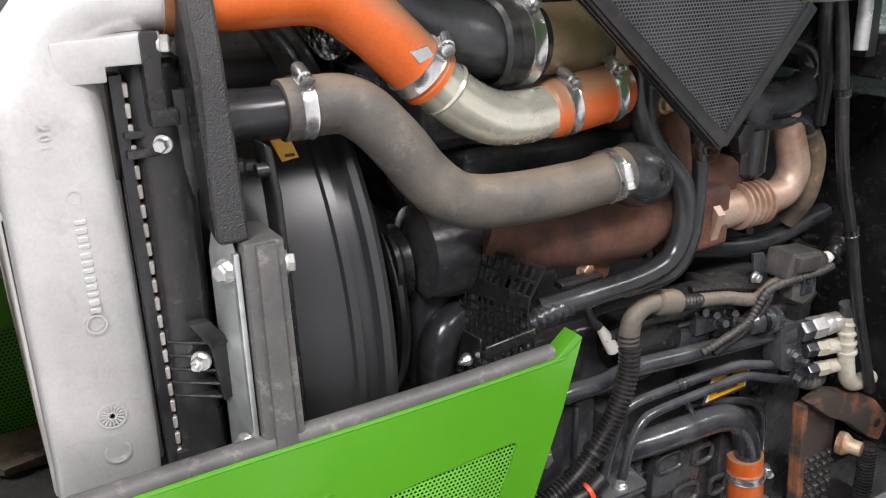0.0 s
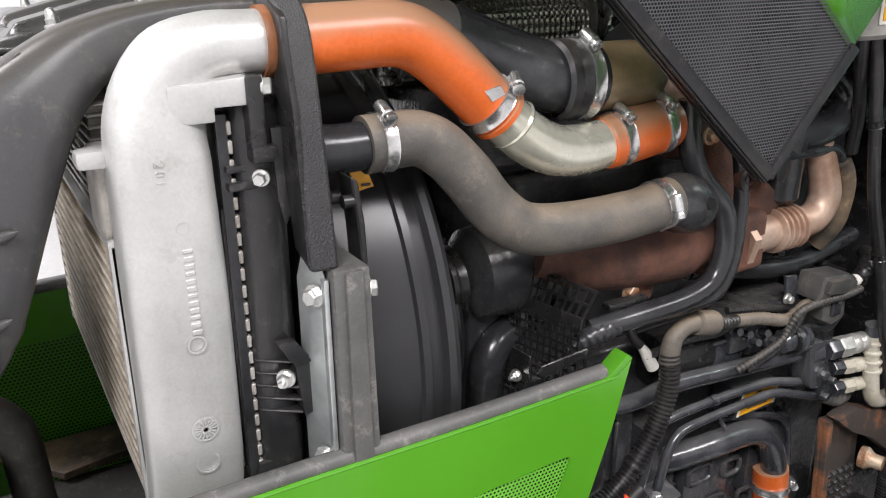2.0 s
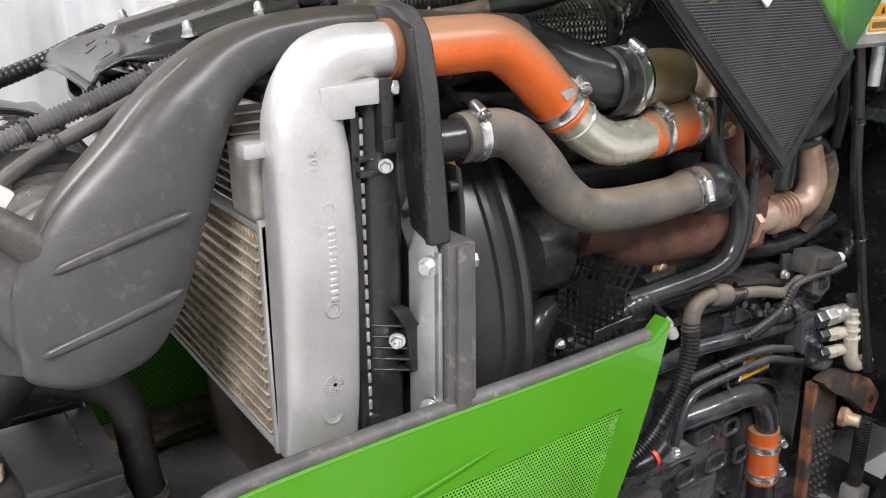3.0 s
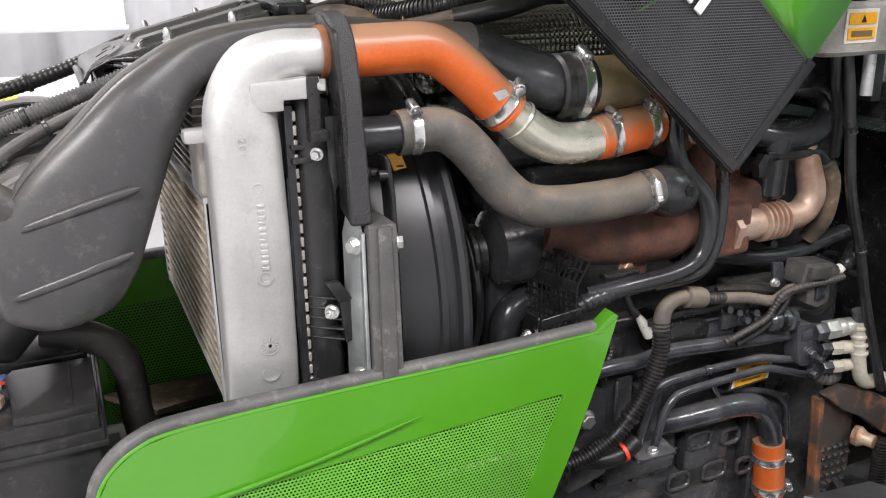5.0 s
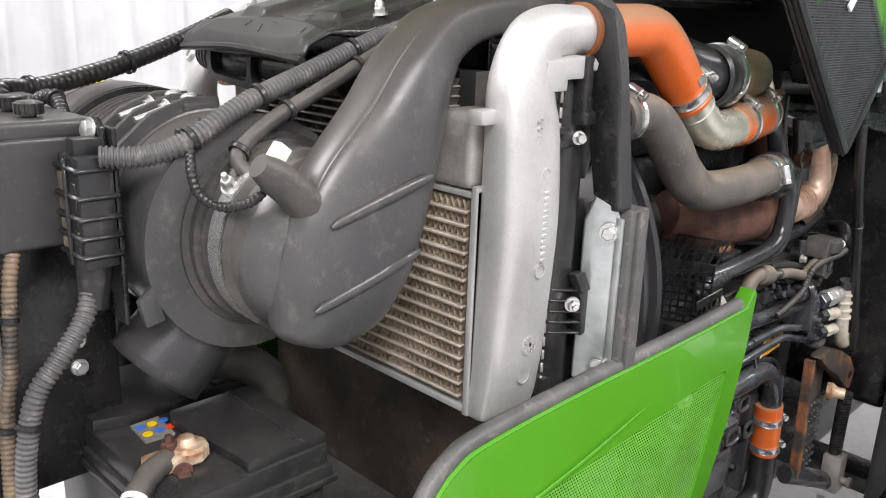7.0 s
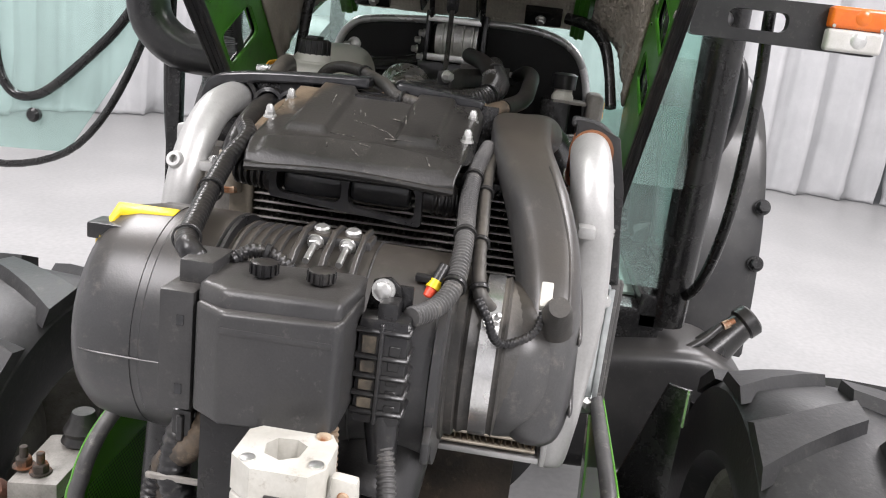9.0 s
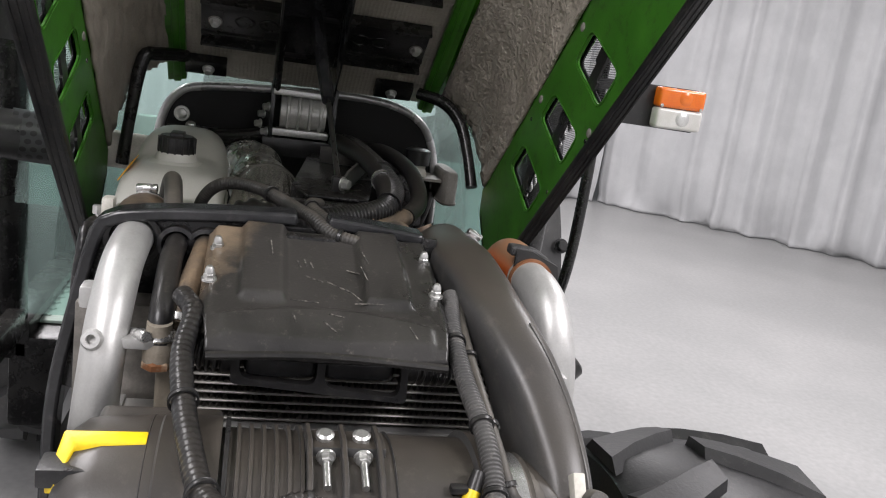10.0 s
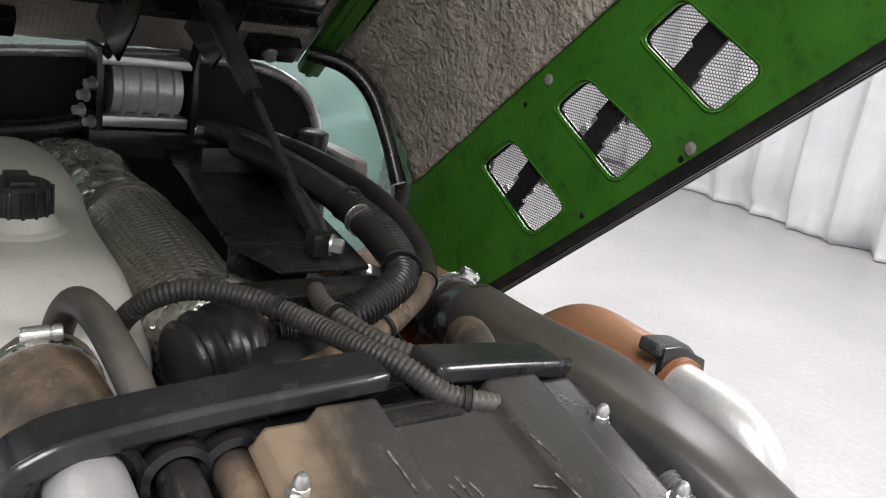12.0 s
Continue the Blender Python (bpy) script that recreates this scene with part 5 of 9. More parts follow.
def conduit(name, label, pts, r, mat=None, rib=0.16, pitch=0.0052, ties=(), at=None, smooth=10):
    t = thing(name, label, "cable conduit", at or pts[0])
    part("sleeve", tube(bmesh.new(), pts, r, 14, smooth, rib=rib, pitch=pitch), mat or RUBBER, t)
    path = spline(pts, 10)
    for k in ties:
        i = int(k * (len(path) - 2))
        part("cable_tie", band(bmesh.new(), path[i], path[i + 1] - path[i], r * 1.12, 0.005, 0.0012), PLASTIC, t)
    return t


def front_wiring():
    conduit("wiring_conduit", "grey ribbed conduit beside the cooler cover", [(-0.305, -0.118, 1.277), (-0.27, -0.135, 1.277), (-0.235, -0.147, 1.29), (-0.18, -0.148, 1.318), (-0.1, -0.142, 1.345), (-0.03, -0.142, 1.37), (0.03, -0.15, 1.39)], 0.0092, SEALRUB, 0.16, 0.0045, (0.35, 0.55, 0.8), (-0.3, -0.12, 1.26))
    conduit("wiring_loom", "black taped wiring loom along a conduit", [(-0.2, -0.19, 1.255), (-0.205, -0.172, 1.275), (-0.17, -0.165, 1.3), (-0.1, -0.16, 1.33), (-0.03, -0.156, 1.36), (0.02, -0.158, 1.38)], 0.0075, CONDUIT, 0.03, 0.012, (0.25, 0.5, 0.75))
    conduit("sensor_lead", "thin black braided sensor lead", [(-0.19, -0.168, 1.282), (-0.215, -0.18, 1.258), (-0.215, -0.2, 1.235), (-0.2, -0.222, 1.238), (-0.192, -0.246, 1.256)], 0.0042, CONDUIT, 0.12, 0.004)
    conduit("wiring_loom", "black taped wiring loom over an air cleaner", [(-0.318, 0.068, 1.3), (-0.312, 0.085, 1.314), (-0.28, 0.1, 1.312), (-0.24, 0.11, 1.317), (-0.17, 0.124, 1.332), (-0.1, 0.133, 1.354), (-0.05, 0.128, 1.376), (-0.02, 0.142, 1.385)], 0.0105, RUBBER, 0.05, 0.0075, (0.3, 0.6))
    conduit("wiring_conduit", "black ribbed conduit before a front box", [(-0.316, -0.106, 1.16), (-0.328, -0.113, 1.135), (-0.352, -0.12, 1.109), (-0.376, -0.12, 1.08), (-0.387, -0.12, 1.042), (-0.393, -0.12, 0.997), (-0.397, -0.122, 0.9), (-0.397, -0.125, 0.7)], 0.0085, SEALRUB, 0.16, 0.005, (0.55,))
    conduit("wiring_conduit", "thin brown ribbed conduit by a black post", [(-0.366, -0.068, 1.192), (-0.373, -0.071, 1.16), (-0.38, -0.072, 1.089), (-0.39, -0.074, 1.024), (-0.396, -0.08, 0.9), (-0.396, -0.082, 0.7)], 0.0062, HOSEBR, 0.16, 0.005, (0.3, 0.6))
    conduit("wiring_loom", "short black loom between box and air cleaner", [(-0.298, 0.05, 1.303), (-0.288, 0.036, 1.311), (-0.284, 0.02, 1.31), (-0.286, 0.004, 1.302), (-0.288, -0.004, 1.295)], 0.0066, RUBBER, 0.16, 0.005, (0.5,))
    t = thing("wiring_bundle", "dirty tangle of taped cables under the front box", "cables", (-0.33, 0.07, 0.9))
    part("cable", tube(bmesh.new(), [(-0.318, 0.046, 1.19), (-0.33, 0.05, 1.165), (-0.338, 0.058, 1.142), (-0.336, 0.076, 1.125), (-0.328, 0.092, 1.11), (-0.326, 0.094, 1.085), (-0.332, 0.084, 1.066), (-0.338, 0.07, 1.06), (-0.336, 0.055, 1.08)], 0.0125, 14, 8, rib=0.07, pitch=0.009, wobble=0.2), HOSEBR, t, "mud-caked taped cable")
    part("cable", tube(bmesh.new(), [(-0.322, 0.066, 1.165), (-0.33, 0.078, 1.14), (-0.34, 0.08, 1.11), (-0.343, 0.07, 1.085), (-0.342, 0.058, 1.06), (-0.34, 0.06, 1.0), (-0.34, 0.068, 0.9), (-0.34, 0.07, 0.78)], 0.0135, 14, 8, rib=0.08, pitch=0.008, wobble=0.15), RUBBER, t)
    part("cable", tube(bmesh.new(), [(-0.325, 0.098, 1.1), (-0.33, 0.103, 1.07), (-0.333, 0.1, 1.02), (-0.335, 0.095, 0.9), (-0.335, 0.092, 0.78)], 0.011, 12, 8, rib=0.14, pitch=0.006), RUBBER, t)
    part("plug_housing", rbox(bmesh.new(), (-0.342, 0.064, 1.13), (-0.318, 0.082, 1.172), 0.003, 2), PLASTIC, t)
    part("plug_latch", rbox(bmesh.new(), (-0.345, 0.07, 1.142), (-0.34, 0.077, 1.168), 0.0015, 1), PLASTIC, t)
    part("junction", rbox(bmesh.new(), (-0.35, 0.062, 1.035), (-0.325, 0.088, 1.058), 0.004, 2), PLASTIC, t)
    part("cable_tie", rbox(bmesh.new(), (-0.354, 0.05, 1.106), (-0.35, 0.1, 1.112), 0.001, 1), GREYPL, t)
    part("foil_tape", tube(bmesh.new(), [(-0.34, 0.062, 1.03), (-0.341, 0.06, 1.01), (-0.341, 0.062, 0.985)], 0.0155, 14, 5, wobble=0.25), FOIL, t, "torn silver tape")
    t = thing("cable_plug", "black cable plug with yellow ring and red tip", "plug", (-0.205, -0.115, 1.29))
    d = V(-0.5, 0.33, -0.75).normalized()
    o = V(-0.222, -0.131, 1.293)
    part("sleeve", lathe(bmesh.new(), [(-0.012, 0.006), (0.006, 0.007)], o, d, 14), PLASTIC, t)
    part("collar", lathe(bmesh.new(), [(0.006, 0.0075), (0.015, 0.0075)], o, d, 16), YELLOW, t, "yellow collar")
    part("tip", lathe(bmesh.new(), [(0.015, 0.006), (0.024, 0.0055), (0.026, 0.003)], o, d, 14), REDPL, t, "red tip")
    part("tail", rbox(bmesh.new(), (-0.231, -0.124, 1.287), (-0.221, -0.108, 1.294), 0.002), PLASTIC, t)


def battery():
    t = thing("battery", "black starter battery with corroded terminal clamp", "battery", (-0.22, -0.07, 0.795))
    lo, hi = (-0.308, -0.218), (-0.134, 0.074)
    part("case", rbox(bmesh.new(), (lo[0] + 0.007, lo[1] + 0.007, 0.795), (hi[0] - 0.007, hi[1] - 0.007, 0.955), 0.006), PLASTIC, t)
    part("rim", rbox(bmesh.new(), (lo[0], lo[1], 0.944), (hi[0], hi[1], 0.962), 0.004), PLASTIC, t)
    part("rim_lip", rbox(bmesh.new(), (lo[0] - 0.003, lo[1] - 0.003, 0.942), (hi[0] + 0.003, hi[1] + 0.003, 0.949), 0.002), PLASTIC, t)
    lid = part("lid", rbox(bmesh.new(), (lo[0] + 0.004, lo[1] + 0.004, 0.96), (hi[0] - 0.004, hi[1] - 0.004, 0.984), 0.005), PLASTIC, t)
    z = 0.983
    part("raised_panel", prism(bmesh.new(), [V(-0.138, -0.21, z), V(-0.138, -0.066, z), V(-0.232, -0.066, z), V(-0.24, -0.085, z), V(-0.228, -0.19, z), V(-0.228, -0.21, z)], (0, 0, 0.011), 0.002), PLASTIC, lid)
    part("raised_panel", prism(bmesh.new(), [V(-0.142, -0.052, z), V(-0.142, 0.066, z), V(-0.302, 0.066, z), V(-0.302, -0.04, z), V(-0.268, -0.052, z)], (0, 0, 0.013), 0.003), PLASTIC, lid)
    part("raised_edge", prism(bmesh.new(), [V(-0.17, -0.048, z + 0.012), V(-0.155, -0.048, z + 0.012), V(-0.155, 0.06, z + 0.012), V(-0.17, 0.06, z + 0.012)], (0, 0, 0.004), 0.001), PLASTIC, lid)
    part("panel_groove", rbox(bmesh.new(), (-0.1662, -0.207, z + 0.0105), (-0.1638, -0.07, z + 0.0118), 0.0003, 1), GLOSS, lid)
    part("vent_hole", lathe(bmesh.new(), [(0, 0.004), (0.0006, 0.004)], (-0.17, -0.197, z + 0.0112), (0, 0, 1), 14), GLOSS, lid)
    part("warning_label", prism(bmesh.new(), [V(-0.274, -0.097, z + 0.001), V(-0.271, -0.058, z + 0.001), V(-0.241, -0.057, z + 0.001), V(-0.244, -0.1, z + 0.001)], (0, 0, 0.003), 0), GREYPL, t, "small printed warning label")
    for k, m in enumerate((YELLOW, BLUEPL, REDPL, BLUEPL, YELLOW, BLUEPL)):
        part("label_sign", lathe(bmesh.new(), [(0, 0.0052), (0.0006, 0.0052)], (-0.266 + 0.0125 * (k % 3), -0.086 + 0.017 * (k // 3), z + 0.0042), (0, 0, 1), 16), m, t)
    part("terminal_post", lathe(bmesh.new(), [(0, 0.014), (0.008, 0.013), (0.022, 0.009), (0.025, 0.007)], (-0.258, -0.15, 0.984), (0, 0, 1), 20), BRASS, t)
    cl = part("terminal_clamp", lathe(bmesh.new(), [(0, 0.017), (0.003, 0.0195), (0.013, 0.0195), (0.016, 0.016)], (-0.257, -0.151, 0.986), (0, 0, 1), 9), BRASS, t, "corroded brass cable clamp")
    part("clamp_jaw", rbox(bmesh.new(), (-0.3, -0.166, 0.985), (-0.262, -0.14, 1.0), 0.004), BRASS, cl)
    part("clamp_nut", hexbolt(bmesh.new(), (-0.274, -0.147, 0.998), (0, 0, 1), 0.0075, 0.008, 0.008), RUST, cl)
    part("second_nut", hexbolt(bmesh.new(), (-0.272, -0.168, 0.985), (-0.3, -1, 0), 0.007, 0.008), RUST, cl)
    part("tray", rbox(bmesh.new(), (-0.33, -0.24, 0.77), (-0.115, 0.09, 0.794), 0.004), SATIN, t)
    c = thing("battery_cable", "thick black battery cable in ribbed sleeve", "cable", (-0.36, -0.24, 0.8))
    part("cable", tube(bmesh.new(), [(-0.28, -0.153, 0.993), (-0.302, -0.165, 0.994), (-0.326, -0.183, 0.985), (-0.343, -0.2, 0.965), (-0.352, -0.21, 0.945)], 0.0115, 16, 6), CONDUIT, c)
    part("sleeve", tube(bmesh.new(), [(-0.346, -0.205, 0.958), (-0.358, -0.216, 0.93), (-0.366, -0.224, 0.88), (-0.362, -0.226, 0.8)], 0.0175, 16, 8, rib=0.11, pitch=0.006), SEALRUB, c)
    part("tag", lathe(bmesh.new(), [(0, 0.0118), (0, 0.0124), (0.006, 0.0124), (0.006, 0.0118)], (-0.325, -0.182, 0.986), (-0.66, -0.66, -0.4), 16, caps=False), WHITEPL, c)
    part("second_sleeve", tube(bmesh.new(), [(-0.325, -0.2, 0.94), (-0.33, -0.215, 0.9), (-0.335, -0.222, 0.8)], 0.014, 16, 8, rib=0.11, pitch=0.006), SEALRUB, c)


def cover_hose():
    t = thing("breather_hose", "dusty ribbed hose between cover and seal frame", "hose", (0.11, 0.07, 1.4))
    part("hose", tube(bmesh.new(), [(0.112, 0.112, 1.398), (0.112, 0.085, 1.41), (0.112, 0.06, 1.415), (0.115, 0.035, 1.416)], 0.0105, 14, 8, rib=0.12, pitch=0.006), HOSEBR, t)
    part("cable_tie", band(bmesh.new(), (0.112, 0.085, 1.41), (0, 1, -0.3), 0.0115, 0.005), PLASTIC, t)
    part("bracket", rbox(bmesh.new(), (0.102, -0.02, 1.404), (0.126, 0.045, 1.428), 0.003), SATIN, t)
    part("stem", rbox(bmesh.new(), (0.108, 0.0, 1.35), (0.122, 0.03, 1.41), 0.003), SATIN, t)


air_cleaner()
cover_hose()
filter_cover()
actuator_tube()
reservoir_box()
white_latch()
connector_block()
front_wiring()
battery()


# ---- hood, side panels ----
def hp(s, y, h):
    """Hood coordinates: s forward along the lower edge from its rear corner, h square to it; the hood stands open."""
    return V(0.636 - 0.755 * s + 0.656 * h, y, 1.227 + 0.656 * s + 0.755 * h)


SKIN = [(0.39, 0.165), (0.389, 0.25), (0.38, 0.33), (0.352, 0.4), (0.3, 0.448), (0.2, 0.47), (0.0, 0.478)]
LEN = 1.12


def hood():
    t = thing("hood", "green tractor hood standing open, with grey insulation inside", "hood", (0.88, 0, 1.5))
    prof = [(-y, h) for y, h in SKIN] + [(y - (0.034 if y > 0.3 else 0.016), h) for y, h in reversed(SKIN[:-1])]
    prof = [tuple(q) for q in spline(prof, 3)]
    bm = bmesh.new()
    grid = []
    for i in range(13):
        s = LEN * i / 12
        grid.append([bm.verts.new(hp(s, y, h)) for y, h in prof])
    for a, b in zip(grid, grid[1:]):
        for j in range(len(prof) - 1):
            bm.faces.new((a[j], a[j + 1], b[j + 1], b[j]))
    ob = part("skin", bm, GREEN, t, "glossy bright green outer skin")
    so = ob.modifiers.new("thickness", "SOLIDIFY")
    so.thickness, so.offset = 0.003, 0
    big = [[(0.196, 0.163), (0.268, 0.163), (0.323, 0.041), (0.25, 0.038)], [(0.355, 0.161), (0.417, 0.162), (0.476, 0.044), (0.407, 0.036)], [(0.504, 0.158), (0.568, 0.162), (0.618, 0.046), (0.552, 0.039)]]
    for side in (-1, 1):
        wy = 0.0 if side < 0 else 0.034
        y = (0.378 - wy) * side
        holes = [rounded(w, 0.015) for w in big]
        outer = [(0.0, 0.0), (LEN, 0.0), (LEN, 0.212), (0.02, 0.218), (-0.01, 0.18)]
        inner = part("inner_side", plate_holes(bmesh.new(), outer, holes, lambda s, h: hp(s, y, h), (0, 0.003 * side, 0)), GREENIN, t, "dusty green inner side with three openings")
        for w in big:
            c = [sum(q[i] for q in w) / 4 for i in (0, 1)]
            bm = bmesh.new()
            a = V(*hp(c[0] - 0.058, y + 0.004 * side, c[1] - 0.012))
            b = V(*hp(c[0] + 0.05, y + 0.004 * side, c[1] + 0.012))
            d, n2 = (b - a), hp(0, 0, 1) - hp(0, 0, 0)
            pts = [a - n2 * 0.013, a + d * 0.25 - n2 * 0.013, a + d * 0.25 - n2 * 0.018, a + d * 0.45 - n2 * 0.018, a + d * 0.45 - n2 * 0.013, b - n2 * 0.013, b + n2 * 0.013, a + d * 0.75 + n2 * 0.013, a + d * 0.75 + n2 * 0.019, a + d * 0.5 + n2 * 0.019, a + d * 0.5 + n2 * 0.013, a + n2 * 0.013]
            part("grille_clip", prism(bm, pts, (0, 0.004 * side, 0), 0), PLASTIC, inner)
            # pressed rim round the opening
            rim = [hp(s, y - 0.001 * side, h) for s, h in rounded([(c[0] + (q[0] - c[0]) * 1.08, c[1] + (q[1] - c[1]) * 1.08) for q in w], 0.02)]
            part("pressed_rim", tube(bmesh.new(), rim + rim[:1], 0.001, 6, 2), GREENIN, inner)
        back = [rounded(w, 0.015) for w in big]
        part("grille_backing", plate_holes(bmesh.new(), [(0.004, 0.0), (LEN, 0.0), (LEN, 0.17), (0.0, 0.172)], back, lambda s, h: hp(s, (0.386 - wy) * side, h), (0, 0.002 * side, 0)), GLOSS, t)
        bm = bmesh.new()
        vs = [bm.verts.new(hp(s, (0.3925 - wy) * side, h)) for s, h in ((-0.002, 0.0), (LEN, 0.0), (LEN, 0.168), (-0.006, 0.17))]
        bm.faces.new(vs)
        part("grille", bm, SEEMESH, t, "black perforated side grille")
        edge = [hp(s, (0.385 - wy if side < 0 else 0.347) * side, 0.0) for s in (0.0, LEN)]
        thick = 0.022 if side < 0 else 0.03
        d = hp(0, 0, 1) - hp(0, 0, 0)
        part("edge_strip", prism(bmesh.new(), [edge[0] - d * 0.005 - V(0, thick / 2 * side, 0), edge[1] - d * 0.005 - V(0, thick / 2 * side, 0), edge[1] + d * 0.01 - V(0, thick / 2 * side, 0), edge[0] + d * 0.01 - V(0, thick / 2 * side, 0)], (0, thick * side, 0), 0.004), RUBBER, t, "ribbed black rubber edge strip")
        for k in (0.2, 0.5, 0.8):
            part("strip_groove", prism(bmesh.new(), [edge[0] - d * 0.0062 + V(0, (thick * (k - 0.5) - 0.0015) * side, 0), edge[1] - d * 0.0062 + V(0, (thick * (k - 0.5) - 0.0015) * side, 0), edge[1] - d * 0.0062 + V(0, (thick * (k - 0.5) + 0.0015) * side, 0), edge[0] - d * 0.0062 + V(0, (thick * (k - 0.5) + 0.0015) * side, 0)], d * 0.003, 0), RUBBER, t)
        part("rear_edge", prism(bmesh.new(), [hp(-0.004, y, 0.0), hp(0.008, y, 0.0), hp(0.008, y, 0.17), hp(-0.008, y, 0.172)], (0, 0.018 * side, 0), 0.003), PLASTIC, t)
        for s, h in ((0.515, 0.02), (0.36, 0.195), (0.54, 0.195)):
            part("rivet", lathe(bmesh.new(), [(0, 0.0072), (0.0015, 0.0068), (0.003, 0.004), (0.003, 0.002)], hp(s, y, h), (0, -side, 0), 16), GREYPL, t)
        for s, h in ((0.345, 0.022), (0.31, 0.19), (0.5, 0.016)):
            part("rivet", lathe(bmesh.new(), [(0, 0.0038), (0.001, 0.0034), (0.001, 0.0015)], hp(s, y, h), (0, -side, 0), 14), SATIN, t)
        # quilted insulation over the curved shoulder
        bm = bmesh.new()
        arc = [tuple(q) for q in spline([(0.372, 0.208), (0.368, 0.27), (0.356, 0.34), (0.335, 0.385), (0.31, 0.412), (0.29, 0.427)], 8)]
        rows = []
        for i in range(61):
            s = 0.04 + 0.96 * i / 60
            row = []
            for j, (yy, h) in enumerate(arc):
                p = Vector((s * 22, j * 0.35, 3.0 * side))
                e = 0.006 * noise.noise(p) + 0.0045 * noise.noise(p * 2.7)
                if j == len(arc) - 1 or j == 0:
                    e = -0.004
                row.append(bm.verts.new(hp(s, side * (yy - wy * min(1.0, (yy - 0.22) / 0.08) - e * 0.8), h - e)))
            rows.append(row)
        for a, b in zip(rows, rows[1:]):
            for j in range(len(arc) - 1):
                bm.faces.new((a[j], a[j + 1], b[j + 1], b[j]))
        ob = part("insulation", bm, INSUL if side < 0 else SMOOTHMAT, t, "crumpled grey-brown insulation mat" if side < 0 else "smooth tan insulation mat", 180)
        so = ob.modifiers.new("thickness", "SOLIDIFY")
        so.thickness = 0.01
        # green ribs and the hinge arm
        r0, r1 = (0.252, 0.284) if side < 0 else (0.228, 0.264)
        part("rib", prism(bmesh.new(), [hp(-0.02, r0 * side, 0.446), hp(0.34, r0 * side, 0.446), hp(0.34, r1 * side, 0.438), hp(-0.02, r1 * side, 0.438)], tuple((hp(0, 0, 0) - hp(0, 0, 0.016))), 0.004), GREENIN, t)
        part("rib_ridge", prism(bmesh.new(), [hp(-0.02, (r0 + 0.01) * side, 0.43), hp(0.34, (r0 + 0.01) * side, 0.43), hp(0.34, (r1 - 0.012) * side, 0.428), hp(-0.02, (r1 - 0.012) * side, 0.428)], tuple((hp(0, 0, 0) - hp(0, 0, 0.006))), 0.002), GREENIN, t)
        arm = [(0.88, -0.24, 1.576), (0.855, -0.292, 1.564), (0.825, -0.325, 1.53), (0.79, -0.342, 1.47), (0.757, -0.352, 1.408)] if side < 0 else [(0.86, 0.225, 1.588), (0.82, 0.275, 1.586), (0.8, 0.298, 1.572), (0.8, 0.315, 1.462), (0.8, 0.324, 1.375)]
        part("hinge_arm", tube(bmesh.new(), arm, [0.012, 0.013, 0.0125, 0.011, 0.012], 12), SATIN, t)
    # middle: insulation, black crossmembers with bolts, and the long channel
    bm = bmesh.new()
    rows = []
    for i in range(41):
        s = -0.02 + 1.02 * i / 40
        rows.append([bm.verts.new(hp(s, -0.255 + 0.51 * j / 24, 0.45 + 0.0025 * noise.noise(Vector((s * 60, j, 2.0))) + (0.0012 if (i + j) % 2 else 0))) for j in range(25)])
    for a, b in zip(rows, rows[1:]):
        for j in range(24):
            bm.faces.new((a[j], a[j + 1], b[j + 1], b[j]))
    part("insulation", bm, WEAVE, t, "woven grey insulation mat", 180)
    dn = hp(0, 0, 0) - hp(0, 0, 1)
    for s0, s1 in ((0.105, 0.225), (0.3, 0.41)):
        mid = (s0 + s1) / 2
        x = part("crossmember", prism(bmesh.new(), [hp(s0, -0.228, 0.446), hp(s1, -0.228, 0.446), hp(s1, 0.2, 0.446), hp(s0, 0.2, 0.446)], dn * 0.014, 0.003), SATIN, t)
        for f0 in (s0, s1 - 0.007, s0 + 0.024):
            part("flange", prism(bmesh.new(), [hp(f0, -0.228, 0.434), hp(f0 + 0.006, -0.228, 0.434), hp(f0 + 0.006, 0.2, 0.434), hp(f0, 0.2, 0.434)], dn * (0.014 if f0 != s0 + 0.024 else 0.005), 0.001), SATIN, x)
        for y in (0.12, 0.076, -0.098, -0.137):
            rim = [hp(mid + 0.006 + 0.0135 * math.sin(k * math.pi / 12), y + 0.017 * math.cos(k * math.pi / 12), 0.4315) for k in range(25)]
            part("embossed_hole", tube(bmesh.new(), rim, 0.0022, 6, 1), SATIN, x)
        for y in (0.174, -0.208):
            part("bolt", hexbolt(bmesh.new(), hp(mid, y, 0.432), dn, 0.0085, 0.009), BOLTM, x)
            part("washer", lathe(bmesh.new(), [(0, 0.0135), (0.0015, 0.0135), (0.002, 0.008)], hp(mid, y, 0.4322), dn, 20), GREYPL, x)
    for e in (-1, 1):
        lug = part("hinge_bracket", prism(bmesh.new(), [hp(0.01, 0.15 * e, 0.445), hp(0.05, 0.15 * e, 0.445), hp(0.05, 0.23 * e, 0.445), hp(0.01, 0.23 * e, 0.445)], dn * 0.02, 0.003), SATIN, t)
        part("bolt", hexbolt(bmesh.new(), hp(0.03, 0.185 * e, 0.425), dn, 0.009, 0.009), BOLTM, lug)
    part("channel", prism(bmesh.new(), [hp(0.08, -0.055, 0.44), hp(1.0, -0.055, 0.44), hp(1.0, 0.055, 0.44), hp(0.08, 0.055, 0.44)], dn * 0.012, 0.004), GLOSS, t)
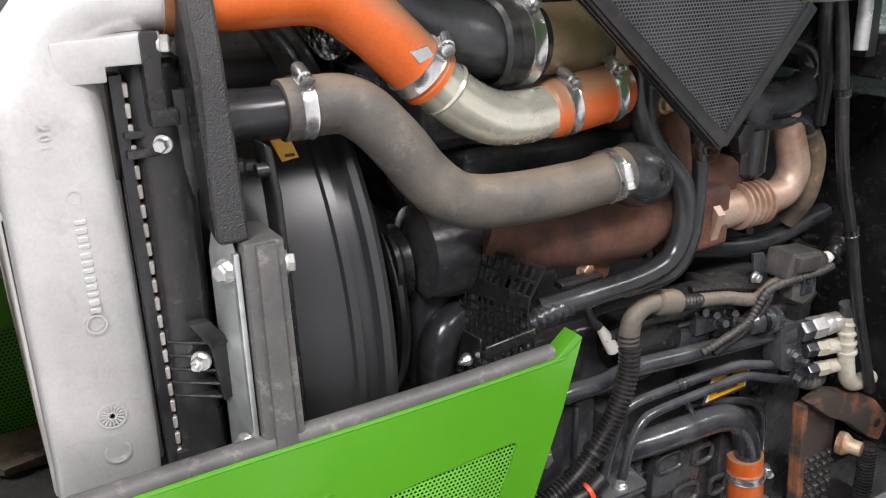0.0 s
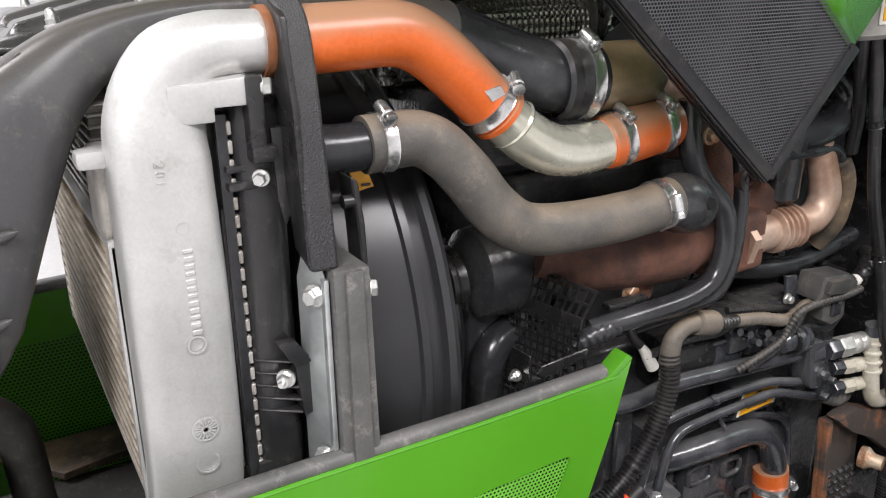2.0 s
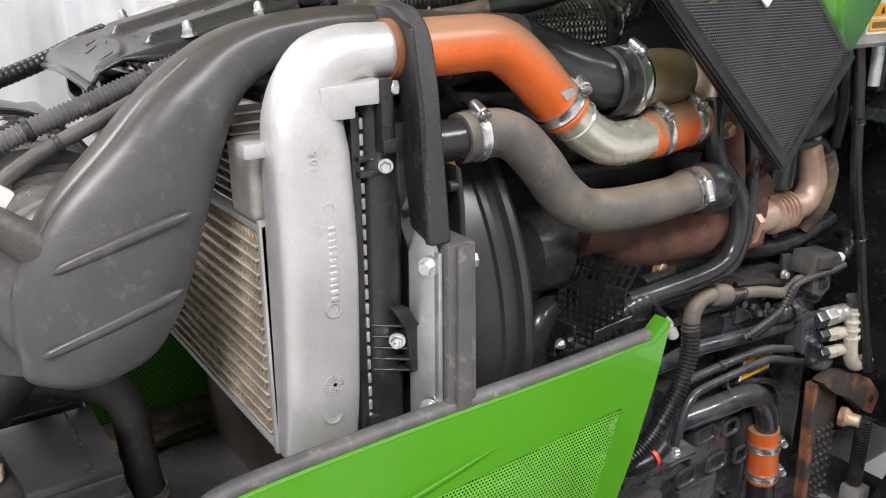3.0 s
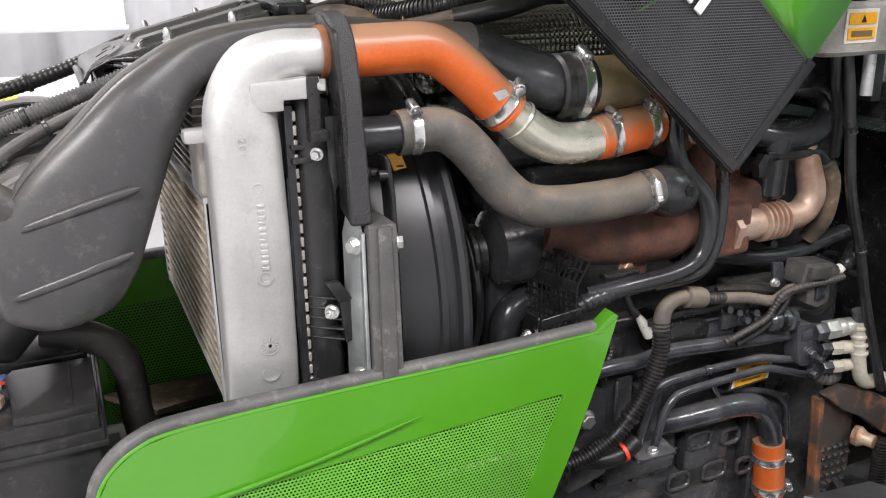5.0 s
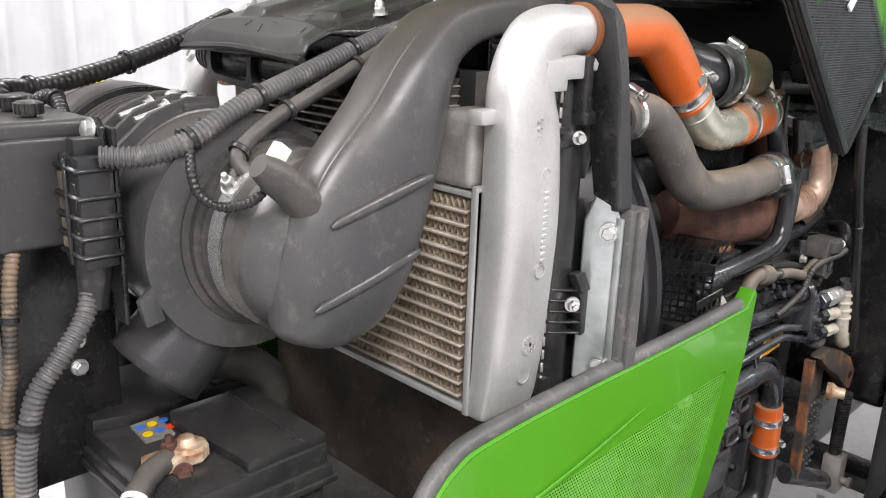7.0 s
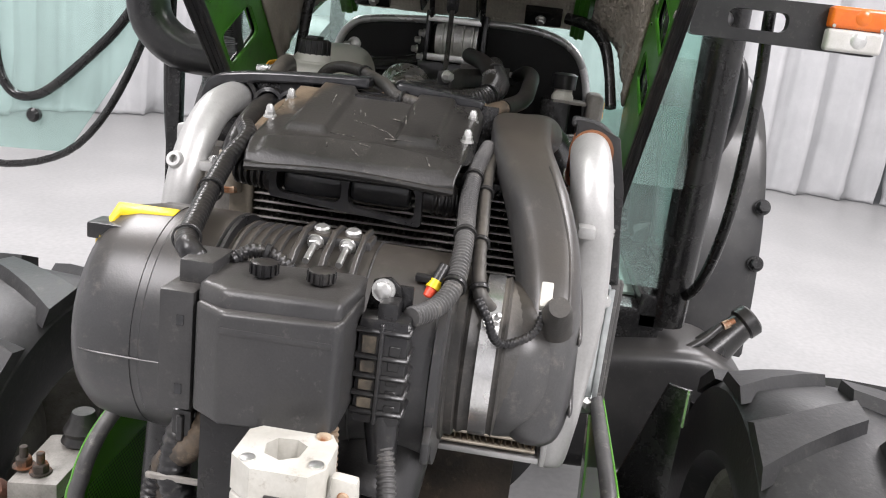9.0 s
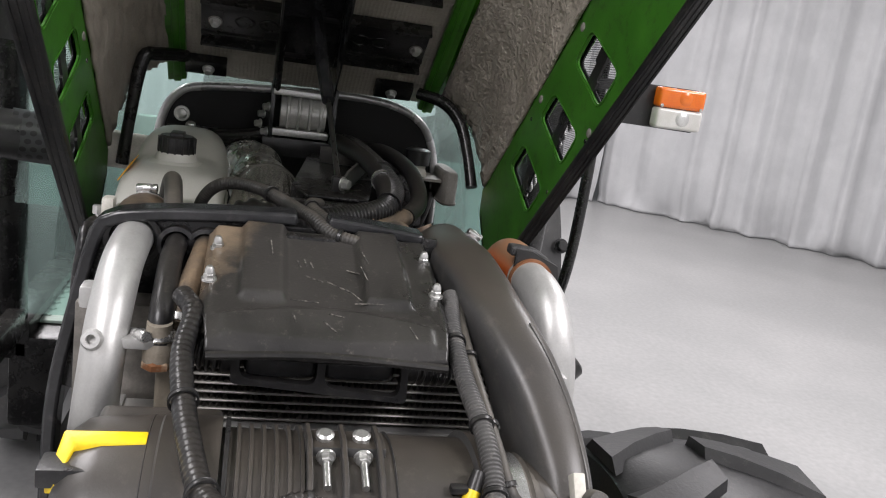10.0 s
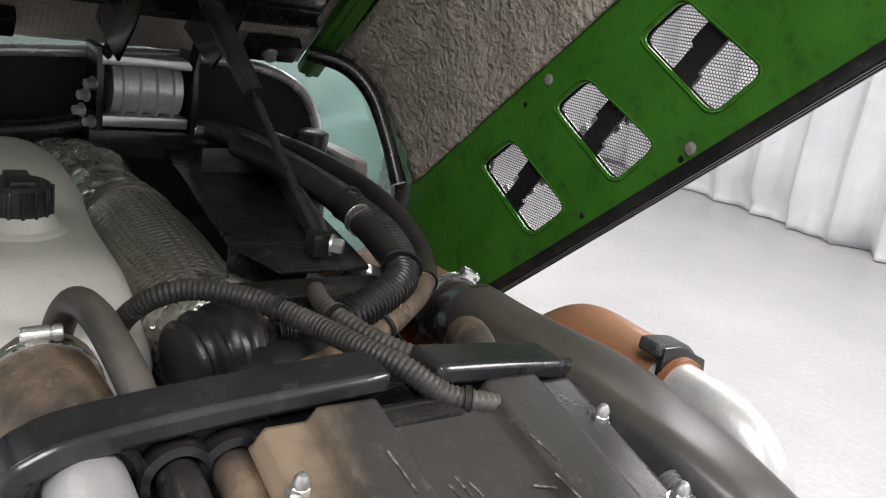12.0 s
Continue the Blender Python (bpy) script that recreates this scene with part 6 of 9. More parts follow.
    for e in (-1, 1):
        part("channel_side", prism(bmesh.new(), [hp(0.05, 0.055 * e, 0.44), hp(0.6, 0.055 * e, 0.44), hp(0.6, 0.055 * e, 0.36), hp(0.2, 0.055 * e, 0.322), hp(0.12, 0.055 * e, 0.33)], (0, 0.004 * e, 0), 0.001), SATIN, t)
    # raised maker's letters on the outer grille, as plain bars
    for i in range(7):
        s = 0.184 + i * 0.046
        for a, b in ((0.0, 0.012), (0.02, 0.032)):
            part("badge_bar", prism(bmesh.new(), [hp(s + a, -0.394, 0.092), hp(s + b, -0.394, 0.092), hp(s + b, -0.394, 0.126), hp(s + a, -0.394, 0.126)], (0, -0.004, 0), 0.001, 1), WHITEBD, t)
    # rear warning label
    part("warning_label", prism(bmesh.new(), [hp(0.0, -0.3935, 0.27), hp(0.05, -0.3935, 0.27), hp(0.05, -0.3935, 0.32), hp(0.0, -0.3935, 0.32)], (0, -0.001, 0), 0), STICK, t)


def side_panel(side, yo, label):
    t = thing("side_panel", label, "side panel", (0.15, yo * side, 0.62))
    top = [(0.492, 1.038), (0.47, 1.024), (0.3, 1.021), (0.1, 1.021), (-0.06, 1.017), (-0.105, 1.008), (-0.135, 0.988), (-0.152, 0.958), (-0.16, 0.9), (-0.165, 0.62)]
    low = [(0.29, 0.62), (0.36, 0.74), (0.42, 0.875), (0.462, 0.968)]
    outer = top + low
    hole = rounded([(0.408, 0.955), (0.34, 0.8), (0.28, 0.68), (-0.12, 0.68), (-0.115, 0.925)], 0.012)

    def lay(x, z):
        return V(x, side * (yo + 0.03 * (1 - ((z - 0.8) / 0.24) ** 2) * 0.6 - 0.012), z)

    bm = plate_holes(bmesh.new(), outer, [hole], lay, (0, -0.004 * side, 0))
    part("sheet", bm, GREEN, t, "glossy bright green sheet")
    bm = bmesh.new()
    bm.faces.new([bm.verts.new(lay(x, z) - V(0, 0.003 * side, 0)) for x, z in hole])
    part("perforated_insert", bm, GREENMESH if side < 0 else GREENDOT, t, "green perforated insert")
    part("edge_bead", tube(bmesh.new(), [lay(x, z) - V(0, 0.002 * side, 0) for x, z in top[1:]], 0.0026, 8, 5), GREEN, t)
    part("pressed_crease", loft(bmesh.new(), [(x, side * (yo + 0.0035), z, 0, 0, 1, 0, 1, 0, a, a * 0.6, 2) for x, z, a in ((0.205, 0.9735, 0.0005), (0.18, 0.9685, 0.0018), (0.12, 0.9565, 0.003), (0.05, 0.9445, 0.003), (-0.05, 0.932, 0.003), (-0.13, 0.93, 0.0008))], 10, 4), GREEN, t)
    part("inner_shelf", rbox(bmesh.new(), (-0.14, min(side * (yo - 0.03), side * (yo - 0.004)), 0.66), (0.27, max(side * (yo - 0.03), side * (yo - 0.004)), 0.668), 0.002), GREEN, t)
    part("tip", prism(bmesh.new(), [lay(0.462, 1.018), lay(0.495, 1.04), lay(0.488, 1.046), lay(0.455, 1.024)], (0, -0.022 * side, 0), 0.002), GREEN, t)
    seal = [lay(x, z) - V(0, 0.0135 * side, -0.003) for x, z in [(0.462, 1.024)] + top[2:]]
    part("rubber_seal", tube(bmesh.new(), [tuple(p) for p in seal], 0.0098, 16, 6), SEALRUB, t, "round grey rubber seal on the top edge")


hood()
side_panel(-1, 0.371, "green side panel with perforated insert and grey seal")
side_panel(1, 0.288, "green side panel with perforated insert, seen from inside")


# ---- rear wall, hinge, strut, tank ----
def rear_wall():
    t = thing("rear_bulkhead", "black bulkhead with a grey arched edge", "bulkhead", (0.97, 0, 0.5))
    arch = [(0.95, 0.29, 1.29), (0.95, 0.286, 1.36), (0.95, 0.272, 1.46), (0.95, 0.245, 1.508), (0.95, 0.2, 1.528), (0.95, 0.05, 1.541), (0.95, -0.12, 1.546), (0.95, -0.212, 1.536), (0.95, -0.272, 1.505), (0.95, -0.304, 1.445), (0.95, -0.316, 1.36), (0.95, -0.318, 1.29)]
    part("arch_edge", tube(bmesh.new(), arch, 0.0088, 14, 6), material("grey_arch_paint", (0.5, 0.5, 0.5), (0.62, 0.62, 0.62), 0.28, metal=0.5, big=8), t, "grey metallic arched edge")
    outline = [V(0.962, p[1], p[2]) for p in spline([q for q in arch], 3)]
    part("plate", prism(bmesh.new(), [V(0.962, 0.29, 1.28)] + outline + [V(0.962, -0.318, 1.28)], (0.02, 0, 0), 0), DEEP, t)
    end = part("arch_end", loft(bmesh.new(), [(0.9, -0.327, z, 1, 0, 0, 0, 1, 0, a, b, 4.0) for z, a, b in ((1.352, 0.07, 0.016), (1.358, 0.078, 0.021), (1.362, 0.076, 0.018), (1.4, 0.074, 0.018), (1.418, 0.072, 0.017), (1.424, 0.066, 0.012))], 22, 4), GREYPL, t, "pale grey end of the arched edge")
    for z0, z1 in ((1.374, 1.39), (1.394, 1.41)):
        part("warning_label", rbox(bmesh.new(), (0.862, -0.3475, z0), (0.915, -0.3455, z1), 0.0006, 1), STICK, end, "orange warning label with pale border")
    part("label_border", rbox(bmesh.new(), (0.857, -0.346, 1.369), (0.92, -0.3445, 1.415), 0.0006, 1), WHITEPL, end)
    part("label_sign", prism(bmesh.new(), [V(0.884, -0.348, 1.397), V(0.894, -0.348, 1.397), V(0.889, -0.348, 1.407)], (0, -0.0004, 0), 0), PLASTIC, end)
    part("lower_bar", rbox(bmesh.new(), (0.868, -0.348, 1.378), (0.908, -0.3475, 1.386), 0), BROWN, end)
    for c in ((0.958, 0.235, 1.467), (0.958, -0.135, 1.44), (0.958, -0.02, 1.46)):
        part("bolt", hexbolt(bmesh.new(), c, (-1, 0, 0), 0.012 if c[1] > 0.2 else 0.005, 0.008), BOLTM, t)
    part("bracket", rbox(bmesh.new(), (0.93, 0.15, 1.41), (0.96, 0.26, 1.445), 0.004), SATIN, t)
    part("cross_bar", tube(bmesh.new(), [(0.92, 0.26, 1.42), (0.9, 0.12, 1.44), (0.89, 0.04, 1.46)], 0.016, 12), SATIN, t)
    o = (0.9, 0, 1.503)
    prof = [(-0.05, 0.012), (-0.05, 0.034)]
    for i in range(4):
        y = -0.043 + i * 0.022
        prof += [(y, 0.034), (y + 0.002, 0.0405), (y + 0.006, 0.0405), (y + 0.008, 0.034)]
    prof += [(0.042, 0.034), (0.042, 0.012)]
    h = part("hinge", lathe(bmesh.new(), prof, (0.9, -0.005, 1.503), (0, 1, 0), 36), HINGEM, bpy.data.objects["hood"], "ribbed silver hinge barrel")
    part("base", rbox(bmesh.new(), (0.862, -0.062, 1.455), (0.905, 0.055, 1.47), 0.003), BOLTM, h)
    part("base", rbox(bmesh.new(), (0.855, -0.062, 1.537), (0.9, 0.055, 1.55), 0.003), BOLTM, h)
    for z, y in ((1.46, 0.062), (1.475, 0.075), (1.495, 0.07), (1.51, 0.062), (1.455, -0.075)):
        part("bolt", hexbolt(bmesh.new(), (0.868, y, z), (-0.4, 1 if y > 0 else -1, 0), 0.007, 0.01), BOLTM, h)
    part("side_plate", rbox(bmesh.new(), (0.86, 0.05, 1.43), (0.93, 0.06, 1.56), 0.003), GLOSS, h)
    part("side_plate", rbox(bmesh.new(), (0.86, -0.075, 1.43), (0.93, -0.065, 1.56), 0.003), GLOSS, h)
    part("lower_box", rbox(bmesh.new(), (0.85, -0.09, 1.415), (0.955, 0.07, 1.452), 0.004), GLOSS, h)
    for y in (0.048, -0.062):
        part("lever", tube(bmesh.new(), [(0.87, y, 1.53), (0.84, y, 1.58), (0.79, y, 1.66)], 0.006, 8), SATIN, h)
    s = thing("gas_strut", "black gas strut holding up a hood", "gas strut", (0.397, -0.045, 1.44))
    part("rod", tube(bmesh.new(), [(0.397, -0.045, 1.45), (0.565, -0.027, 1.572)], 0.0045, 10), SATIN, s)
    part("cylinder", tube(bmesh.new(), [(0.56, -0.0275, 1.568), (0.5605, -0.0275, 1.5685), (0.74, -0.005, 1.697)], [0.008, 0.0115, 0.0125], 16, 4), GLOSS, s)
    part("socket", rbox(bmesh.new(), (0.383, -0.055, 1.435), (0.405, -0.035, 1.458), 0.004), SATIN, s)
    part("bolt", hexbolt(bmesh.new(), (0.378, -0.05, 1.45), (-0.6, -0.75, 0), 0.008, 0.01), BOLTM, s)
    b = thing("strut_bracket", "black folded sheet bracket across the engine", "bracket", (0.5, -0.02, 1.3))
    part("plate", prism(bmesh.new(), [V(0.452, 0.021, 1.43), V(0.37, 0.0, 1.43), V(0.37, -0.09, 1.43), V(0.42, -0.1, 1.43), V(0.75, -0.15, 1.43), V(0.86, -0.12, 1.43), V(0.86, -0.03, 1.43), V(0.753, -0.015, 1.43)], (0, 0, -0.005), 0.002), SATIN, b)
    part("front_lip", prism(bmesh.new(), [V(0.447, 0.022, 1.431), V(0.44, -0.06, 1.431), V(0.44, -0.06, 1.34), V(0.447, 0.022, 1.34)], (0.005, 0, 0), 0.001), SATIN, b)
    part("upright", prism(bmesh.new(), [V(0.4, -0.052, 1.428), V(0.4, -0.052, 1.456), V(0.43, -0.06, 1.462), V(0.734, -0.134, 1.462), V(0.734, -0.134, 1.428)], (0, -0.005, 0), 0.001), GUARDM, b)
    part("rear_lip", prism(bmesh.new(), [V(0.728, -0.132, 1.43), V(0.728, -0.132, 1.461), V(0.722, -0.039, 1.461), V(0.722, -0.039, 1.43)], (0.004, 0, 0), 0.001), GUARDM, b)
    part("lower_bar", rbox(bmesh.new(), (0.318, -0.092, 1.385), (0.362, 0.058, 1.426), 0.006), SATIN, b)
    for y in (0.03, -0.085):
        part("bolt", hexbolt(bmesh.new(), (0.318, y, 1.41), (-1, 0, 0.1), 0.01, 0.006), BRASS, b)


def expansion_tank():
    t = thing("expansion_tank", "milky plastic coolant tank with black screw cap", "coolant tank", (0.5, 0.2, 1.28))
    X, Y, Z = (1, 0, 0), (0, 1, 0), (0, 0, 1)
    secs = [
        (0.318, 0.197, 1.335, *Y, *Z, 0.06, 0.04, 4.0),
        (0.325, 0.197, 1.345, *Y, *Z, 0.073, 0.052, 5.0),
        (0.36, 0.197, 1.352, *Y, *Z, 0.075, 0.058, 5.0),
        (0.4, 0.198, 1.36, *Y, *Z, 0.075, 0.072, 5.0),
        (0.44, 0.198, 1.362, *Y, *Z, 0.075, 0.077, 4.6),
        (0.52, 0.198, 1.363, *Y, *Z, 0.075, 0.078, 4.6),
        (0.55, 0.198, 1.366, *Y, *Z, 0.075, 0.084, 4.2),
        (0.6, 0.198, 1.372, *Y, *Z, 0.075, 0.097, 3.8),
        (0.69, 0.2, 1.375, *Y, *Z, 0.073, 0.098, 3.4),
        (0.74, 0.2, 1.372, *Y, *Z, 0.064, 0.09, 3.0),
        (0.755, 0.2, 1.37, *Y, *Z, 0.044, 0.07, 2.6),
    ]
    part("vessel", loft(bmesh.new(), secs, 32, 5), POLY, t, "", 70)
    part("neck", lathe(bmesh.new(), [(0, 0.042), (0.004, 0.039), (0.006, 0.033), (0.018, 0.028)], (0.485, 0.2, 1.437), (0, 0, 1), 32), POLY, t)
    cap = part("cap", lathe(bmesh.new(), [(0, 0.0265), (0.003, 0.0278), (0.028, 0.0268), (0.031, 0.024)], (0.485, 0.2, 1.45), (0, 0, 1), 32), RUBBER, t, "black ribbed screw cap")
    part("cap_top", prism(bmesh.new(), [V(0.463, 0.19, 1.48), V(0.463, 0.21, 1.48), V(0.507, 0.21, 1.48), V(0.507, 0.19, 1.48)], (0, 0, 0.006), 0.002), RUBBER, cap)
    for k in range(16):
        a = k * math.pi / 8
        part("grip_rib", rbox(bmesh.new(), (-0.0012, -0.0016, 0), (0.0012, 0.0016, 0.025), 0.0008, 1, Matrix.Translation((0.485 + 0.0276 * math.cos(a), 0.2 + 0.0276 * math.sin(a), 1.4535)) @ Matrix.Rotation(a, 4, "Z")), RUBBER, cap)
    part("seam", tube(bmesh.new(), [(0.32, 0.125, 1.36), (0.42, 0.1215, 1.372), (0.6, 0.122, 1.372), (0.72, 0.13, 1.36)], 0.002, 6), POLY, t)
    lab = part("warning_label", prism(bmesh.new(), [V(0.415, 0.2745, 1.4145), V(0.51, 0.2745, 1.4165), V(0.51, 0.259, 1.4405), V(0.415, 0.259, 1.4385)], (0, -0.0012, -0.0012), 0), STICK, t, "orange warning label")
    part("label_sign", prism(bmesh.new(), [V(0.482, 0.2694, 1.4255), V(0.496, 0.2694, 1.4258), V(0.489, 0.2637, 1.4345)], (0, -0.0006, -0.0006), 0), PLASTIC, lab)
    part("bolt", hexbolt(bmesh.new(), (0.735, 0.2, 1.462), (-0.3, 0, 1), 0.009, 0.012), BOLTM, t)
    part("support", rbox(bmesh.new(), (0.4, 0.13, 1.05), (0.7, 0.26, 1.285), 0.006), SATIN, t)
    part("clip", rbox(bmesh.new(), (0.3, 0.26, 1.36), (0.325, 0.276, 1.41), 0.004), WHITEPL, t)


def tank_fittings():
    t = thing("cable_bundle", "thick taped black cables hanging beside a coolant tank", "cables", (0.25, 0.285, 1.1))
    for k, (x, y) in enumerate(((0.262, 0.29), (0.252, 0.278), (0.276, 0.281))):
        part("cable", tube(bmesh.new(), [(x + 0.05, y - 0.005, 1.375), (x + 0.02, y, 1.37), (x, y, 1.35), (x - 0.005, y + 0.004, 1.3), (x, y + 0.006, 1.2), (x + 0.02, y - 0.01, 1.05)], 0.0075, 12, 8, rib=0.06, pitch=0.01), RUBBER, t)
    part("cable_tie", band(bmesh.new(), (0.262, 0.283, 1.31), (0, 0, 1), 0.017, 0.006), PLASTIC, t)
    t = thing("pipe_fitting", "silver threaded pipe fitting beside a coolant tank", "fitting", (0.36, 0.29, 1.34))
    for z, r in ((1.335, 0.009), (1.353, 0.0115), (1.372, 0.0105)):
        part("nut", lathe(bmesh.new(), [(0, r * 0.9), (0.002, r), (0.012, r), (0.014, r * 0.8)], (0.364, 0.287, z), (0.2, 0, 1), 6), BOLTM, t)
    part("stem", lathe(bmesh.new(), [(-0.03, 0.007), (0.06, 0.007)], (0.36, 0.287, 1.32), (0.2, 0, 1), 14), BOLTM, t)
    t = thing("overflow_hose", "dusty grey hose with a metal elbow at a tank", "hose", (0.3, 0.25, 1.2))
    part("hose", tube(bmesh.new(), [(0.325, 0.243, 1.375), (0.31, 0.247, 1.368), (0.295, 0.25, 1.35), (0.285, 0.25, 1.3), (0.28, 0.245, 1.15)], 0.0095, 14, 6), HOSE, t)
    part("elbow", lathe(bmesh.new(), [(-0.012, 0.008), (-0.01, 0.0105), (0.01, 0.0105), (0.012, 0.0075), (0.02, 0.0075)], (0.322, 0.243, 1.384), (-0.2, 0.6, 0.5), 12), BOLTM, t)


def right_hoses():
    t = thing("charge_air_hose", "brown dusty rubber charge air hose with clamp", "hose", (0.22, 0.213, 1.36))
    part("hose", tube(bmesh.new(), [(0.15, 0.213, 1.397), (0.2, 0.213, 1.397), (0.27, 0.213, 1.392), (0.32, 0.2, 1.375), (0.36, 0.17, 1.34), (0.4, 0.12, 1.28)], [0.03, 0.036, 0.037, 0.034, 0.032, 0.03], 24, 6), HOSEBR, t)
    part("hose_clamp", band(bmesh.new(), (0.262, 0.213, 1.392), (1, -0.1, -0.1), 0.0372, 0.013, screw=(-0.2, 0.1, 1)), CLAMP, t)
    t = thing("coolant_hose", "black overflow hose bent over the frame", "hose", (0.2, 0.15, 1.37))
    part("hose", tube(bmesh.new(), [(0.15, 0.17, 1.395), (0.172, 0.173, 1.424), (0.22, 0.178, 1.441), (0.265, 0.183, 1.448), (0.302, 0.189, 1.441), (0.325, 0.195, 1.41), (0.33, 0.198, 1.36)], 0.0115, 16, 6), CONDUIT, t)
    part("hose_clamp", band(bmesh.new(), (0.327, 0.196, 1.395), (0.1, 0, -1), 0.0118, 0.009), CLAMP, t)
    t = thing("coolant_hose", "short black hose through a grommet", "hose", (0.1, 0.163, 1.33))
    part("hose", tube(bmesh.new(), [(0.16, 0.163, 1.4), (0.12, 0.163, 1.398), (0.08, 0.164, 1.39), (0.03, 0.163, 1.372), (0.0, 0.163, 1.35), (-0.008, 0.163, 1.325)], 0.013, 16, 6), RUBBER, t)
    part("hose_clamp", band(bmesh.new(), (-0.006, 0.163, 1.335), (-0.2, 0, -1), 0.0133, 0.011, screw=(-0.5, 0.8, 0)), CLAMP, t)
    part("nipple", lathe(bmesh.new(), [(0, 0.012), (0.02, 0.012), (0.024, 0.016), (0.03, 0.016)], (-0.008, 0.163, 1.33), (0, 0, -1), 6), BRASS, t)
    t = thing("coolant_hose", "dust-coated hose through a grommet", "hose", (0.1, 0.13, 1.33))
    part("hose", tube(bmesh.new(), [(0.16, 0.13, 1.4), (0.125, 0.13, 1.398), (0.09, 0.132, 1.392), (0.04, 0.14, 1.37), (0.01, 0.148, 1.34)], 0.0135, 16, 6), HOSEBR, t)
    part("hose_clamp", band(bmesh.new(), (0.014, 0.147, 1.345), (-0.6, 0.1, -0.7), 0.0138, 0.009), CLAMP, t)


def engine_top():
    t = thing("exhaust_silencer", "exhaust silencer in a woven metal heat sleeve", "exhaust", (0.56, 0.055, 1.2))
    part("sleeve", tube(bmesh.new(), [(0.4, 0.055, 1.346), (0.42, 0.055, 1.347), (0.5, 0.055, 1.35), (0.6, 0.053, 1.354), (0.7, 0.052, 1.356), (0.72, 0.052, 1.356)], [0.05, 0.06, 0.065, 0.065, 0.061, 0.05], 36, 6), WIRECL, t)
    part("foil_wrap", tube(bmesh.new(), [(0.385, 0.04, 1.35), (0.4, 0.043, 1.352), (0.43, 0.046, 1.352)], [0.05, 0.06, 0.057], 28, 5, wobble=0.1), FOIL, t, "crumpled silver foil wrap")
    part("foil_cone", tube(bmesh.new(), [(0.725, 0.068, 1.372), (0.765, 0.075, 1.384), (0.83, 0.09, 1.395), (0.9, 0.11, 1.39)], [0.05, 0.054, 0.05, 0.04], 30, 7, wobble=0.2), FOIL, t, "crumpled silver foil cone")
    part("band", band(bmesh.new(), (0.735, 0.064, 1.368), (1, 0.25, 0.1), 0.054, 0.03, 0.003), FOIL, t, "smooth foil band")
    part("band", band(bmesh.new(), (0.708, 0.053, 1.357), (1, 0.1, 0.03), 0.0585, 0.014, 0.003), GREYPL, t)
    part("stand", rbox(bmesh.new(), (0.48, 0.02, 1.1), (0.6, 0.08, 1.33), 0.006), SATIN, t)
    part("foil_wrap", tube(bmesh.new(), [(0.37, -0.085, 1.36), (0.393, -0.098, 1.392), (0.405, -0.104, 1.415)], [0.026, 0.03, 0.02], 22, 6, wobble=0.3), FOIL, t, "crumpled silver foil wrap")
    # ribbed conduit and cables over the engine
    conduit("wiring_conduit", "dusty grey ribbed conduit crossing the seal frame", [(0.34, 0.155, 1.38), (0.325, 0.148, 1.415), (0.305, 0.13, 1.44), (0.29, 0.105, 1.45), (0.265, 0.072, 1.45), (0.225, 0.042, 1.445), (0.18, 0.024, 1.444), (0.147, 0.006, 1.441), (0.122, -0.014, 1.43), (0.108, -0.04, 1.426), (0.104, -0.072, 1.42), (0.108, -0.11, 1.41)], 0.0084, CONDUIT, 0.1, 0.0042, (0.42, 0.78))
    conduit("wiring_conduit", "thick black ribbed conduit beside the engine", [(0.93, -0.1, 1.45), (0.78, -0.105, 1.462), (0.62, -0.11, 1.465), (0.5, -0.122, 1.458), (0.42, -0.135, 1.442), (0.35, -0.115, 1.425), (0.31, -0.06, 1.415), (0.29, -0.01, 1.408), (0.3, 0.03, 1.4)], 0.0165, RUBBER, 0.12, 0.006, (0.4, 0.62))
    t = thing("fuel_hose", "black hose with dusty brown front looping over the engine", "hose", (0.5, -0.19, 1.4))
    part("hose", tube(bmesh.new(), [(0.94, -0.15, 1.44), (0.8, -0.17, 1.455), (0.63, -0.185, 1.455), (0.5, -0.185, 1.445), (0.42, -0.178, 1.425), (0.36, -0.15, 1.412)], 0.014, 16, 6), RUBBER, t)
    part("hose_end", tube(bmesh.new(), [(0.37, -0.156, 1.414), (0.34, -0.125, 1.405), (0.3, -0.067, 1.395), (0.265, -0.01, 1.39), (0.24, 0.05, 1.385), (0.22, 0.1, 1.37)], 0.0135, 16, 6), HOSEBR, t, "hose end coated in brown dust")
    part("cable_tie", band(bmesh.new(), (0.3, -0.067, 1.395), (-0.5, 0.75, -0.05), 0.0145, 0.005), PLASTIC, t)
    conduit("wiring_loom", "black taped loom joining a conduit", [(0.33, -0.015, 1.425), (0.29, 0.0, 1.432), (0.255, 0.0, 1.432), (0.215, -0.02, 1.425), (0.18, -0.05, 1.42)], 0.008, CONDUIT, 0.1, 0.005, (0.5,))
    t = thing("turbo_inlet_boot", "black corrugated rubber boot", "hose", (0.33, 0.06, 1.3))
    part("boot", tube(bmesh.new(), [(0.3, 0.11, 1.38), (0.31, 0.07, 1.385), (0.32, 0.03, 1.37)], [0.035, 0.04, 0.03], 20, 8, rib=0.1, pitch=0.014), RUBBER, t)
    part("cover", loft(bmesh.new(), [(0.29, y, 1.36, 1, 0, 0, 0, 0, 1, a, a, 2.3) for y, a in ((0.09, 0.02), (0.06, 0.042), (0.0, 0.045), (-0.03, 0.02))], 18, 4), GLOSS, t)
    part("stay", rbox(bmesh.new(), (0.27, -0.02, 1.15), (0.32, 0.08, 1.33), 0.005), SATIN, t)
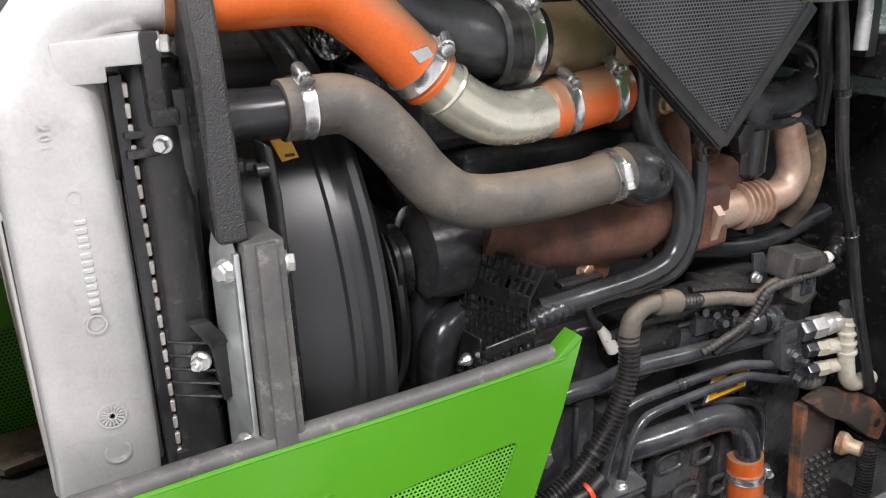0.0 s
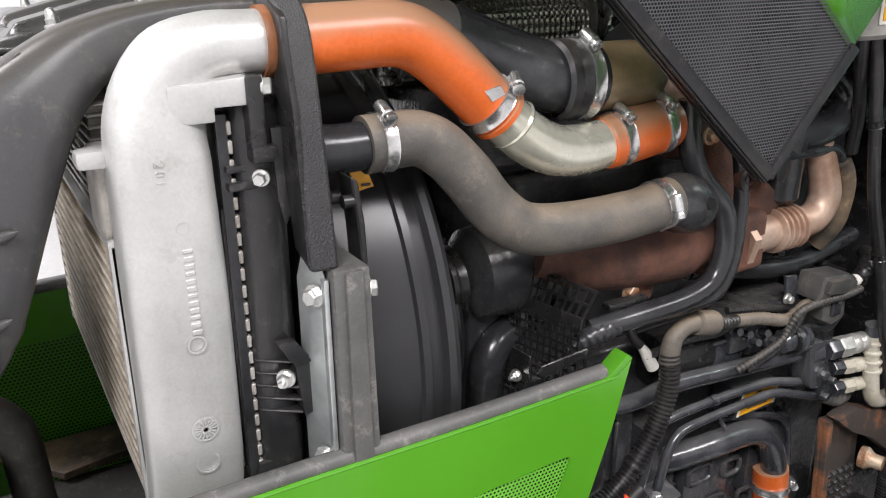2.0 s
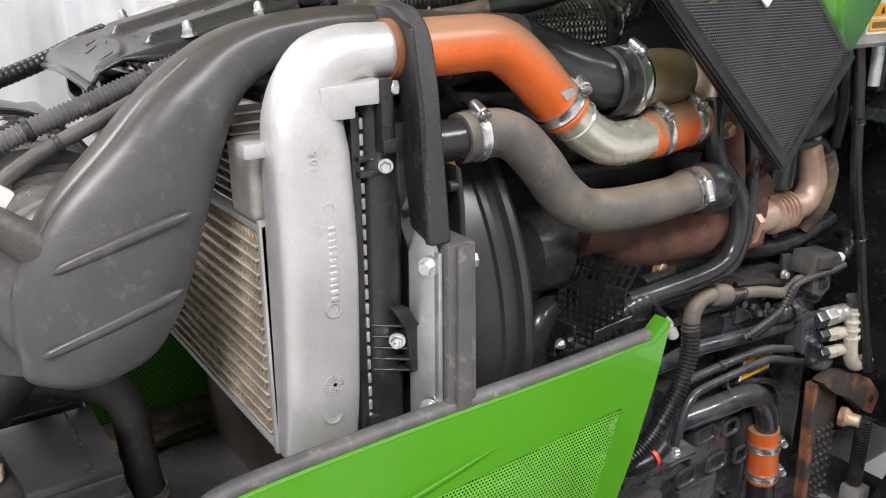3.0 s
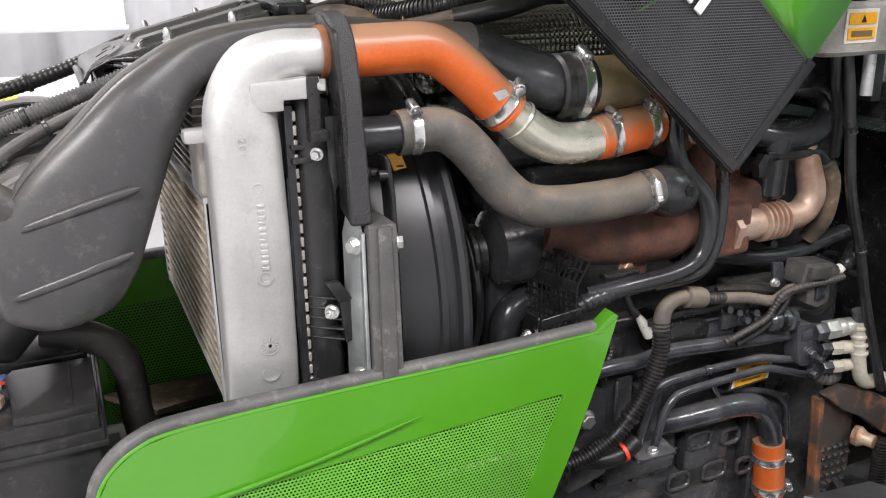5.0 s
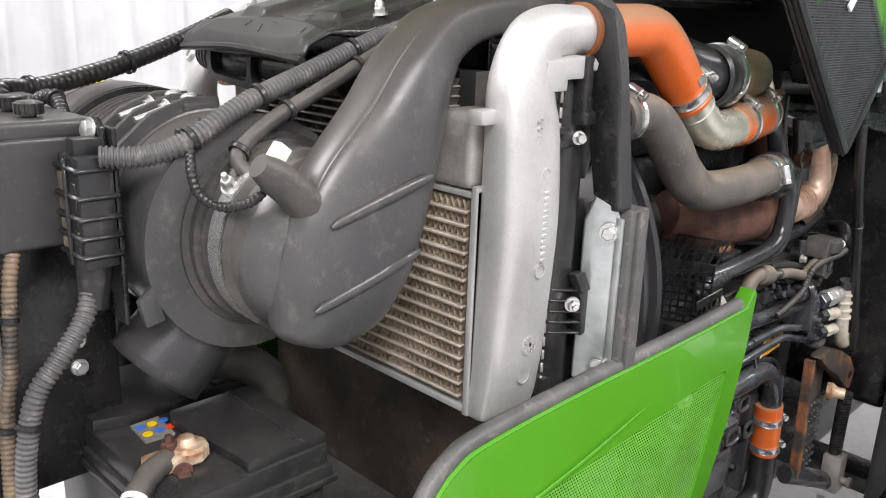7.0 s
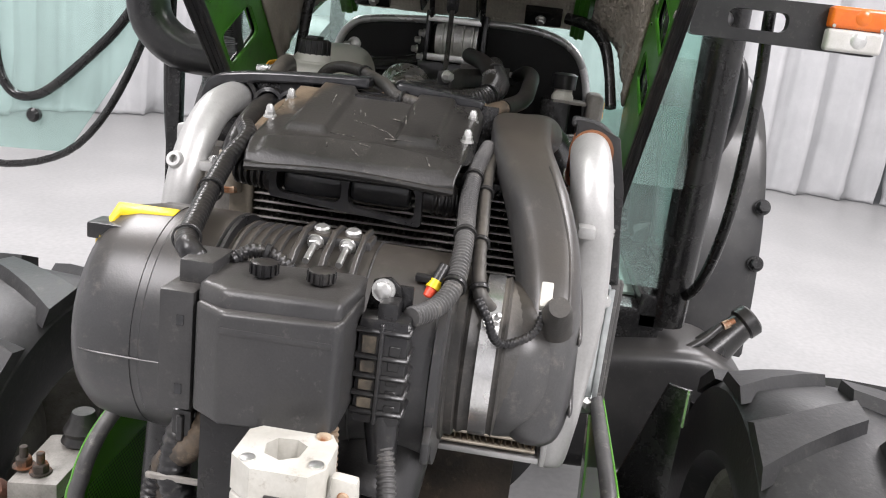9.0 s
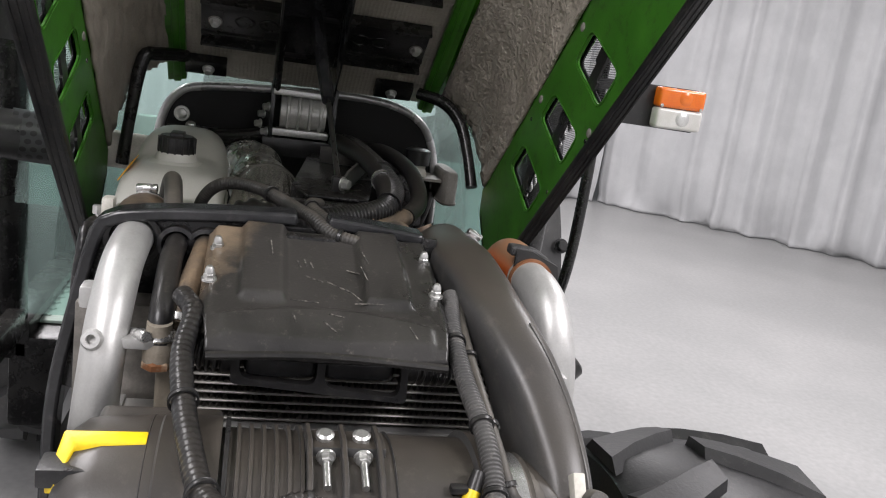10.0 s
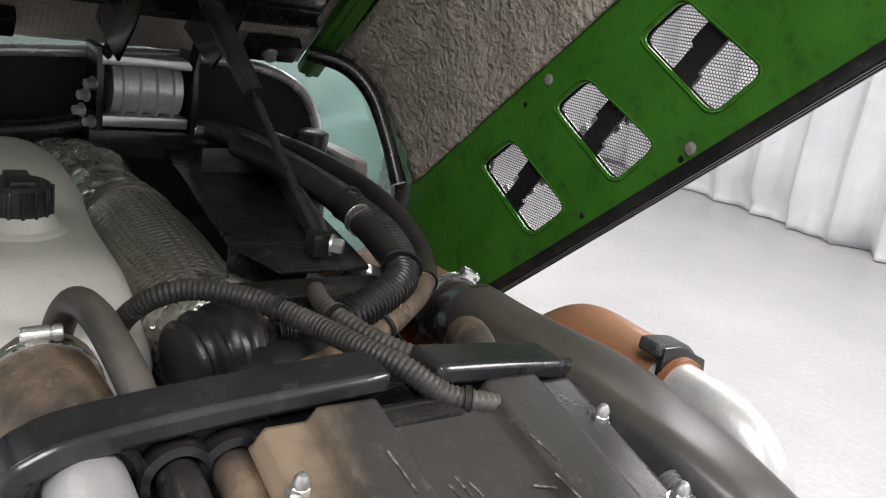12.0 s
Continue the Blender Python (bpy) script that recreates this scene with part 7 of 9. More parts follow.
    t = thing("washer_bottle", "small black bottle cap on a white neck", "bottle", (0.87, -0.255, 1.36))
    part("neck", lathe(bmesh.new(), [(0, 0.024), (0.008, 0.024), (0.016, 0.02), (0.026, 0.02)], (0.87, -0.255, 1.404), (0, 0, 1), 24), WHITEPL, t)
    part("cap", lathe(bmesh.new(), [(0, 0.026), (0.03, 0.027), (0.034, 0.02)], (0.87, -0.255, 1.428), (0, 0, 1), 24), PLASTIC, t)
    part("foot", rbox(bmesh.new(), (0.84, -0.275, 1.3), (0.93, -0.21, 1.405), 0.006), SATIN, t)
    part("flange_plate", rbox(bmesh.new(), (0.84, -0.308, 1.398), (0.93, -0.235, 1.4045), 0.002), GREYPL, t)
    t = thing("valve_cover", "black engine cover plate", "engine cover", (0.75, -0.05, 1.2))
    part("cover", rbox(bmesh.new(), (0.42, -0.16, 1.2), (0.93, 0.12, 1.29), 0.02, 3), ENGINE, t)
    part("plate", rbox(bmesh.new(), (0.52, -0.19, 1.285), (0.93, 0.0, 1.31), 0.008), GLOSS, t)
    t = thing("radiator_filler", "black filler elbow with clamps", "hose", (0.22, -0.12, 1.35))
    part("elbow", tube(bmesh.new(), [(0.17, -0.09, 1.4), (0.2, -0.1, 1.415), (0.24, -0.12, 1.41), (0.27, -0.14, 1.38)], 0.018, 16), HOSEBR, t)


rear_wall()
expansion_tank()
tank_fittings()
right_hoses()
engine_top()


# ---- engine, left side ----
def engine():
    t = thing("engine", "black painted diesel engine block with ribs and covers", "engine", (0.75, 0, 0.45))
    part("block", rbox(bmesh.new(), (0.44, -0.19, 0.45), (1.12, 0.19, 0.95), 0.02, 3), ENGINE, t)
    part("head", rbox(bmesh.new(), (0.47, -0.17, 0.93), (1.1, 0.17, 1.2), 0.015, 3), ENGINE, t)
    part("front_cover", rbox(bmesh.new(), (0.4, -0.17, 0.6), (0.46, 0.17, 1.1), 0.02, 3), ENGINE, t)
    for i, (x0, z0, x1, z1) in enumerate(((0.6, 0.66, 0.74, 0.74), (0.76, 0.64, 0.86, 0.72), (0.5, 0.72, 0.58, 0.82), (0.62, 0.56, 0.7, 0.62), (0.74, 0.52, 0.84, 0.6), (0.55, 0.88, 0.62, 0.93), (0.9, 0.62, 1.0, 0.74))):
        part("side_cover", rbox(bmesh.new(), (x0, -0.212, z0), (x1, -0.185, z1), 0.008, 2), ENGINE, t)
    rnd = random.Random(11)
    for i in range(26):
        x, z = 0.48 + rnd.random() * 0.6, 0.5 + rnd.random() * 0.65
        part("bolt", hexbolt(bmesh.new(), (x, -0.19 if z < 0.93 else -0.17, z), (0, -1, 0), 0.008, 0.008), SATIN, t)
    for i in range(7):
        x = 0.5 + i * 0.085
        part("block_rib", rbox(bmesh.new(), (x, -0.205, 0.46), (x + 0.012, -0.185, 0.6), 0.004, 1), ENGINE, t)
    part("pulley", lathe(bmesh.new(), [(0, 0.03), (0, 0.075), (0.006, 0.075), (0.012, 0.068), (0.02, 0.075), (0.026, 0.075), (0.026, 0.03)], (0.36, -0.02, 0.98), (1, 0, 0), 36), SATIN, t)
    part("pulley", lathe(bmesh.new(), [(0, 0.02), (0, 0.045), (0.006, 0.045), (0.012, 0.04), (0.02, 0.045), (0.026, 0.02)], (0.37, -0.15, 1.08), (1, 0, 0), 32), SATIN, t)
    part("alternator", lathe(bmesh.new(), [(0, 0.03), (0.01, 0.055), (0.05, 0.06), (0.1, 0.058), (0.12, 0.04)], (0.4, -0.16, 1.09), (1, 0, 0), 28), ENGINE, t)
    part("oil_filter", lathe(bmesh.new(), [(0, 0.02), (0.003, 0.038), (0.06, 0.04), (0.09, 0.038), (0.1, 0.02)], (0.66, -0.215, 0.93), (1, -0.02, 0.0), 26), SATIN, t)
    part("mount_face", rbox(bmesh.new(), (0.633, -0.243, 0.75), (0.677, -0.2, 0.846), 0.006, 2), ENGINE, t)
    part("mount_face", rbox(bmesh.new(), (0.548, -0.243, 0.782), (0.618, -0.2, 0.878), 0.008, 2), ENGINE, t)
    part("mount_web", rbox(bmesh.new(), (0.58, -0.25, 0.782), (0.588, -0.24, 0.876), 0.003, 1), ENGINE, t)
    part("side_bolt", hexbolt(bmesh.new(), (0.522, -0.255, 0.829), (0, -1, 0), 0.012, 0.01), BOLTM, t)
    part("mount_plate", prism(bmesh.new(), [V(0.5, -0.25, 0.87), V(0.56, -0.25, 0.87), V(0.57, -0.25, 0.72), V(0.5, -0.25, 0.7)], (0, 0.06, 0), 0.004), ENGINE, t)
    part("sump", rbox(bmesh.new(), (0.46, -0.15, 0.38), (1.1, 0.15, 0.46), 0.02, 3), ENGINE, t)
    # cast oval pads on the block
    for x, z, w, h in ((0.79, 0.7, 0.05, 0.03), (0.86, 0.69, 0.04, 0.028), (0.75, 0.63, 0.045, 0.03), (0.83, 0.63, 0.05, 0.03), (0.9, 0.62, 0.035, 0.03), (0.7, 0.71, 0.04, 0.026)):
        ring = [(x + w / 2 * math.copysign(abs(math.cos(k * math.pi / 10)) ** 0.6, math.cos(k * math.pi / 10)), -0.213, z + h / 2 * math.copysign(abs(math.sin(k * math.pi / 10)) ** 0.6, math.sin(k * math.pi / 10))) for k in range(21)]
        part("cast_pad", tube(bmesh.new(), ring, 0.004, 8, 2), ENGINE, t)
    # injection pump and fuel block
    p = part("injection_pump", rbox(bmesh.new(), (0.82, -0.25, 0.905), (0.93, -0.18, 0.985), 0.01, 3), ENGINE, t)
    for x, z, r in ((0.83, 0.965, 0.009), (0.86, 0.978, 0.008), (0.9, 0.962, 0.009), (0.845, 0.93, 0.011)):
        part("fitting", lathe(bmesh.new(), [(0, r), (0.02, r), (0.022, r * 0.7), (0.034, r * 0.65)], (x, -0.245, z), (0, -1, 0.2), 6), PIPEM, p)
    for i in range(12):
        x, z, l = 0.7 + rnd.random() * 0.35, 0.94 + rnd.random() * 0.12, 0.02 + rnd.random() * 0.04
        part("fitting", lathe(bmesh.new(), [(0, 0.008), (l * 0.5, 0.0085), (l * 0.5, 0.006), (l, 0.006)], (x, -0.19, z), (rnd.random() - 0.5, -1, rnd.random() * 0.5), 10), SATIN, p)


def engine_side_clutter():
    t = thing("pump_housing", "black moulded pump housing above the pipes", "pump", (0.76, -0.23, 0.88))
    part("housing", loft(bmesh.new(), [(x, -0.212, z, 0, 1, 0, 0, 0, 1, a, b, 3.0) for x, z, a, b in ((0.7, 0.915, 0.02, 0.012), (0.715, 0.92, 0.035, 0.026), (0.765, 0.918, 0.04, 0.03), (0.81, 0.912, 0.035, 0.026), (0.822, 0.905, 0.02, 0.014))], 22, 5), PIPEM, t)
    part("cover_rib", tube(bmesh.new(), [(0.72, -0.243, 0.941), (0.765, -0.25, 0.945), (0.808, -0.243, 0.934)], 0.004, 8), PIPEM, t)
    c = part("cylinder", lathe(bmesh.new(), [(0, 0.014), (0.002, 0.019), (0.014, 0.0205), (0.016, 0.017), (0.05, 0.017), (0.055, 0.012)], (0.902, -0.278, 0.929), (-1, 0, 0.12), 26), PIPEM, t)
    part("cylinder_band", band(bmesh.new(), (0.87, -0.278, 0.933), (-1, 0, 0.12), 0.0172, 0.008, 0.0018), SATIN, c)
    for x, z, l in ((0.815, 0.935, 0.026), (0.8, 0.95, 0.022), (0.832, 0.945, 0.026), (0.825, 0.962, 0.02), (0.782, 0.958, 0.018), (0.79, 0.975, 0.02)):
        part("fitting", lathe(bmesh.new(), [(0, 0.008), (l * 0.4, 0.0095), (l * 0.45, 0.006), (l, 0.0055)], (x, -0.25, z), (-0.2, -1, 0.3), 10), PIPEM, t)
    part("valve_body", rbox(bmesh.new(), (0.772, -0.258, 0.925), (0.85, -0.2, 0.98), 0.006, 2), ENGINE, t)
    part("bracket", prism(bmesh.new(), [V(0.85, -0.275, 1.032), V(0.872, -0.275, 1.03), V(0.885, -0.275, 0.995), V(0.87, -0.275, 0.972), V(0.835, -0.275, 0.97), V(0.83, -0.275, 0.984), V(0.858, -0.275, 0.992)], (0, 0.006, 0), 0.002), PIPEM, t)
    for x, z in ((0.84, 0.977), (0.862, 0.981), (0.853, 1.0)):
        part("nut", hexbolt(bmesh.new(), (x, -0.277, z), (0, -1, 0), 0.006, 0.007), BOLTM if z > 0.99 else PIPEM, t)
    t = thing("breather_hose", "cream plastic pipe elbow with ribbed sleeve", "hose", (1.1, -0.29, 0.8))
    part("elbow", tube(bmesh.new(), [(1.027, -0.305, 0.918), (1.032, -0.305, 0.88), (1.042, -0.305, 0.83), (1.052, -0.305, 0.803), (1.075, -0.302, 0.788), (1.125, -0.295, 0.78)], [0.0115, 0.011, 0.012, 0.0125, 0.0125, 0.012], 18, 6), CREAMPL, t)
    for k in range(4):
        part("sleeve_ring", lathe(bmesh.new(), [(-0.004, 0.0115), (-0.002, 0.0145), (0.002, 0.0145), (0.004, 0.0115)], (1.029 + k * 0.0032, -0.305, 0.902 - k * 0.0165), (0.2, 0, -1), 20, caps=False), CREAMPL, t)
    part("collar", lathe(bmesh.new(), [(0, 0.0135), (0.016, 0.0135), (0.018, 0.0115)], (1.0265, -0.305, 0.93), (0.15, 0, -1), 18), PIPEM, t)
    t = thing("cable_harness", "thin black cables tangled over the pump", "cables", (0.86, -0.27, 0.93))
    rnd = random.Random(5)
    runs = ([(0.74, -0.272, 1.006), (0.8, -0.28, 1.0), (0.86, -0.276, 0.985), (0.93, -0.27, 0.99)], [(0.9, -0.275, 1.0), (0.875, -0.285, 0.965), (0.84, -0.283, 0.93), (0.79, -0.275, 0.905)], [(0.93, -0.268, 0.955), (0.97, -0.27, 0.975), (1.02, -0.262, 0.985), (1.07, -0.25, 0.97)], [(0.62, -0.25, 0.96), (0.68, -0.262, 0.975), (0.75, -0.26, 0.97), (0.83, -0.255, 0.985)], [(0.88, -0.262, 0.94), (0.91, -0.28, 0.945), (0.96, -0.275, 0.93), (1.0, -0.265, 0.94)], [(0.56, -0.235, 0.955), (0.57, -0.245, 0.93), (0.555, -0.25, 0.9), (0.56, -0.24, 0.86)])
    for pts in runs:
        part("cable", tube(bmesh.new(), pts, 0.0042 + 0.002 * rnd.random(), 8, 8, rib=0.12, pitch=0.006), RUBBER, t)
    t = thing("belt_drive", "black drive belt round two pulleys", "belt", (0.375, -0.1, 0.9))
    belt = []
    for k in range(25):
        a = 2 * math.pi * k / 24
        belt.append((0.373, -0.085 + 0.11 * math.cos(a), 1.02 + 0.125 * math.sin(a)))
    part("belt", tube(bmesh.new(), belt, 0.008, 8, 2), RUBBER, t)


def manifold():
    t = thing("exhaust_manifold", "rusty brown cast iron exhaust manifold", "manifold", (0.65, -0.22, 1.05))
    main = [(0.47, -0.215, 1.128), (0.52, -0.235, 1.118), (0.58, -0.245, 1.112), (0.64, -0.25, 1.112), (0.69, -0.25, 1.13), (0.72, -0.245, 1.17), (0.73, -0.235, 1.23), (0.735, -0.22, 1.29)]
    part("casting", tube(bmesh.new(), main, [0.034, 0.044, 0.046, 0.047, 0.044, 0.036, 0.032, 0.03], 26, 6, wobble=0.06), RUST, t)
    for x in (0.53, 0.64):
        part("runner", tube(bmesh.new(), [(x, -0.245, 1.11), (x + 0.015, -0.22, 1.11), (x + 0.02, -0.16, 1.115)], 0.032, 18), RUST, t)
    part("rib", prism(bmesh.new(), [V(0.6, -0.288, 1.09), V(0.66, -0.292, 1.092), V(0.7, -0.288, 1.13), V(0.705, -0.282, 1.16), V(0.69, -0.282, 1.165), V(0.68, -0.286, 1.13), V(0.65, -0.287, 1.105)], (0, 0.02, 0), 0.004), RUST, t)
    part("flange", rbox(bmesh.new(), (0.7, -0.275, 1.055), (0.8, -0.2, 1.135), 0.012, 3), RUST, t)
    part("lug", prism(bmesh.new(), [V(0.585, -0.262, 1.08), V(0.62, -0.262, 1.078), V(0.612, -0.262, 1.05), V(0.598, -0.262, 1.046), V(0.588, -0.262, 1.055)], (0, 0.015, 0), 0.003), RUST, t)
    part("eye", lathe(bmesh.new(), [(0, 0.016), (0.012, 0.016), (0.012, 0.007), (0, 0.007)], (0.705, -0.315, 1.199), (0.15, 1, 0), 22, caps=False), RUST, t)
    part("upper_casting", rbox(bmesh.new(), (0.74, -0.25, 1.1), (0.86, -0.17, 1.16), 0.02, 3), RUST, t)
    part("turbo_scroll", lathe(bmesh.new(), [(0, 0.03), (0.004, 0.052), (0.03, 0.058), (0.05, 0.05), (0.056, 0.03)], (0.66, -0.2, 1.26), (1, 0, 0), 32), RUST, t)
    for c in ((0.56, -0.27, 1.165), (0.668, -0.28, 1.25), (0.575, -0.262, 1.066)):
        part("bolt", hexbolt(bmesh.new(), c, (0, -1, 0), 0.009, 0.008), BRASS, t)
    t = thing("egr_pipe", "heat-tinted steel pipe with bellows joint", "pipe", (0.86, -0.25, 1.05))
    part("pipe", tube(bmesh.new(), [(0.77, -0.25, 1.093), (0.83, -0.25, 1.094), (0.885, -0.25, 1.094), (0.925, -0.25, 1.1), (0.942, -0.25, 1.125), (0.935, -0.248, 1.16), (0.92, -0.245, 1.2), (0.91, -0.24, 1.23)], [0.028, 0.024, 0.022, 0.022, 0.022, 0.021, 0.02, 0.02], 22, 6), RUSTPIPE, t)
    part("flange", lathe(bmesh.new(), [(0, 0.02), (0, 0.036), (0.012, 0.036), (0.016, 0.028)], (0.765, -0.25, 1.093), (1, 0, 0), 6), RUSTPIPE, t)
    for i in range(5):
        part("bellows_ring", lathe(bmesh.new(), [(-0.0045, 0.023), (-0.002, 0.031), (0.002, 0.031), (0.0045, 0.023)], (0.836 + i * 0.0105, -0.25, 1.094), (1, 0, 0), 26, caps=False), RUSTPIPE, t)


def black_pipes():
    def pipe(label, pts, r, mat=GLOSS, cat="pipe", name="engine_pipe", n=6):
        t = thing(name, label, cat, pts[-1])
        part("tube", tube(bmesh.new(), pts, r, 16, n), mat, t)
        return t

    t = pipe("flat black twin oil pipes passing the manifold", [(0.61, -0.3, 1.3), (0.612, -0.3, 1.262), (0.628, -0.302, 1.215), (0.672, -0.305, 1.168), (0.684, -0.305, 1.122), (0.672, -0.305, 1.08), (0.632, -0.303, 1.06), (0.55, -0.295, 1.05), (0.5, -0.28, 1.04)], 0.0135)
    part("second_tube", tube(bmesh.new(), [(0.69, -0.3, 1.26), (0.698, -0.302, 1.223), (0.706, -0.303, 1.173), (0.704, -0.303, 1.106), (0.69, -0.303, 1.068), (0.665, -0.3, 1.05), (0.6, -0.295, 1.045)], 0.0095, 14), GLOSS, t)
    part("nozzle", tube(bmesh.new(), [(0.55, -0.296, 1.05), (0.5, -0.285, 1.035), (0.47, -0.278, 1.02)], [0.01, 0.014, 0.01], 14, 8, rib=0.12, pitch=0.009), GLOSS, t, "ribbed metal nozzle")
    part("clip", rbox(bmesh.new(), (0.52, -0.29, 1.062), (0.58, -0.275, 1.07), 0.003), SATIN, t)
    pipe("black coolant pipe running rearwards", [(0.74, -0.2, 1.04), (0.789, -0.21, 1.036), (0.877, -0.215, 1.019), (0.95, -0.215, 1.015), (1.02, -0.215, 1.027), (1.08, -0.21, 1.034)], 0.014)
    pipe("black hydraulic pipe along the engine", [(0.47, -0.255, 0.9), (0.543, -0.262, 0.91), (0.609, -0.262, 0.909), (0.662, -0.262, 0.914), (0.74, -0.262, 0.908), (0.835, -0.263, 0.901), (0.922, -0.268, 0.897), (0.96, -0.28, 0.899)], 0.0122, PIPEM)
    pipe("black hydraulic pipe along the engine", [(0.48, -0.22, 0.885), (0.58, -0.23, 0.888), (0.68, -0.23, 0.882), (0.74, -0.215, 0.872)], 0.011, PIPEM)
    t = pipe("thin black twin pipes above a flange plate", [(0.619, -0.257, 0.745), (0.622, -0.257, 0.76), (0.632, -0.257, 0.795), (0.647, -0.257, 0.842), (0.669, -0.257, 0.858), (0.75, -0.257, 0.861), (0.821, -0.258, 0.8605), (0.863, -0.262, 0.861), (0.905, -0.27, 0.853), (0.941, -0.272, 0.846)], 0.0068, PIPEM)
    part("second_tube", tube(bmesh.new(), [(0.655, -0.257, 0.745), (0.66, -0.257, 0.764), (0.67, -0.257, 0.8), (0.686, -0.257, 0.824), (0.712, -0.257, 0.833), (0.812, -0.257, 0.836), (0.875, -0.26, 0.838), (0.912, -0.266, 0.829), (0.965, -0.274, 0.813), (0.985, -0.276, 0.812)], 0.0068, 14), PIPEM, t)
    part("joint_ring", band(bmesh.new(), (0.75, -0.257, 0.861), (1, 0, 0), 0.007, 0.012, 0.0008), PIPEM, t)
    flange = part("clamp_foot", prism(bmesh.new(), rounded([V(0.604, -0.285, 0.742), V(0.68, -0.285, 0.739), V(0.685, -0.235, 0.741), V(0.607, -0.235, 0.744)], 0.012), (0, 0, 0.009), 0.002), PIPEM, t)
    part("bolt", hexbolt(bmesh.new(), (0.64, -0.272, 0.75), (0, 0, 1), 0.007, 0.006), BOLTM, flange)
    part("rod_stay", tube(bmesh.new(), [(0.768, -0.255, 0.832), (0.776, -0.255, 0.818), (0.786, -0.254, 0.803)], 0.0035, 8), PIPEM, t)
    plate = thing("label_plate", "orange warning label on a black plate behind the pipes", "label", (0.858, -0.247, 0.826))
    part("plate", prism(bmesh.new(), [V(0.812, -0.246, 0.803), V(0.9, -0.246, 0.806), V(0.905, -0.246, 0.847), V(0.822, -0.246, 0.848)], (0, 0.05, 0), 0.002), PIPEM, plate)
    lab = part("warning_label", prism(bmesh.new(), [V(0.817, -0.2468, 0.808), V(0.895, -0.2468, 0.811), V(0.899, -0.2468, 0.843), V(0.826, -0.2468, 0.844)], (0, 0.0012, 0), 0), STICK, plate, "orange warning label with white ends")
    for x0, x1, low in ((0.817, 0.8215, 0.808), (0.8925, 0.897, 0.811)):
        part("label_edge", prism(bmesh.new(), [V(x0, -0.2474, low), V(x1, -0.2474, low), V(x1 + 0.0075, -0.2474, 0.8435), V(x0 + 0.0075, -0.2474, 0.8435)], (0, 0.0006, 0), 0), WHITEPL, lab)
    part("label_sign", prism(bmesh.new(), [V(0.855, -0.2474, 0.8465 - 0.006), V(0.867, -0.2474, 0.8405), V(0.861, -0.2474, 0.832)], (0, 0.0006, 0), 0), PLASTIC, lab)
    part("label_bar", rbox(bmesh.new(), (0.838, -0.2474, 0.8155), (0.88, -0.2466, 0.819), 0), BROWN, lab)
    t = pipe("thick black coolant elbow with orange hose joint", [(0.66, -0.19, 0.752), (0.7, -0.215, 0.757), (0.779, -0.235, 0.767), (0.853, -0.235, 0.764), (0.9, -0.235, 0.746), (0.929, -0.235, 0.702), (0.942, -0.232, 0.652), (0.946, -0.23, 0.61)], 0.0205, PIPEM)
    part("joint_hose", tube(bmesh.new(), [(0.936, -0.23, 0.672), (0.945, -0.23, 0.61), (0.95, -0.23, 0.56)], 0.0275, 22), ORANGE, t, "dirty orange silicone joint")
    for z, x in ((0.638, 0.941), (0.575, 0.949)):
        part("hose_clamp", band(bmesh.new(), (x, -0.23, z), (0.1, 0, -1), 0.0278, 0.014, 0.0016, screw=(0.8, -0.5, 0)), CLAMP, t)
    part("lower_hose", tube(bmesh.new(), [(0.949, -0.23, 0.575), (0.955, -0.23, 0.51), (0.94, -0.23, 0.46), (0.9, -0.22, 0.44), (0.86, -0.2, 0.45)], 0.025, 22), RUBBER, t)
    t = thing("crankcase_bracket", "thin black bent rod bracket", "bracket", (0.8, -0.21, 0.75))
    part("rod", tube(bmesh.new(), [(0.8, -0.225, 0.798), (0.86, -0.225, 0.787), (0.935, -0.225, 0.763), (0.965, -0.225, 0.74), (0.976, -0.225, 0.715), (0.985, -0.225, 0.66)], 0.006, 10), PIPEM, t)
    conduit("wiring_conduit", "black ribbed conduit hanging beside the engine", [(0.628, -0.285, 0.98), (0.628, -0.287, 0.96), (0.625, -0.29, 0.93), (0.609, -0.292, 0.888), (0.582, -0.292, 0.846), (0.547, -0.29, 0.809), (0.498, -0.288, 0.788), (0.468, -0.285, 0.781)], 0.0124, RUBBER, 0.2, 0.0058, (0.62,))
    t = thing("conduit_elbow", "grey rubber conduit elbow and sleeve", "hose", (0.65, -0.3, 0.99))
    part("elbow", tube(bmesh.new(), [(0.628, -0.285, 0.965), (0.629, -0.285, 0.985), (0.634, -0.285, 1.0), (0.65, -0.285, 1.01), (0.676, -0.285, 1.01)], [0.0135, 0.0125, 0.012, 0.0115, 0.0115], 16), HOSE, t, "dusty grey rubber elbow")
    part("sleeve", lathe(bmesh.new(), [(0, 0.012), (0.003, 0.016), (0.03, 0.0165), (0.036, 0.015), (0.038, 0.0105)], (0.668, -0.285, 1.011), (1, 0, -0.22), 20), HOSE, t)
    part("ribbed_neck", tube(bmesh.new(), [(0.703, -0.285, 1.003), (0.722, -0.285, 0.999), (0.745, -0.285, 0.996)], 0.0085, 14, 8, rib=0.2, pitch=0.0055), RUBBER, t)
    t = thing("temperature_sensor", "cream plastic sensor plug", "plug", (0.62, -0.25, 0.96))
    part("plug", tube(bmesh.new(), [(0.611, -0.25, 0.98), (0.622, -0.25, 0.965), (0.636, -0.25, 0.942)], [0.0042, 0.0075, 0.0088], 14), WHITEPL, t)
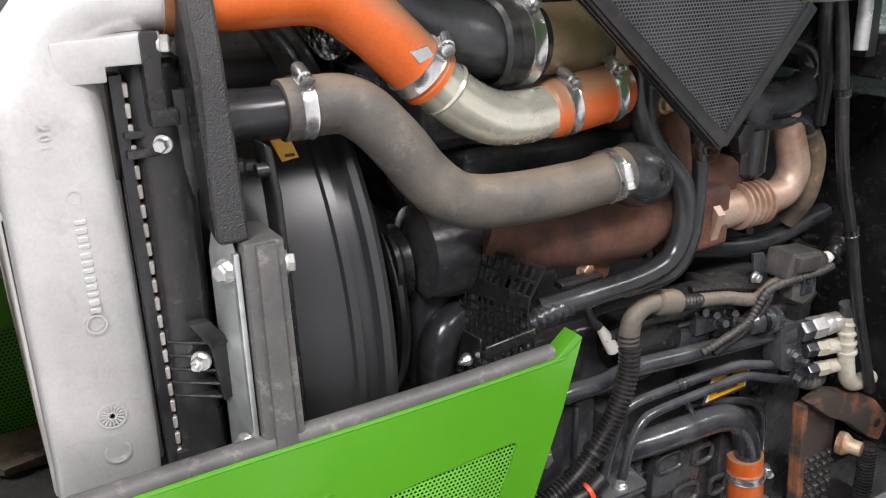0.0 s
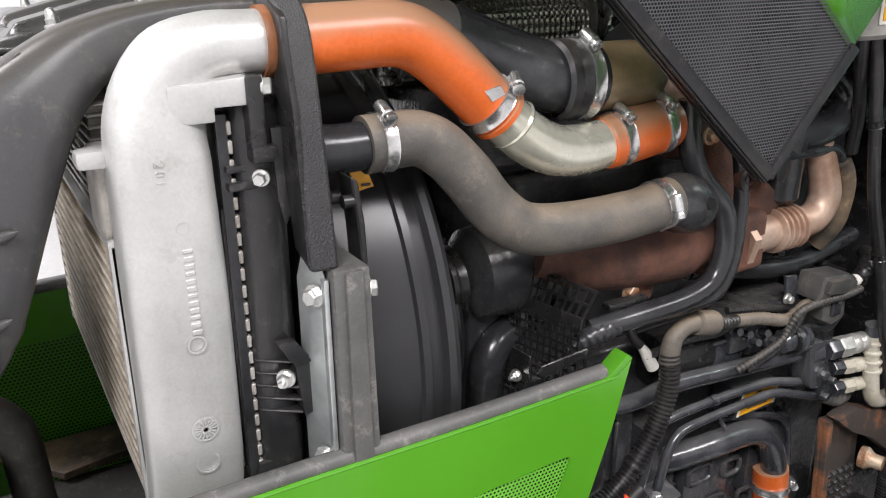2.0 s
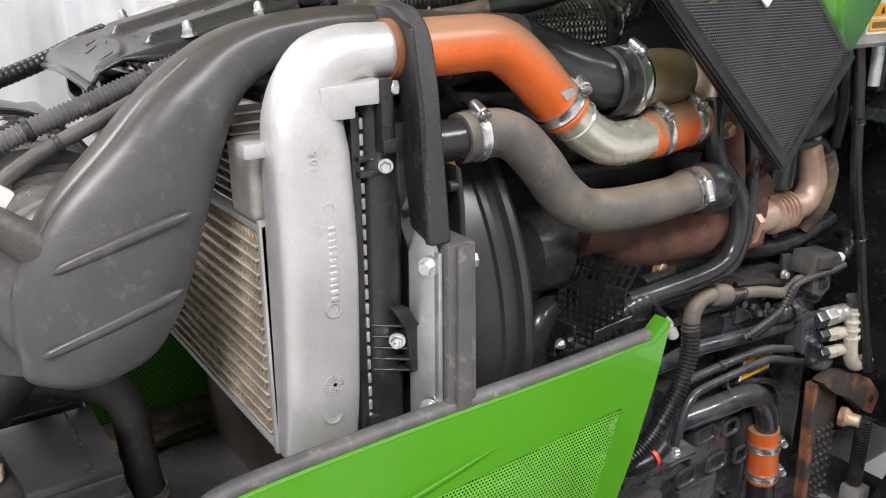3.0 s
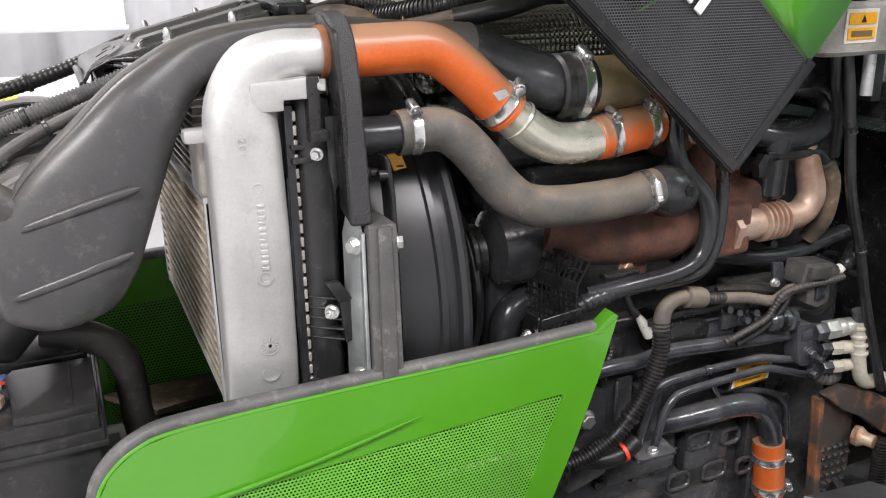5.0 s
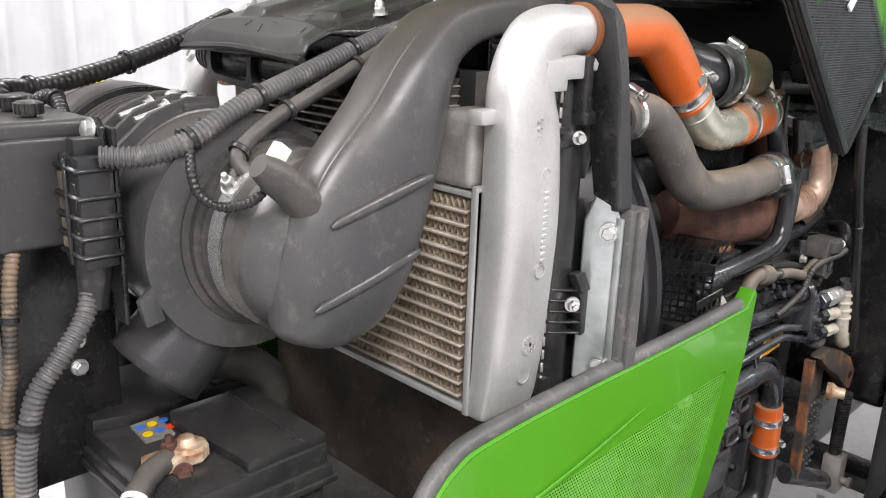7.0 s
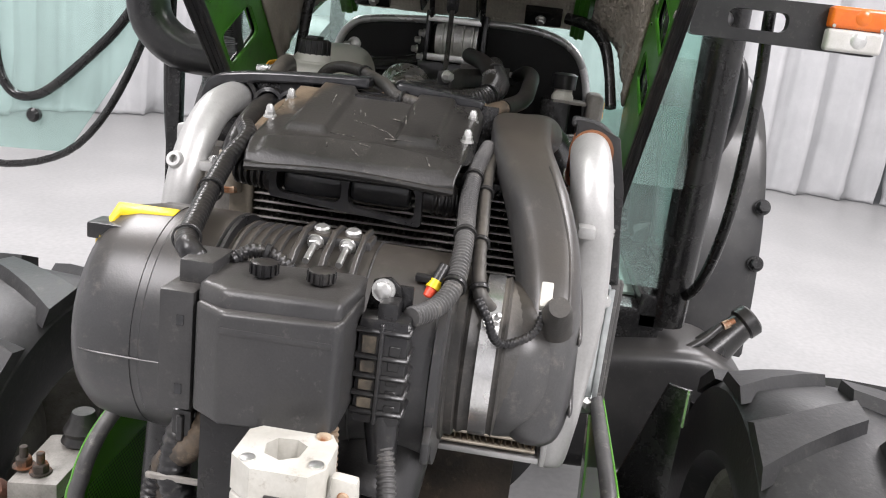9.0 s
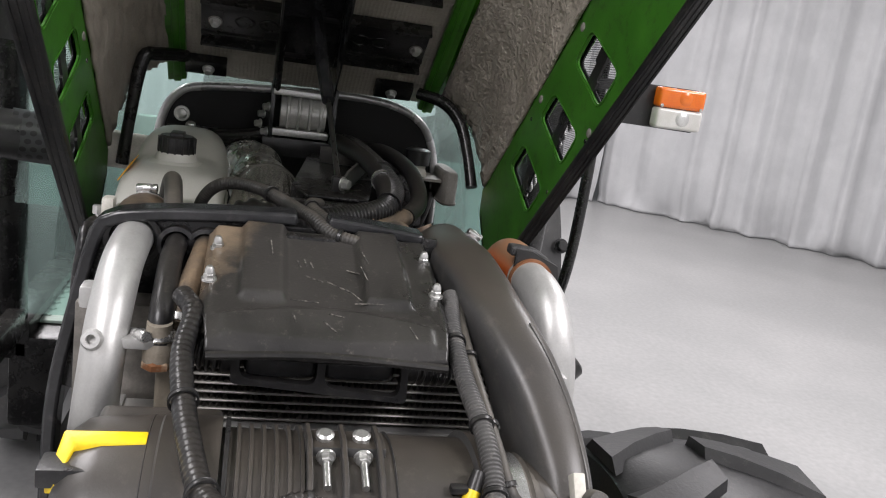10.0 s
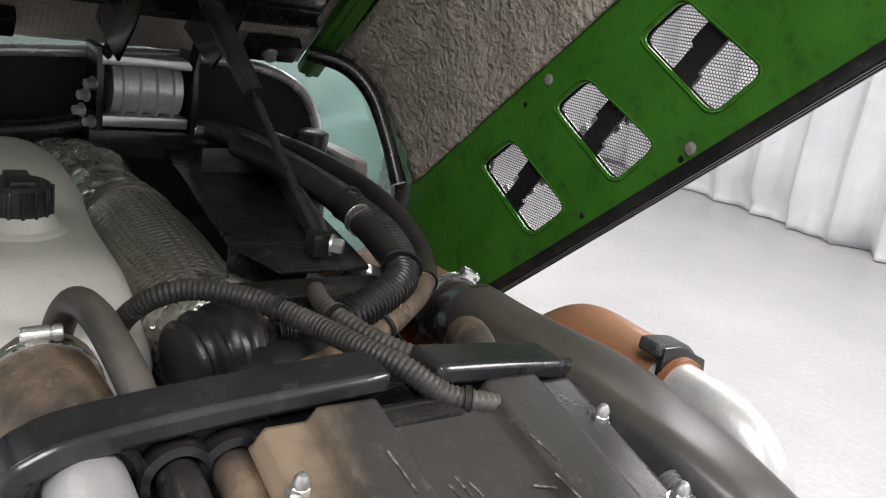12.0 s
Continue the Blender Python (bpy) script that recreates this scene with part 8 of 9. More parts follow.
    part("tail", tube(bmesh.new(), [(0.612, -0.25, 0.979), (0.603, -0.245, 0.99), (0.596, -0.23, 1.02)], 0.006, 10), RUBBER, t)
    conduit("wiring_loom", "dusty grey cable loom over the fuel block", [(0.742, -0.287, 0.997), (0.79, -0.288, 0.989), (0.838, -0.29, 0.976), (0.858, -0.292, 0.982), (0.872, -0.293, 0.99), (0.908, -0.293, 0.991), (0.94, -0.285, 0.985)], 0.0088, HOSE, 0.05, 0.01)
    conduit("wiring_loom", "thin grey ribbed cable crossing pipes", [(0.752, -0.289, 0.922), (0.775, -0.297, 0.935), (0.819, -0.3, 0.952), (0.834, -0.3, 0.968), (0.849, -0.303, 0.99), (0.884, -0.307, 0.998), (0.932, -0.312, 1.0), (0.965, -0.312, 1.003)], 0.0052, CONDUIT, 0.2, 0.006)
    t = thing("relay_connector", "dark grey plastic relay connector", "connector", (0.99, -0.24, 0.97))
    part("body", prism(bmesh.new(), [V(0.876, -0.31, 1.0), V(0.955, -0.31, 0.99), V(0.962, -0.31, 1.014), V(0.94, -0.31, 1.03), V(0.882, -0.31, 1.036)], (0, 0.04, 0), 0.005), GUARDM, t)
    part("cap", prism(bmesh.new(), [V(0.885, -0.318, 1.012), V(0.926, -0.318, 1.005), V(0.934, -0.318, 1.026), V(0.89, -0.318, 1.03)], (0, 0.012, 0), 0.003), CONDUIT, t)
    part("lower_body", prism(bmesh.new(), [V(0.902, -0.3, 0.998), V(0.953, -0.3, 0.992), V(0.955, -0.3, 0.958), V(0.93, -0.3, 0.95), V(0.905, -0.3, 0.962)], (0, 0.035, 0), 0.004), GUARDM, t)
    part("latch_tab", rbox(bmesh.new(), (0.92, -0.304, 0.966), (0.94, -0.299, 0.988), 0.002), PIPEM, t)
    part("plug", lathe(bmesh.new(), [(0, 0.0085), (0.014, 0.0085), (0.016, 0.006), (0.024, 0.006)], (0.956, -0.3, 1.01), (1, 0, 0.1), 14), WHITEPL, t)
    part("tail", tube(bmesh.new(), [(0.945, -0.3, 1.008), (0.96, -0.297, 1.011)], 0.0105, 14), RUBBER, t)
    part("tail", tube(bmesh.new(), [(0.975, -0.3, 1.012), (0.99, -0.298, 1.022), (1.02, -0.28, 1.03), (1.06, -0.25, 1.02)], 0.011, 12, 6, rib=0.15, pitch=0.008), RUBBER, t)
    t = thing("hydraulic_couplings", "row of silver hydraulic screw couplings", "couplings", (0.96, -0.28, 0.81))
    block = part("clamp_block", prism(bmesh.new(), rounded([V(0.902, -0.29, 0.923), V(0.946, -0.29, 0.917), V(0.96, -0.29, 0.842), V(0.917, -0.29, 0.843)], 0.012), (0, 0.034, 0), 0.004), PIPEM, t)
    part("clamp_ring", lathe(bmesh.new(), [(0, 0.014), (0.002, 0.0185), (0.022, 0.0185), (0.024, 0.014)], (0.915, -0.274, 0.898), (1, -0.08, 0), 20), PIPEM, block)
    part("nut", hexbolt(bmesh.new(), (0.938, -0.29, 0.866), (0, -1, 0), 0.0075, 0.008), PIPEM, block)
    block = part("clamp_block", prism(bmesh.new(), rounded([V(0.95, -0.285, 0.885), V(0.976, -0.285, 0.88), V(0.985, -0.285, 0.812), V(0.955, -0.285, 0.808)], 0.009), (0, 0.03, 0), 0.004), PIPEM, t)
    for c in ((0.952, -0.288, 0.825), (0.965, -0.286, 0.848)):
        part("nut", hexbolt(bmesh.new(), c, (0, -1, 0), 0.0065, 0.008), PIPEM, block)
    for a, b, r, grime in (((0.945, -0.287, 0.9), (1.03, -0.298, 0.902), 0.0155, ZINCFIT), ((0.965, -0.287, 0.866), (1.042, -0.298, 0.86), 0.0115, CREAMPL), ((0.975, -0.287, 0.829), (1.05, -0.298, 0.826), 0.0105, CREAMPL)):
        d = V(*b) - V(*a)
        L = d.length
        part("nut", lathe(bmesh.new(), [(0, r * 0.9), (0.003, r), (L * 0.24, r), (L * 0.26, r * 0.85)], a, d, 6), PIPEM, t)
        part("hex_body", lathe(bmesh.new(), [(L * 0.26, r * 0.92), (L * 0.28, r * 1.06), (L * 0.5, r * 1.06), (L * 0.52, r * 0.92)], a, d, 6), ZINCFIT if r > 0.015 else CREAMPL, t)
        part("coupling", lathe(bmesh.new(), [(L * 0.52, r * 0.9), (L * 0.56, r * 1.0), (L * 0.68, r * 1.0), (L * 0.7, r * 0.85), (L * 0.74, r * 0.95), (L * 0.86, r * 0.95), (L * 0.88, r * 0.8), (L, r * 0.78)], a, d, 20), grime, t)
    part("rough_cap", tube(bmesh.new(), [(0.985, -0.27, 0.806), (1.01, -0.272, 0.8), (1.035, -0.27, 0.796)], [0.012, 0.016, 0.012], 16, 6, rib=0.1, pitch=0.008), GUARDM, t)
    t = thing("fuel_filter_bowl", "black canister filter with hex plug", "filter", (0.83, -0.28, 1.12))
    part("canister", lathe(bmesh.new(), [(0, 0.022), (0.006, 0.028), (0.07, 0.029), (0.09, 0.034), (0.1, 0.03)], (0.86, -0.235, 1.13), (0, 0, 1), 28), GLOSS, t)
    part("hex_plug", lathe(bmesh.new(), [(0, 0.012), (0.014, 0.013), (0.016, 0.02), (0.028, 0.02), (0.03, 0.016)], (0.805, -0.25, 1.19), (0.2, -1, 0), 6), PLASTIC, t)
    part("thin_pipe", tube(bmesh.new(), [(0.83, -0.255, 1.2), (0.88, -0.258, 1.197), (0.93, -0.258, 1.198), (0.955, -0.256, 1.185), (0.965, -0.255, 1.165)], 0.008, 12), GLOSS, t)
    part("rubber_end", tube(bmesh.new(), [(0.958, -0.255, 1.178), (0.985, -0.25, 1.14), (0.99, -0.24, 1.08), (0.98, -0.22, 1.04)], 0.0145, 14), HOSEBR, t)
    part("head", rbox(bmesh.new(), (0.82, -0.255, 1.22), (0.93, -0.2, 1.25), 0.008), SATIN, t)
    pipe("large black glossy air crossover pipe", [(0.78, -0.2, 1.25), (0.84, -0.24, 1.228), (0.9, -0.25, 1.222), (0.945, -0.25, 1.236), (0.962, -0.245, 1.262), (0.945, -0.235, 1.29), (0.9, -0.22, 1.3), (0.83, -0.19, 1.3)], 0.0215)
    t = thing("thermostat_housing", "black cast thermostat housing with bolts", "housing", (0.61, -0.29, 1.14))
    part("housing", tube(bmesh.new(), [(0.56, -0.315, 1.192), (0.59, -0.312, 1.19), (0.62, -0.3, 1.178), (0.628, -0.27, 1.165)], [0.024, 0.032, 0.034, 0.03], 22), ENGINE, t)
    part("base", rbox(bmesh.new(), (0.54, -0.29, 1.148), (0.65, -0.2, 1.168), 0.008), ENGINE, t)
    for c in ((0.61, -0.337, 1.19), (0.56, -0.285, 1.165), (0.645, -0.29, 1.17)):
        part("bolt", hexbolt(bmesh.new(), c, (0.2, -1, 0.1), 0.008, 0.006), SATIN, t)
    pipe("black bent water pipe low behind the fan", [(0.5, -0.15, 1.005), (0.46, -0.17, 1.005), (0.428, -0.18, 0.985), (0.42, -0.18, 0.93), (0.425, -0.175, 0.83)], 0.024, GLOSS)
    pipe("black ribbed hose hanging along the cab", [(0.915, -0.305, 1.36), (0.925, -0.31, 1.3), (0.935, -0.312, 1.24), (0.952, -0.316, 1.14), (0.985, -0.318, 1.05), (1.02, -0.32, 0.94), (1.088, -0.32, 0.78)], 0.0082, RUBBER, "hose", "hanging_hose")
    for c in ((0.935, -0.312, 1.24), (0.985, -0.318, 1.05)):
        part("clip", band(bmesh.new(), c, (0.25, 0, -1), 0.0086, 0.01, 0.0015), SATIN, bpy.data.objects["hanging_hose"])
    pipe("black hose dropping from the bulkhead", [(0.9, -0.3, 1.37), (0.91, -0.295, 1.32), (0.945, -0.28, 1.25), (0.965, -0.265, 1.19)], 0.0085, RUBBER, "hose", "hanging_hose")
    t = pipe("dark intake pipe arching over the engine", [(0.36, -0.12, 1.43), (0.45, -0.12, 1.45), (0.55, -0.1, 1.47), (0.66, -0.06, 1.48)], 0.015, RUBBER, "hose", "breather_hose")
    part("hose_clamp", band(bmesh.new(), (0.45, -0.12, 1.45), (1, 0.05, 0.2), 0.0153, 0.01), CLAMP, t)
    pipe("silver bracket pipe behind the orange coupling", [(0.585, -0.29, 1.275), (0.61, -0.275, 1.282), (0.635, -0.26, 1.3), (0.65, -0.24, 1.34)], [0.022, 0.02, 0.019, 0.017], RUSTPIPE, "pipe", "turbo_outlet")
    t = pipe("red-clamped black hose below the panel", [(0.5, -0.24, 0.78), (0.53, -0.27, 0.765), (0.57, -0.28, 0.77), (0.6, -0.28, 0.785)], 0.014, RUBBER, "hose", "heater_hose")
    part("hose_clamp", band(bmesh.new(), (0.575, -0.28, 0.773), (1, 0, 0.3), 0.0143, 0.006), REDPL, t)


def wire_guard():
    t = thing("wire_guard", "black punched metal guard over the belt", "guard", (0.47, -0.25, 0.9))

    def grid(a, b, c, d, nu, nv, w, name):
        a, b, c, d = V(*a), V(*b), V(*c), V(*d)
        lu, lv = (b - a).length, (d - a).length
        eu, ev = w / lu, w / lv

        def lay(u, v):
            return a.lerp(b, u).lerp(d.lerp(c, u), v)

        holes = []
        for i in range(nu):
            for j in range(nv):
                u0, u1, v0, v1 = i / nu + eu, (i + 1) / nu - eu, j / nv + ev, (j + 1) / nv - ev
                holes.append([(u0, v0), (u1, v0), (u1, v1), (u0, v1)])
        nrm = (b - a).cross(d - a).normalized() * 0.002
        part(name, plate_holes(bmesh.new(), [(-eu, -ev), (1 + eu, -ev), (1 + eu, 1 + ev), (-eu, 1 + ev)], holes, lay, nrm), SATIN, t)

    grid((0.458, -0.186, 1.102), (0.473, -0.318, 1.107), (0.463, -0.308, 1.073), (0.456, -0.18, 1.062), 11, 2, 0.0017, "top_grid")
    part("top_band", prism(bmesh.new(), [V(0.456, -0.178, 1.063), V(0.463, -0.309, 1.074), V(0.461, -0.309, 1.06), V(0.455, -0.178, 1.045)], (0.002, 0, 0), 0.0005, 1), SATIN, t)
    grid((0.455, -0.18, 1.043), (0.461, -0.307, 1.058), (0.458, -0.305, 0.985), (0.45, -0.185, 0.97), 11, 7, 0.0015, "front_grid")
    grid((0.44, -0.11, 0.955), (0.448, -0.225, 0.972), (0.448, -0.225, 0.87), (0.44, -0.115, 0.865), 9, 8, 0.0015, "lower_grid")
    grid((0.407, -0.318, 1.024), (0.458, -0.324, 1.036), (0.458, -0.324, 0.985), (0.407, -0.318, 0.97), 5, 4, 0.0015, "side_grid")
    part("flange", prism(bmesh.new(), [V(0.402, -0.319, 1.037), V(0.46, -0.325, 1.046), V(0.46, -0.325, 1.036), V(0.402, -0.319, 1.024)], (0, 0.003, 0), 0.0008, 1), SATIN, t)
    part("mount", prism(bmesh.new(), [V(0.446, -0.16, 0.998), V(0.449, -0.235, 1.0), V(0.449, -0.235, 0.965), V(0.446, -0.16, 0.955)], (0.004, 0, 0), 0.001, 1), SATIN, t)
    for c in ((0.442, -0.166, 0.978), (0.444, -0.215, 0.968)):
        part("bolt", hexbolt(bmesh.new(), c, (-1, -0.3, 0), 0.006, 0.007, 0.006), BOLTM, t)
    part("arm", tube(bmesh.new(), [(0.47, -0.17, 1.16), (0.47, -0.19, 1.12), (0.475, -0.2, 1.08)], 0.007, 10), SATIN, t)
    part("stay", rbox(bmesh.new(), (0.46, -0.19, 0.8), (0.475, -0.17, 1.05), 0.003), SATIN, t)


def rusty_bracket():
    t = thing("rusty_bracket", "rusty steel pedal bracket with perforated plate and spring", "bracket", (1.05, -0.28, 0.5))
    part("plate", prism(bmesh.new(), [V(0.985, -0.275, 0.765), V(1.03, -0.275, 0.762), V(1.09, -0.272, 0.72), V(1.1, -0.27, 0.6), V(1.08, -0.27, 0.49), V(1.005, -0.275, 0.49), V(1.0, -0.275, 0.6)], (0, 0.01, 0), 0.003), RUSTOR, t)
    for i in range(9):
        for j in range(5):
            part("raised_slot", rbox(bmesh.new(), (1.012 + j * 0.015 + (i % 2) * 0.005, -0.282, 0.505 + i * 0.018), (1.022 + j * 0.015 + (i % 2) * 0.005, -0.273, 0.512 + i * 0.018), 0.001, 1), ENGINE, t)
    part("side_flange", prism(bmesh.new(), [V(0.985, -0.285, 0.765), V(0.997, -0.285, 0.765), V(1.014, -0.285, 0.6), V(1.02, -0.285, 0.49), V(1.004, -0.285, 0.49), V(1.0, -0.285, 0.6)], (0, 0.012, 0), 0.002), RUSTOR, t)
    part("arm", prism(bmesh.new(), [V(0.99, -0.296, 0.772), V(1.03, -0.3, 0.785), V(1.09, -0.302, 0.765), V(1.14, -0.304, 0.738), V(1.185, -0.304, 0.694), V(1.167, -0.304, 0.655), V(1.135, -0.304, 0.672), V(1.08, -0.302, 0.715), V(1.03, -0.3, 0.74)], (0, 0.026, 0), 0.006), RUSTOR, t, "thick rusty lever arm")
    part("arm_hole", lathe(bmesh.new(), [(0, 0.008), (0.001, 0.008)], (1.15, -0.3045, 0.695), (0, -1, 0), 16), GLOSS, t)
    part("spring", tube(bmesh.new(), [(1.125, -0.312, 0.665), (1.13, -0.31, 0.6), (1.136, -0.308, 0.52)], 0.0125, 14, 8, rib=0.22, pitch=0.006), SATIN, t)
    part("pin", lathe(bmesh.new(), [(0, 0.018), (0.01, 0.019), (0.02, 0.012), (0.035, 0.012)], (1.085, -0.285, 0.672), (0.3, -1, 0), 18), BRASS, t)
    part("yoke", rbox(bmesh.new(), (1.12, -0.33, 0.43), (1.16, -0.29, 0.515), 0.006), ALUDK, t)
    part("yoke_pin", lathe(bmesh.new(), [(0, 0.008), (0.06, 0.008), (0.062, 0.012), (0.07, 0.012)], (1.14, -0.28, 0.46), (0, -1, 0), 14), ALUDK, t)
    part("cross_tube", tube(bmesh.new(), [(1.0, -0.26, 0.5), (1.06, -0.285, 0.48), (1.13, -0.3, 0.45)], 0.02, 16), ENGINE, t)
    part("lower_link", tube(bmesh.new(), [(1.06, -0.3, 0.44), (1.09, -0.3, 0.41), (1.13, -0.3, 0.4)], [0.012, 0.016, 0.012], 12), ALUDK, t)


def underside():
    t = thing("front_axle_support", "dirty black front chassis casting", "chassis", (0, 0, 0.4))
    part("beam", rbox(bmesh.new(), (-0.45, -0.19, 0.42), (0.5, 0.2, 0.76), 0.03, 3), ENGINE, t)
    part("duct_floor", prism(bmesh.new(), [V(-0.05, 0.168, 0.765), V(0.1, 0.2, 0.765), V(0.12, 0.275, 0.765), V(-0.13, 0.27, 0.765)], (0, 0, 0.012), 0.003), HOSEBR, t)
    part("cooler_box", rbox(bmesh.new(), (0.078, -0.24, 0.76), (0.15, 0.2, 0.991), 0.004), GRIME, t)
    part("rail", rbox(bmesh.new(), (0.4, -0.17, 0.35), (1.9, 0.17, 0.5), 0.02, 2), ENGINE, t)
    part("axle", tube(bmesh.new(), [(0.5, -0.75, 0.47), (0.5, -0.3, 0.5), (0.5, 0.3, 0.5), (0.5, 0.75, 0.47)], 0.07, 20), ENGINE, t)
    part("bracket", rbox(bmesh.new(), (-0.4, -0.27, 0.62), (-0.1, -0.19, 0.77), 0.01), SATIN, t)
    t = thing("drain_hose", "black curved plastic drain hose by the battery", "hose", (-0.1, -0.15, 0.85))
    part("hose", tube(bmesh.new(), [(-0.19, -0.04, 1.03), (-0.15, -0.05, 1.022), (-0.115, -0.05, 1.001), (-0.096, -0.05, 0.973), (-0.091, -0.05, 0.927), (-0.089, -0.05, 0.881), (-0.08, -0.05, 0.823), (-0.06, -0.05, 0.775), (-0.03, -0.05, 0.75)], 0.0215, 20), CONDUIT, t)
    part("hose_clamp", band(bmesh.new(), (-0.084, -0.05, 0.845), (0.15, 0, -1), 0.022, 0.012), ALUDK, t)


engine()
engine_side_clutter()
manifold()
black_pipes()
wire_guard()
rusty_bracket()
underside()


# ---- wheels, cab, fuel tank, lamps ----
def tractor_wheel(name, c, R, W, rimr, label):
    t = thing(name, label, "wheel", (c[0], c[1], 0))
    hw = W / 2
    prof = [(-hw * 0.72, rimr), (-hw * 0.95, rimr * 1.12), (-hw, R * 0.72), (-hw * 0.97, R * 0.88), (-hw * 0.8, R * 0.94), (0, R * 0.955), (hw * 0.8, R * 0.94), (hw * 0.97, R * 0.88), (hw, R * 0.72), (hw * 0.95, rimr * 1.12), (hw * 0.72, rimr)]
    tyre = part("tyre", lathe(bmesh.new(), prof, c, (0, 1, 0), 56, caps=False), TYRE, t, "black rubber tyre")
    n = 13
    for side in (-1, 1):
        for k in range(n):
            a = 2 * math.pi * (k + (0.5 if side > 0 else 0)) / n
            bm = bmesh.new()
            secs = []
            for i, (u, w) in enumerate(((0.03, 0.04), (0.3, 0.044), (0.65, 0.05), (0.98, 0.062))):
                ang = a + 0.26 * u
                y = side * hw * u
                ro = R * (1.0 - 0.045 * u * u)
                ri = R * 0.9
                tang = V(-math.sin(ang), 0, math.cos(ang))
                rad = V(math.cos(ang), 0, math.sin(ang))
                mid = Vector(c) + V(0, y, 0)
                secs.append([mid + rad * ri - tang * w * 1.25, mid + rad * ri + tang * w * 1.25, mid + rad * ro + tang * w * 0.8, mid + rad * ro - tang * w * 0.8])
            rings(bm, secs)
            part("tread_lug", bm, TYRE, tyre, sharp=30)
    rim = part("rim", lathe(bmesh.new(), [(-hw * 0.74, rimr * 1.02), (-hw * 0.7, rimr * 0.95), (-hw * 0.3, rimr * 0.86), (0, rimr * 0.8), (hw * 0.3, rimr * 0.86), (hw * 0.7, rimr * 0.95), (hw * 0.74, rimr * 1.02)], c, (0, 1, 0), 40, caps=False), GREYPL, t, "dusty grey steel rim")
    part("hub", lathe(bmesh.new(), [(-0.06, 0.06), (-0.05, rimr * 0.5), (0.0, rimr * 0.82), (0.01, rimr * 0.82), (0.03, rimr * 0.5), (0.05, 0.05)], c, (0, 1, 0), 32), GREYPL, rim)
    return t


def cab():
    t = thing("cab", "black framed tractor cab with green tinted glass", "cab", (1.8, 0, 0.8))
    part("floor_box", rbox(bmesh.new(), (1.2, -0.62, 0.62), (2.4, 0.62, 0.86), 0.02), SATIN, t)
    part("dash", rbox(bmesh.new(), (1.28, -0.33, 0.9), (1.42, 0.33, 1.2), 0.04, 3), SATIN, t)
    part("seat", rbox(bmesh.new(), (1.75, -0.25, 0.86), (2.2, 0.25, 1.55), 0.06, 3), SATIN, t)
    part("rear_wall", rbox(bmesh.new(), (2.35, -0.62, 0.86), (2.4, 0.62, 1.3), 0.01), CABIN, t)
    part("roof", rbox(bmesh.new(), (1.0, -0.72, 2.3), (2.6, 0.72, 2.45), 0.05, 3), SATIN, t)
    for side in (-1, 1):
        part("front_pillar", tube(bmesh.new(), [(1.24, 0.635 * side, 0.82), (1.2, 0.635 * side, 1.2), (1.14, 0.625 * side, 1.7), (1.12, 0.6 * side, 2.32)], 0.052, 14), SATIN, t)
        part("rear_pillar", tube(bmesh.new(), [(2.3, 0.62 * side, 0.84), (2.34, 0.62 * side, 1.5), (2.3, 0.6 * side, 2.32)], 0.03, 12), SATIN, t)
        part("sill", rbox(bmesh.new(), (1.2, 0.6 * side - 0.03, 0.8), (2.3, 0.6 * side + 0.05, 0.9), 0.01), SATIN, t)
        part("footplate", rbox(bmesh.new(), (1.3, 0.33 * side - 0.27, 0.862), (1.86, 0.33 * side + 0.27, 0.87), 0.002), CABIN, t)
    for j in range(9):
        for i in range(6):
            part("tread_dimple", lathe(bmesh.new(), [(0, 0.011), (0.004, 0.009)], (1.34 + j * 0.05, 0.38 + i * 0.045, 0.87), (0, 0, 1), 8), CABIN, t)
            part("tread_dimple", lathe(bmesh.new(), [(0, 0.011), (0.004, 0.009)], (1.34 + j * 0.05, -0.38 - i * 0.045, 0.87), (0, 0, 1), 8), CABIN, t)
    bm = rbox(bmesh.new(), (1.155, -0.6, 1.2), (1.161, 0.6, 2.3), 0.001)
    g = part("windscreen", bm, GLASSG, t)
    g.visible_shadow = False
    for y0, y1 in ((-0.6, -0.36), (0.36, 0.6)):
        g = part("lower_pane", rbox(bmesh.new(), (1.2, y0, 0.92), (1.206, y1, 1.4), 0.001), GLASSG, t)
        g.visible_shadow = False
    part("cowl", rbox(bmesh.new(), (1.19, -0.37, 0.62), (1.27, 0.37, 1.3), 0.02, 3), SATIN, t)
    part("cowl_top", rbox(bmesh.new(), (0.985, -0.34, 1.25), (1.26, 0.34, 1.31), 0.015, 2), SATIN, t)
    d = thing("cab_door", "closed cab door with tinted glass and black handle", "door", (1.7, -0.65, 0.9))
    g = part("pane", rbox(bmesh.new(), (1.27, -0.652, 0.93), (2.28, -0.646, 2.25), 0.001), GLASSG, d)
    g.visible_shadow = False
    part("door_edge", tube(bmesh.new(), [(1.26, -0.65, 0.92), (1.23, -0.65, 1.3), (1.17, -0.64, 1.75), (1.15, -0.62, 2.25)], 0.016, 10), SATIN, d)
    part("door_edge", tube(bmesh.new(), [(1.25, -0.65, 0.92), (2.28, -0.65, 0.92)], 0.02, 10), SATIN, d)
    part("handle", tube(bmesh.new(), [(1.35, -0.66, 1.55), (1.33, -0.72, 1.52), (1.32, -0.73, 1.4), (1.34, -0.7, 1.28), (1.37, -0.66, 1.25)], 0.017, 12), PLASTIC, d)
    r = thing("grab_rail", "black bent grab rail in front of a door", "rail", (1.27, -0.66, 0.88))
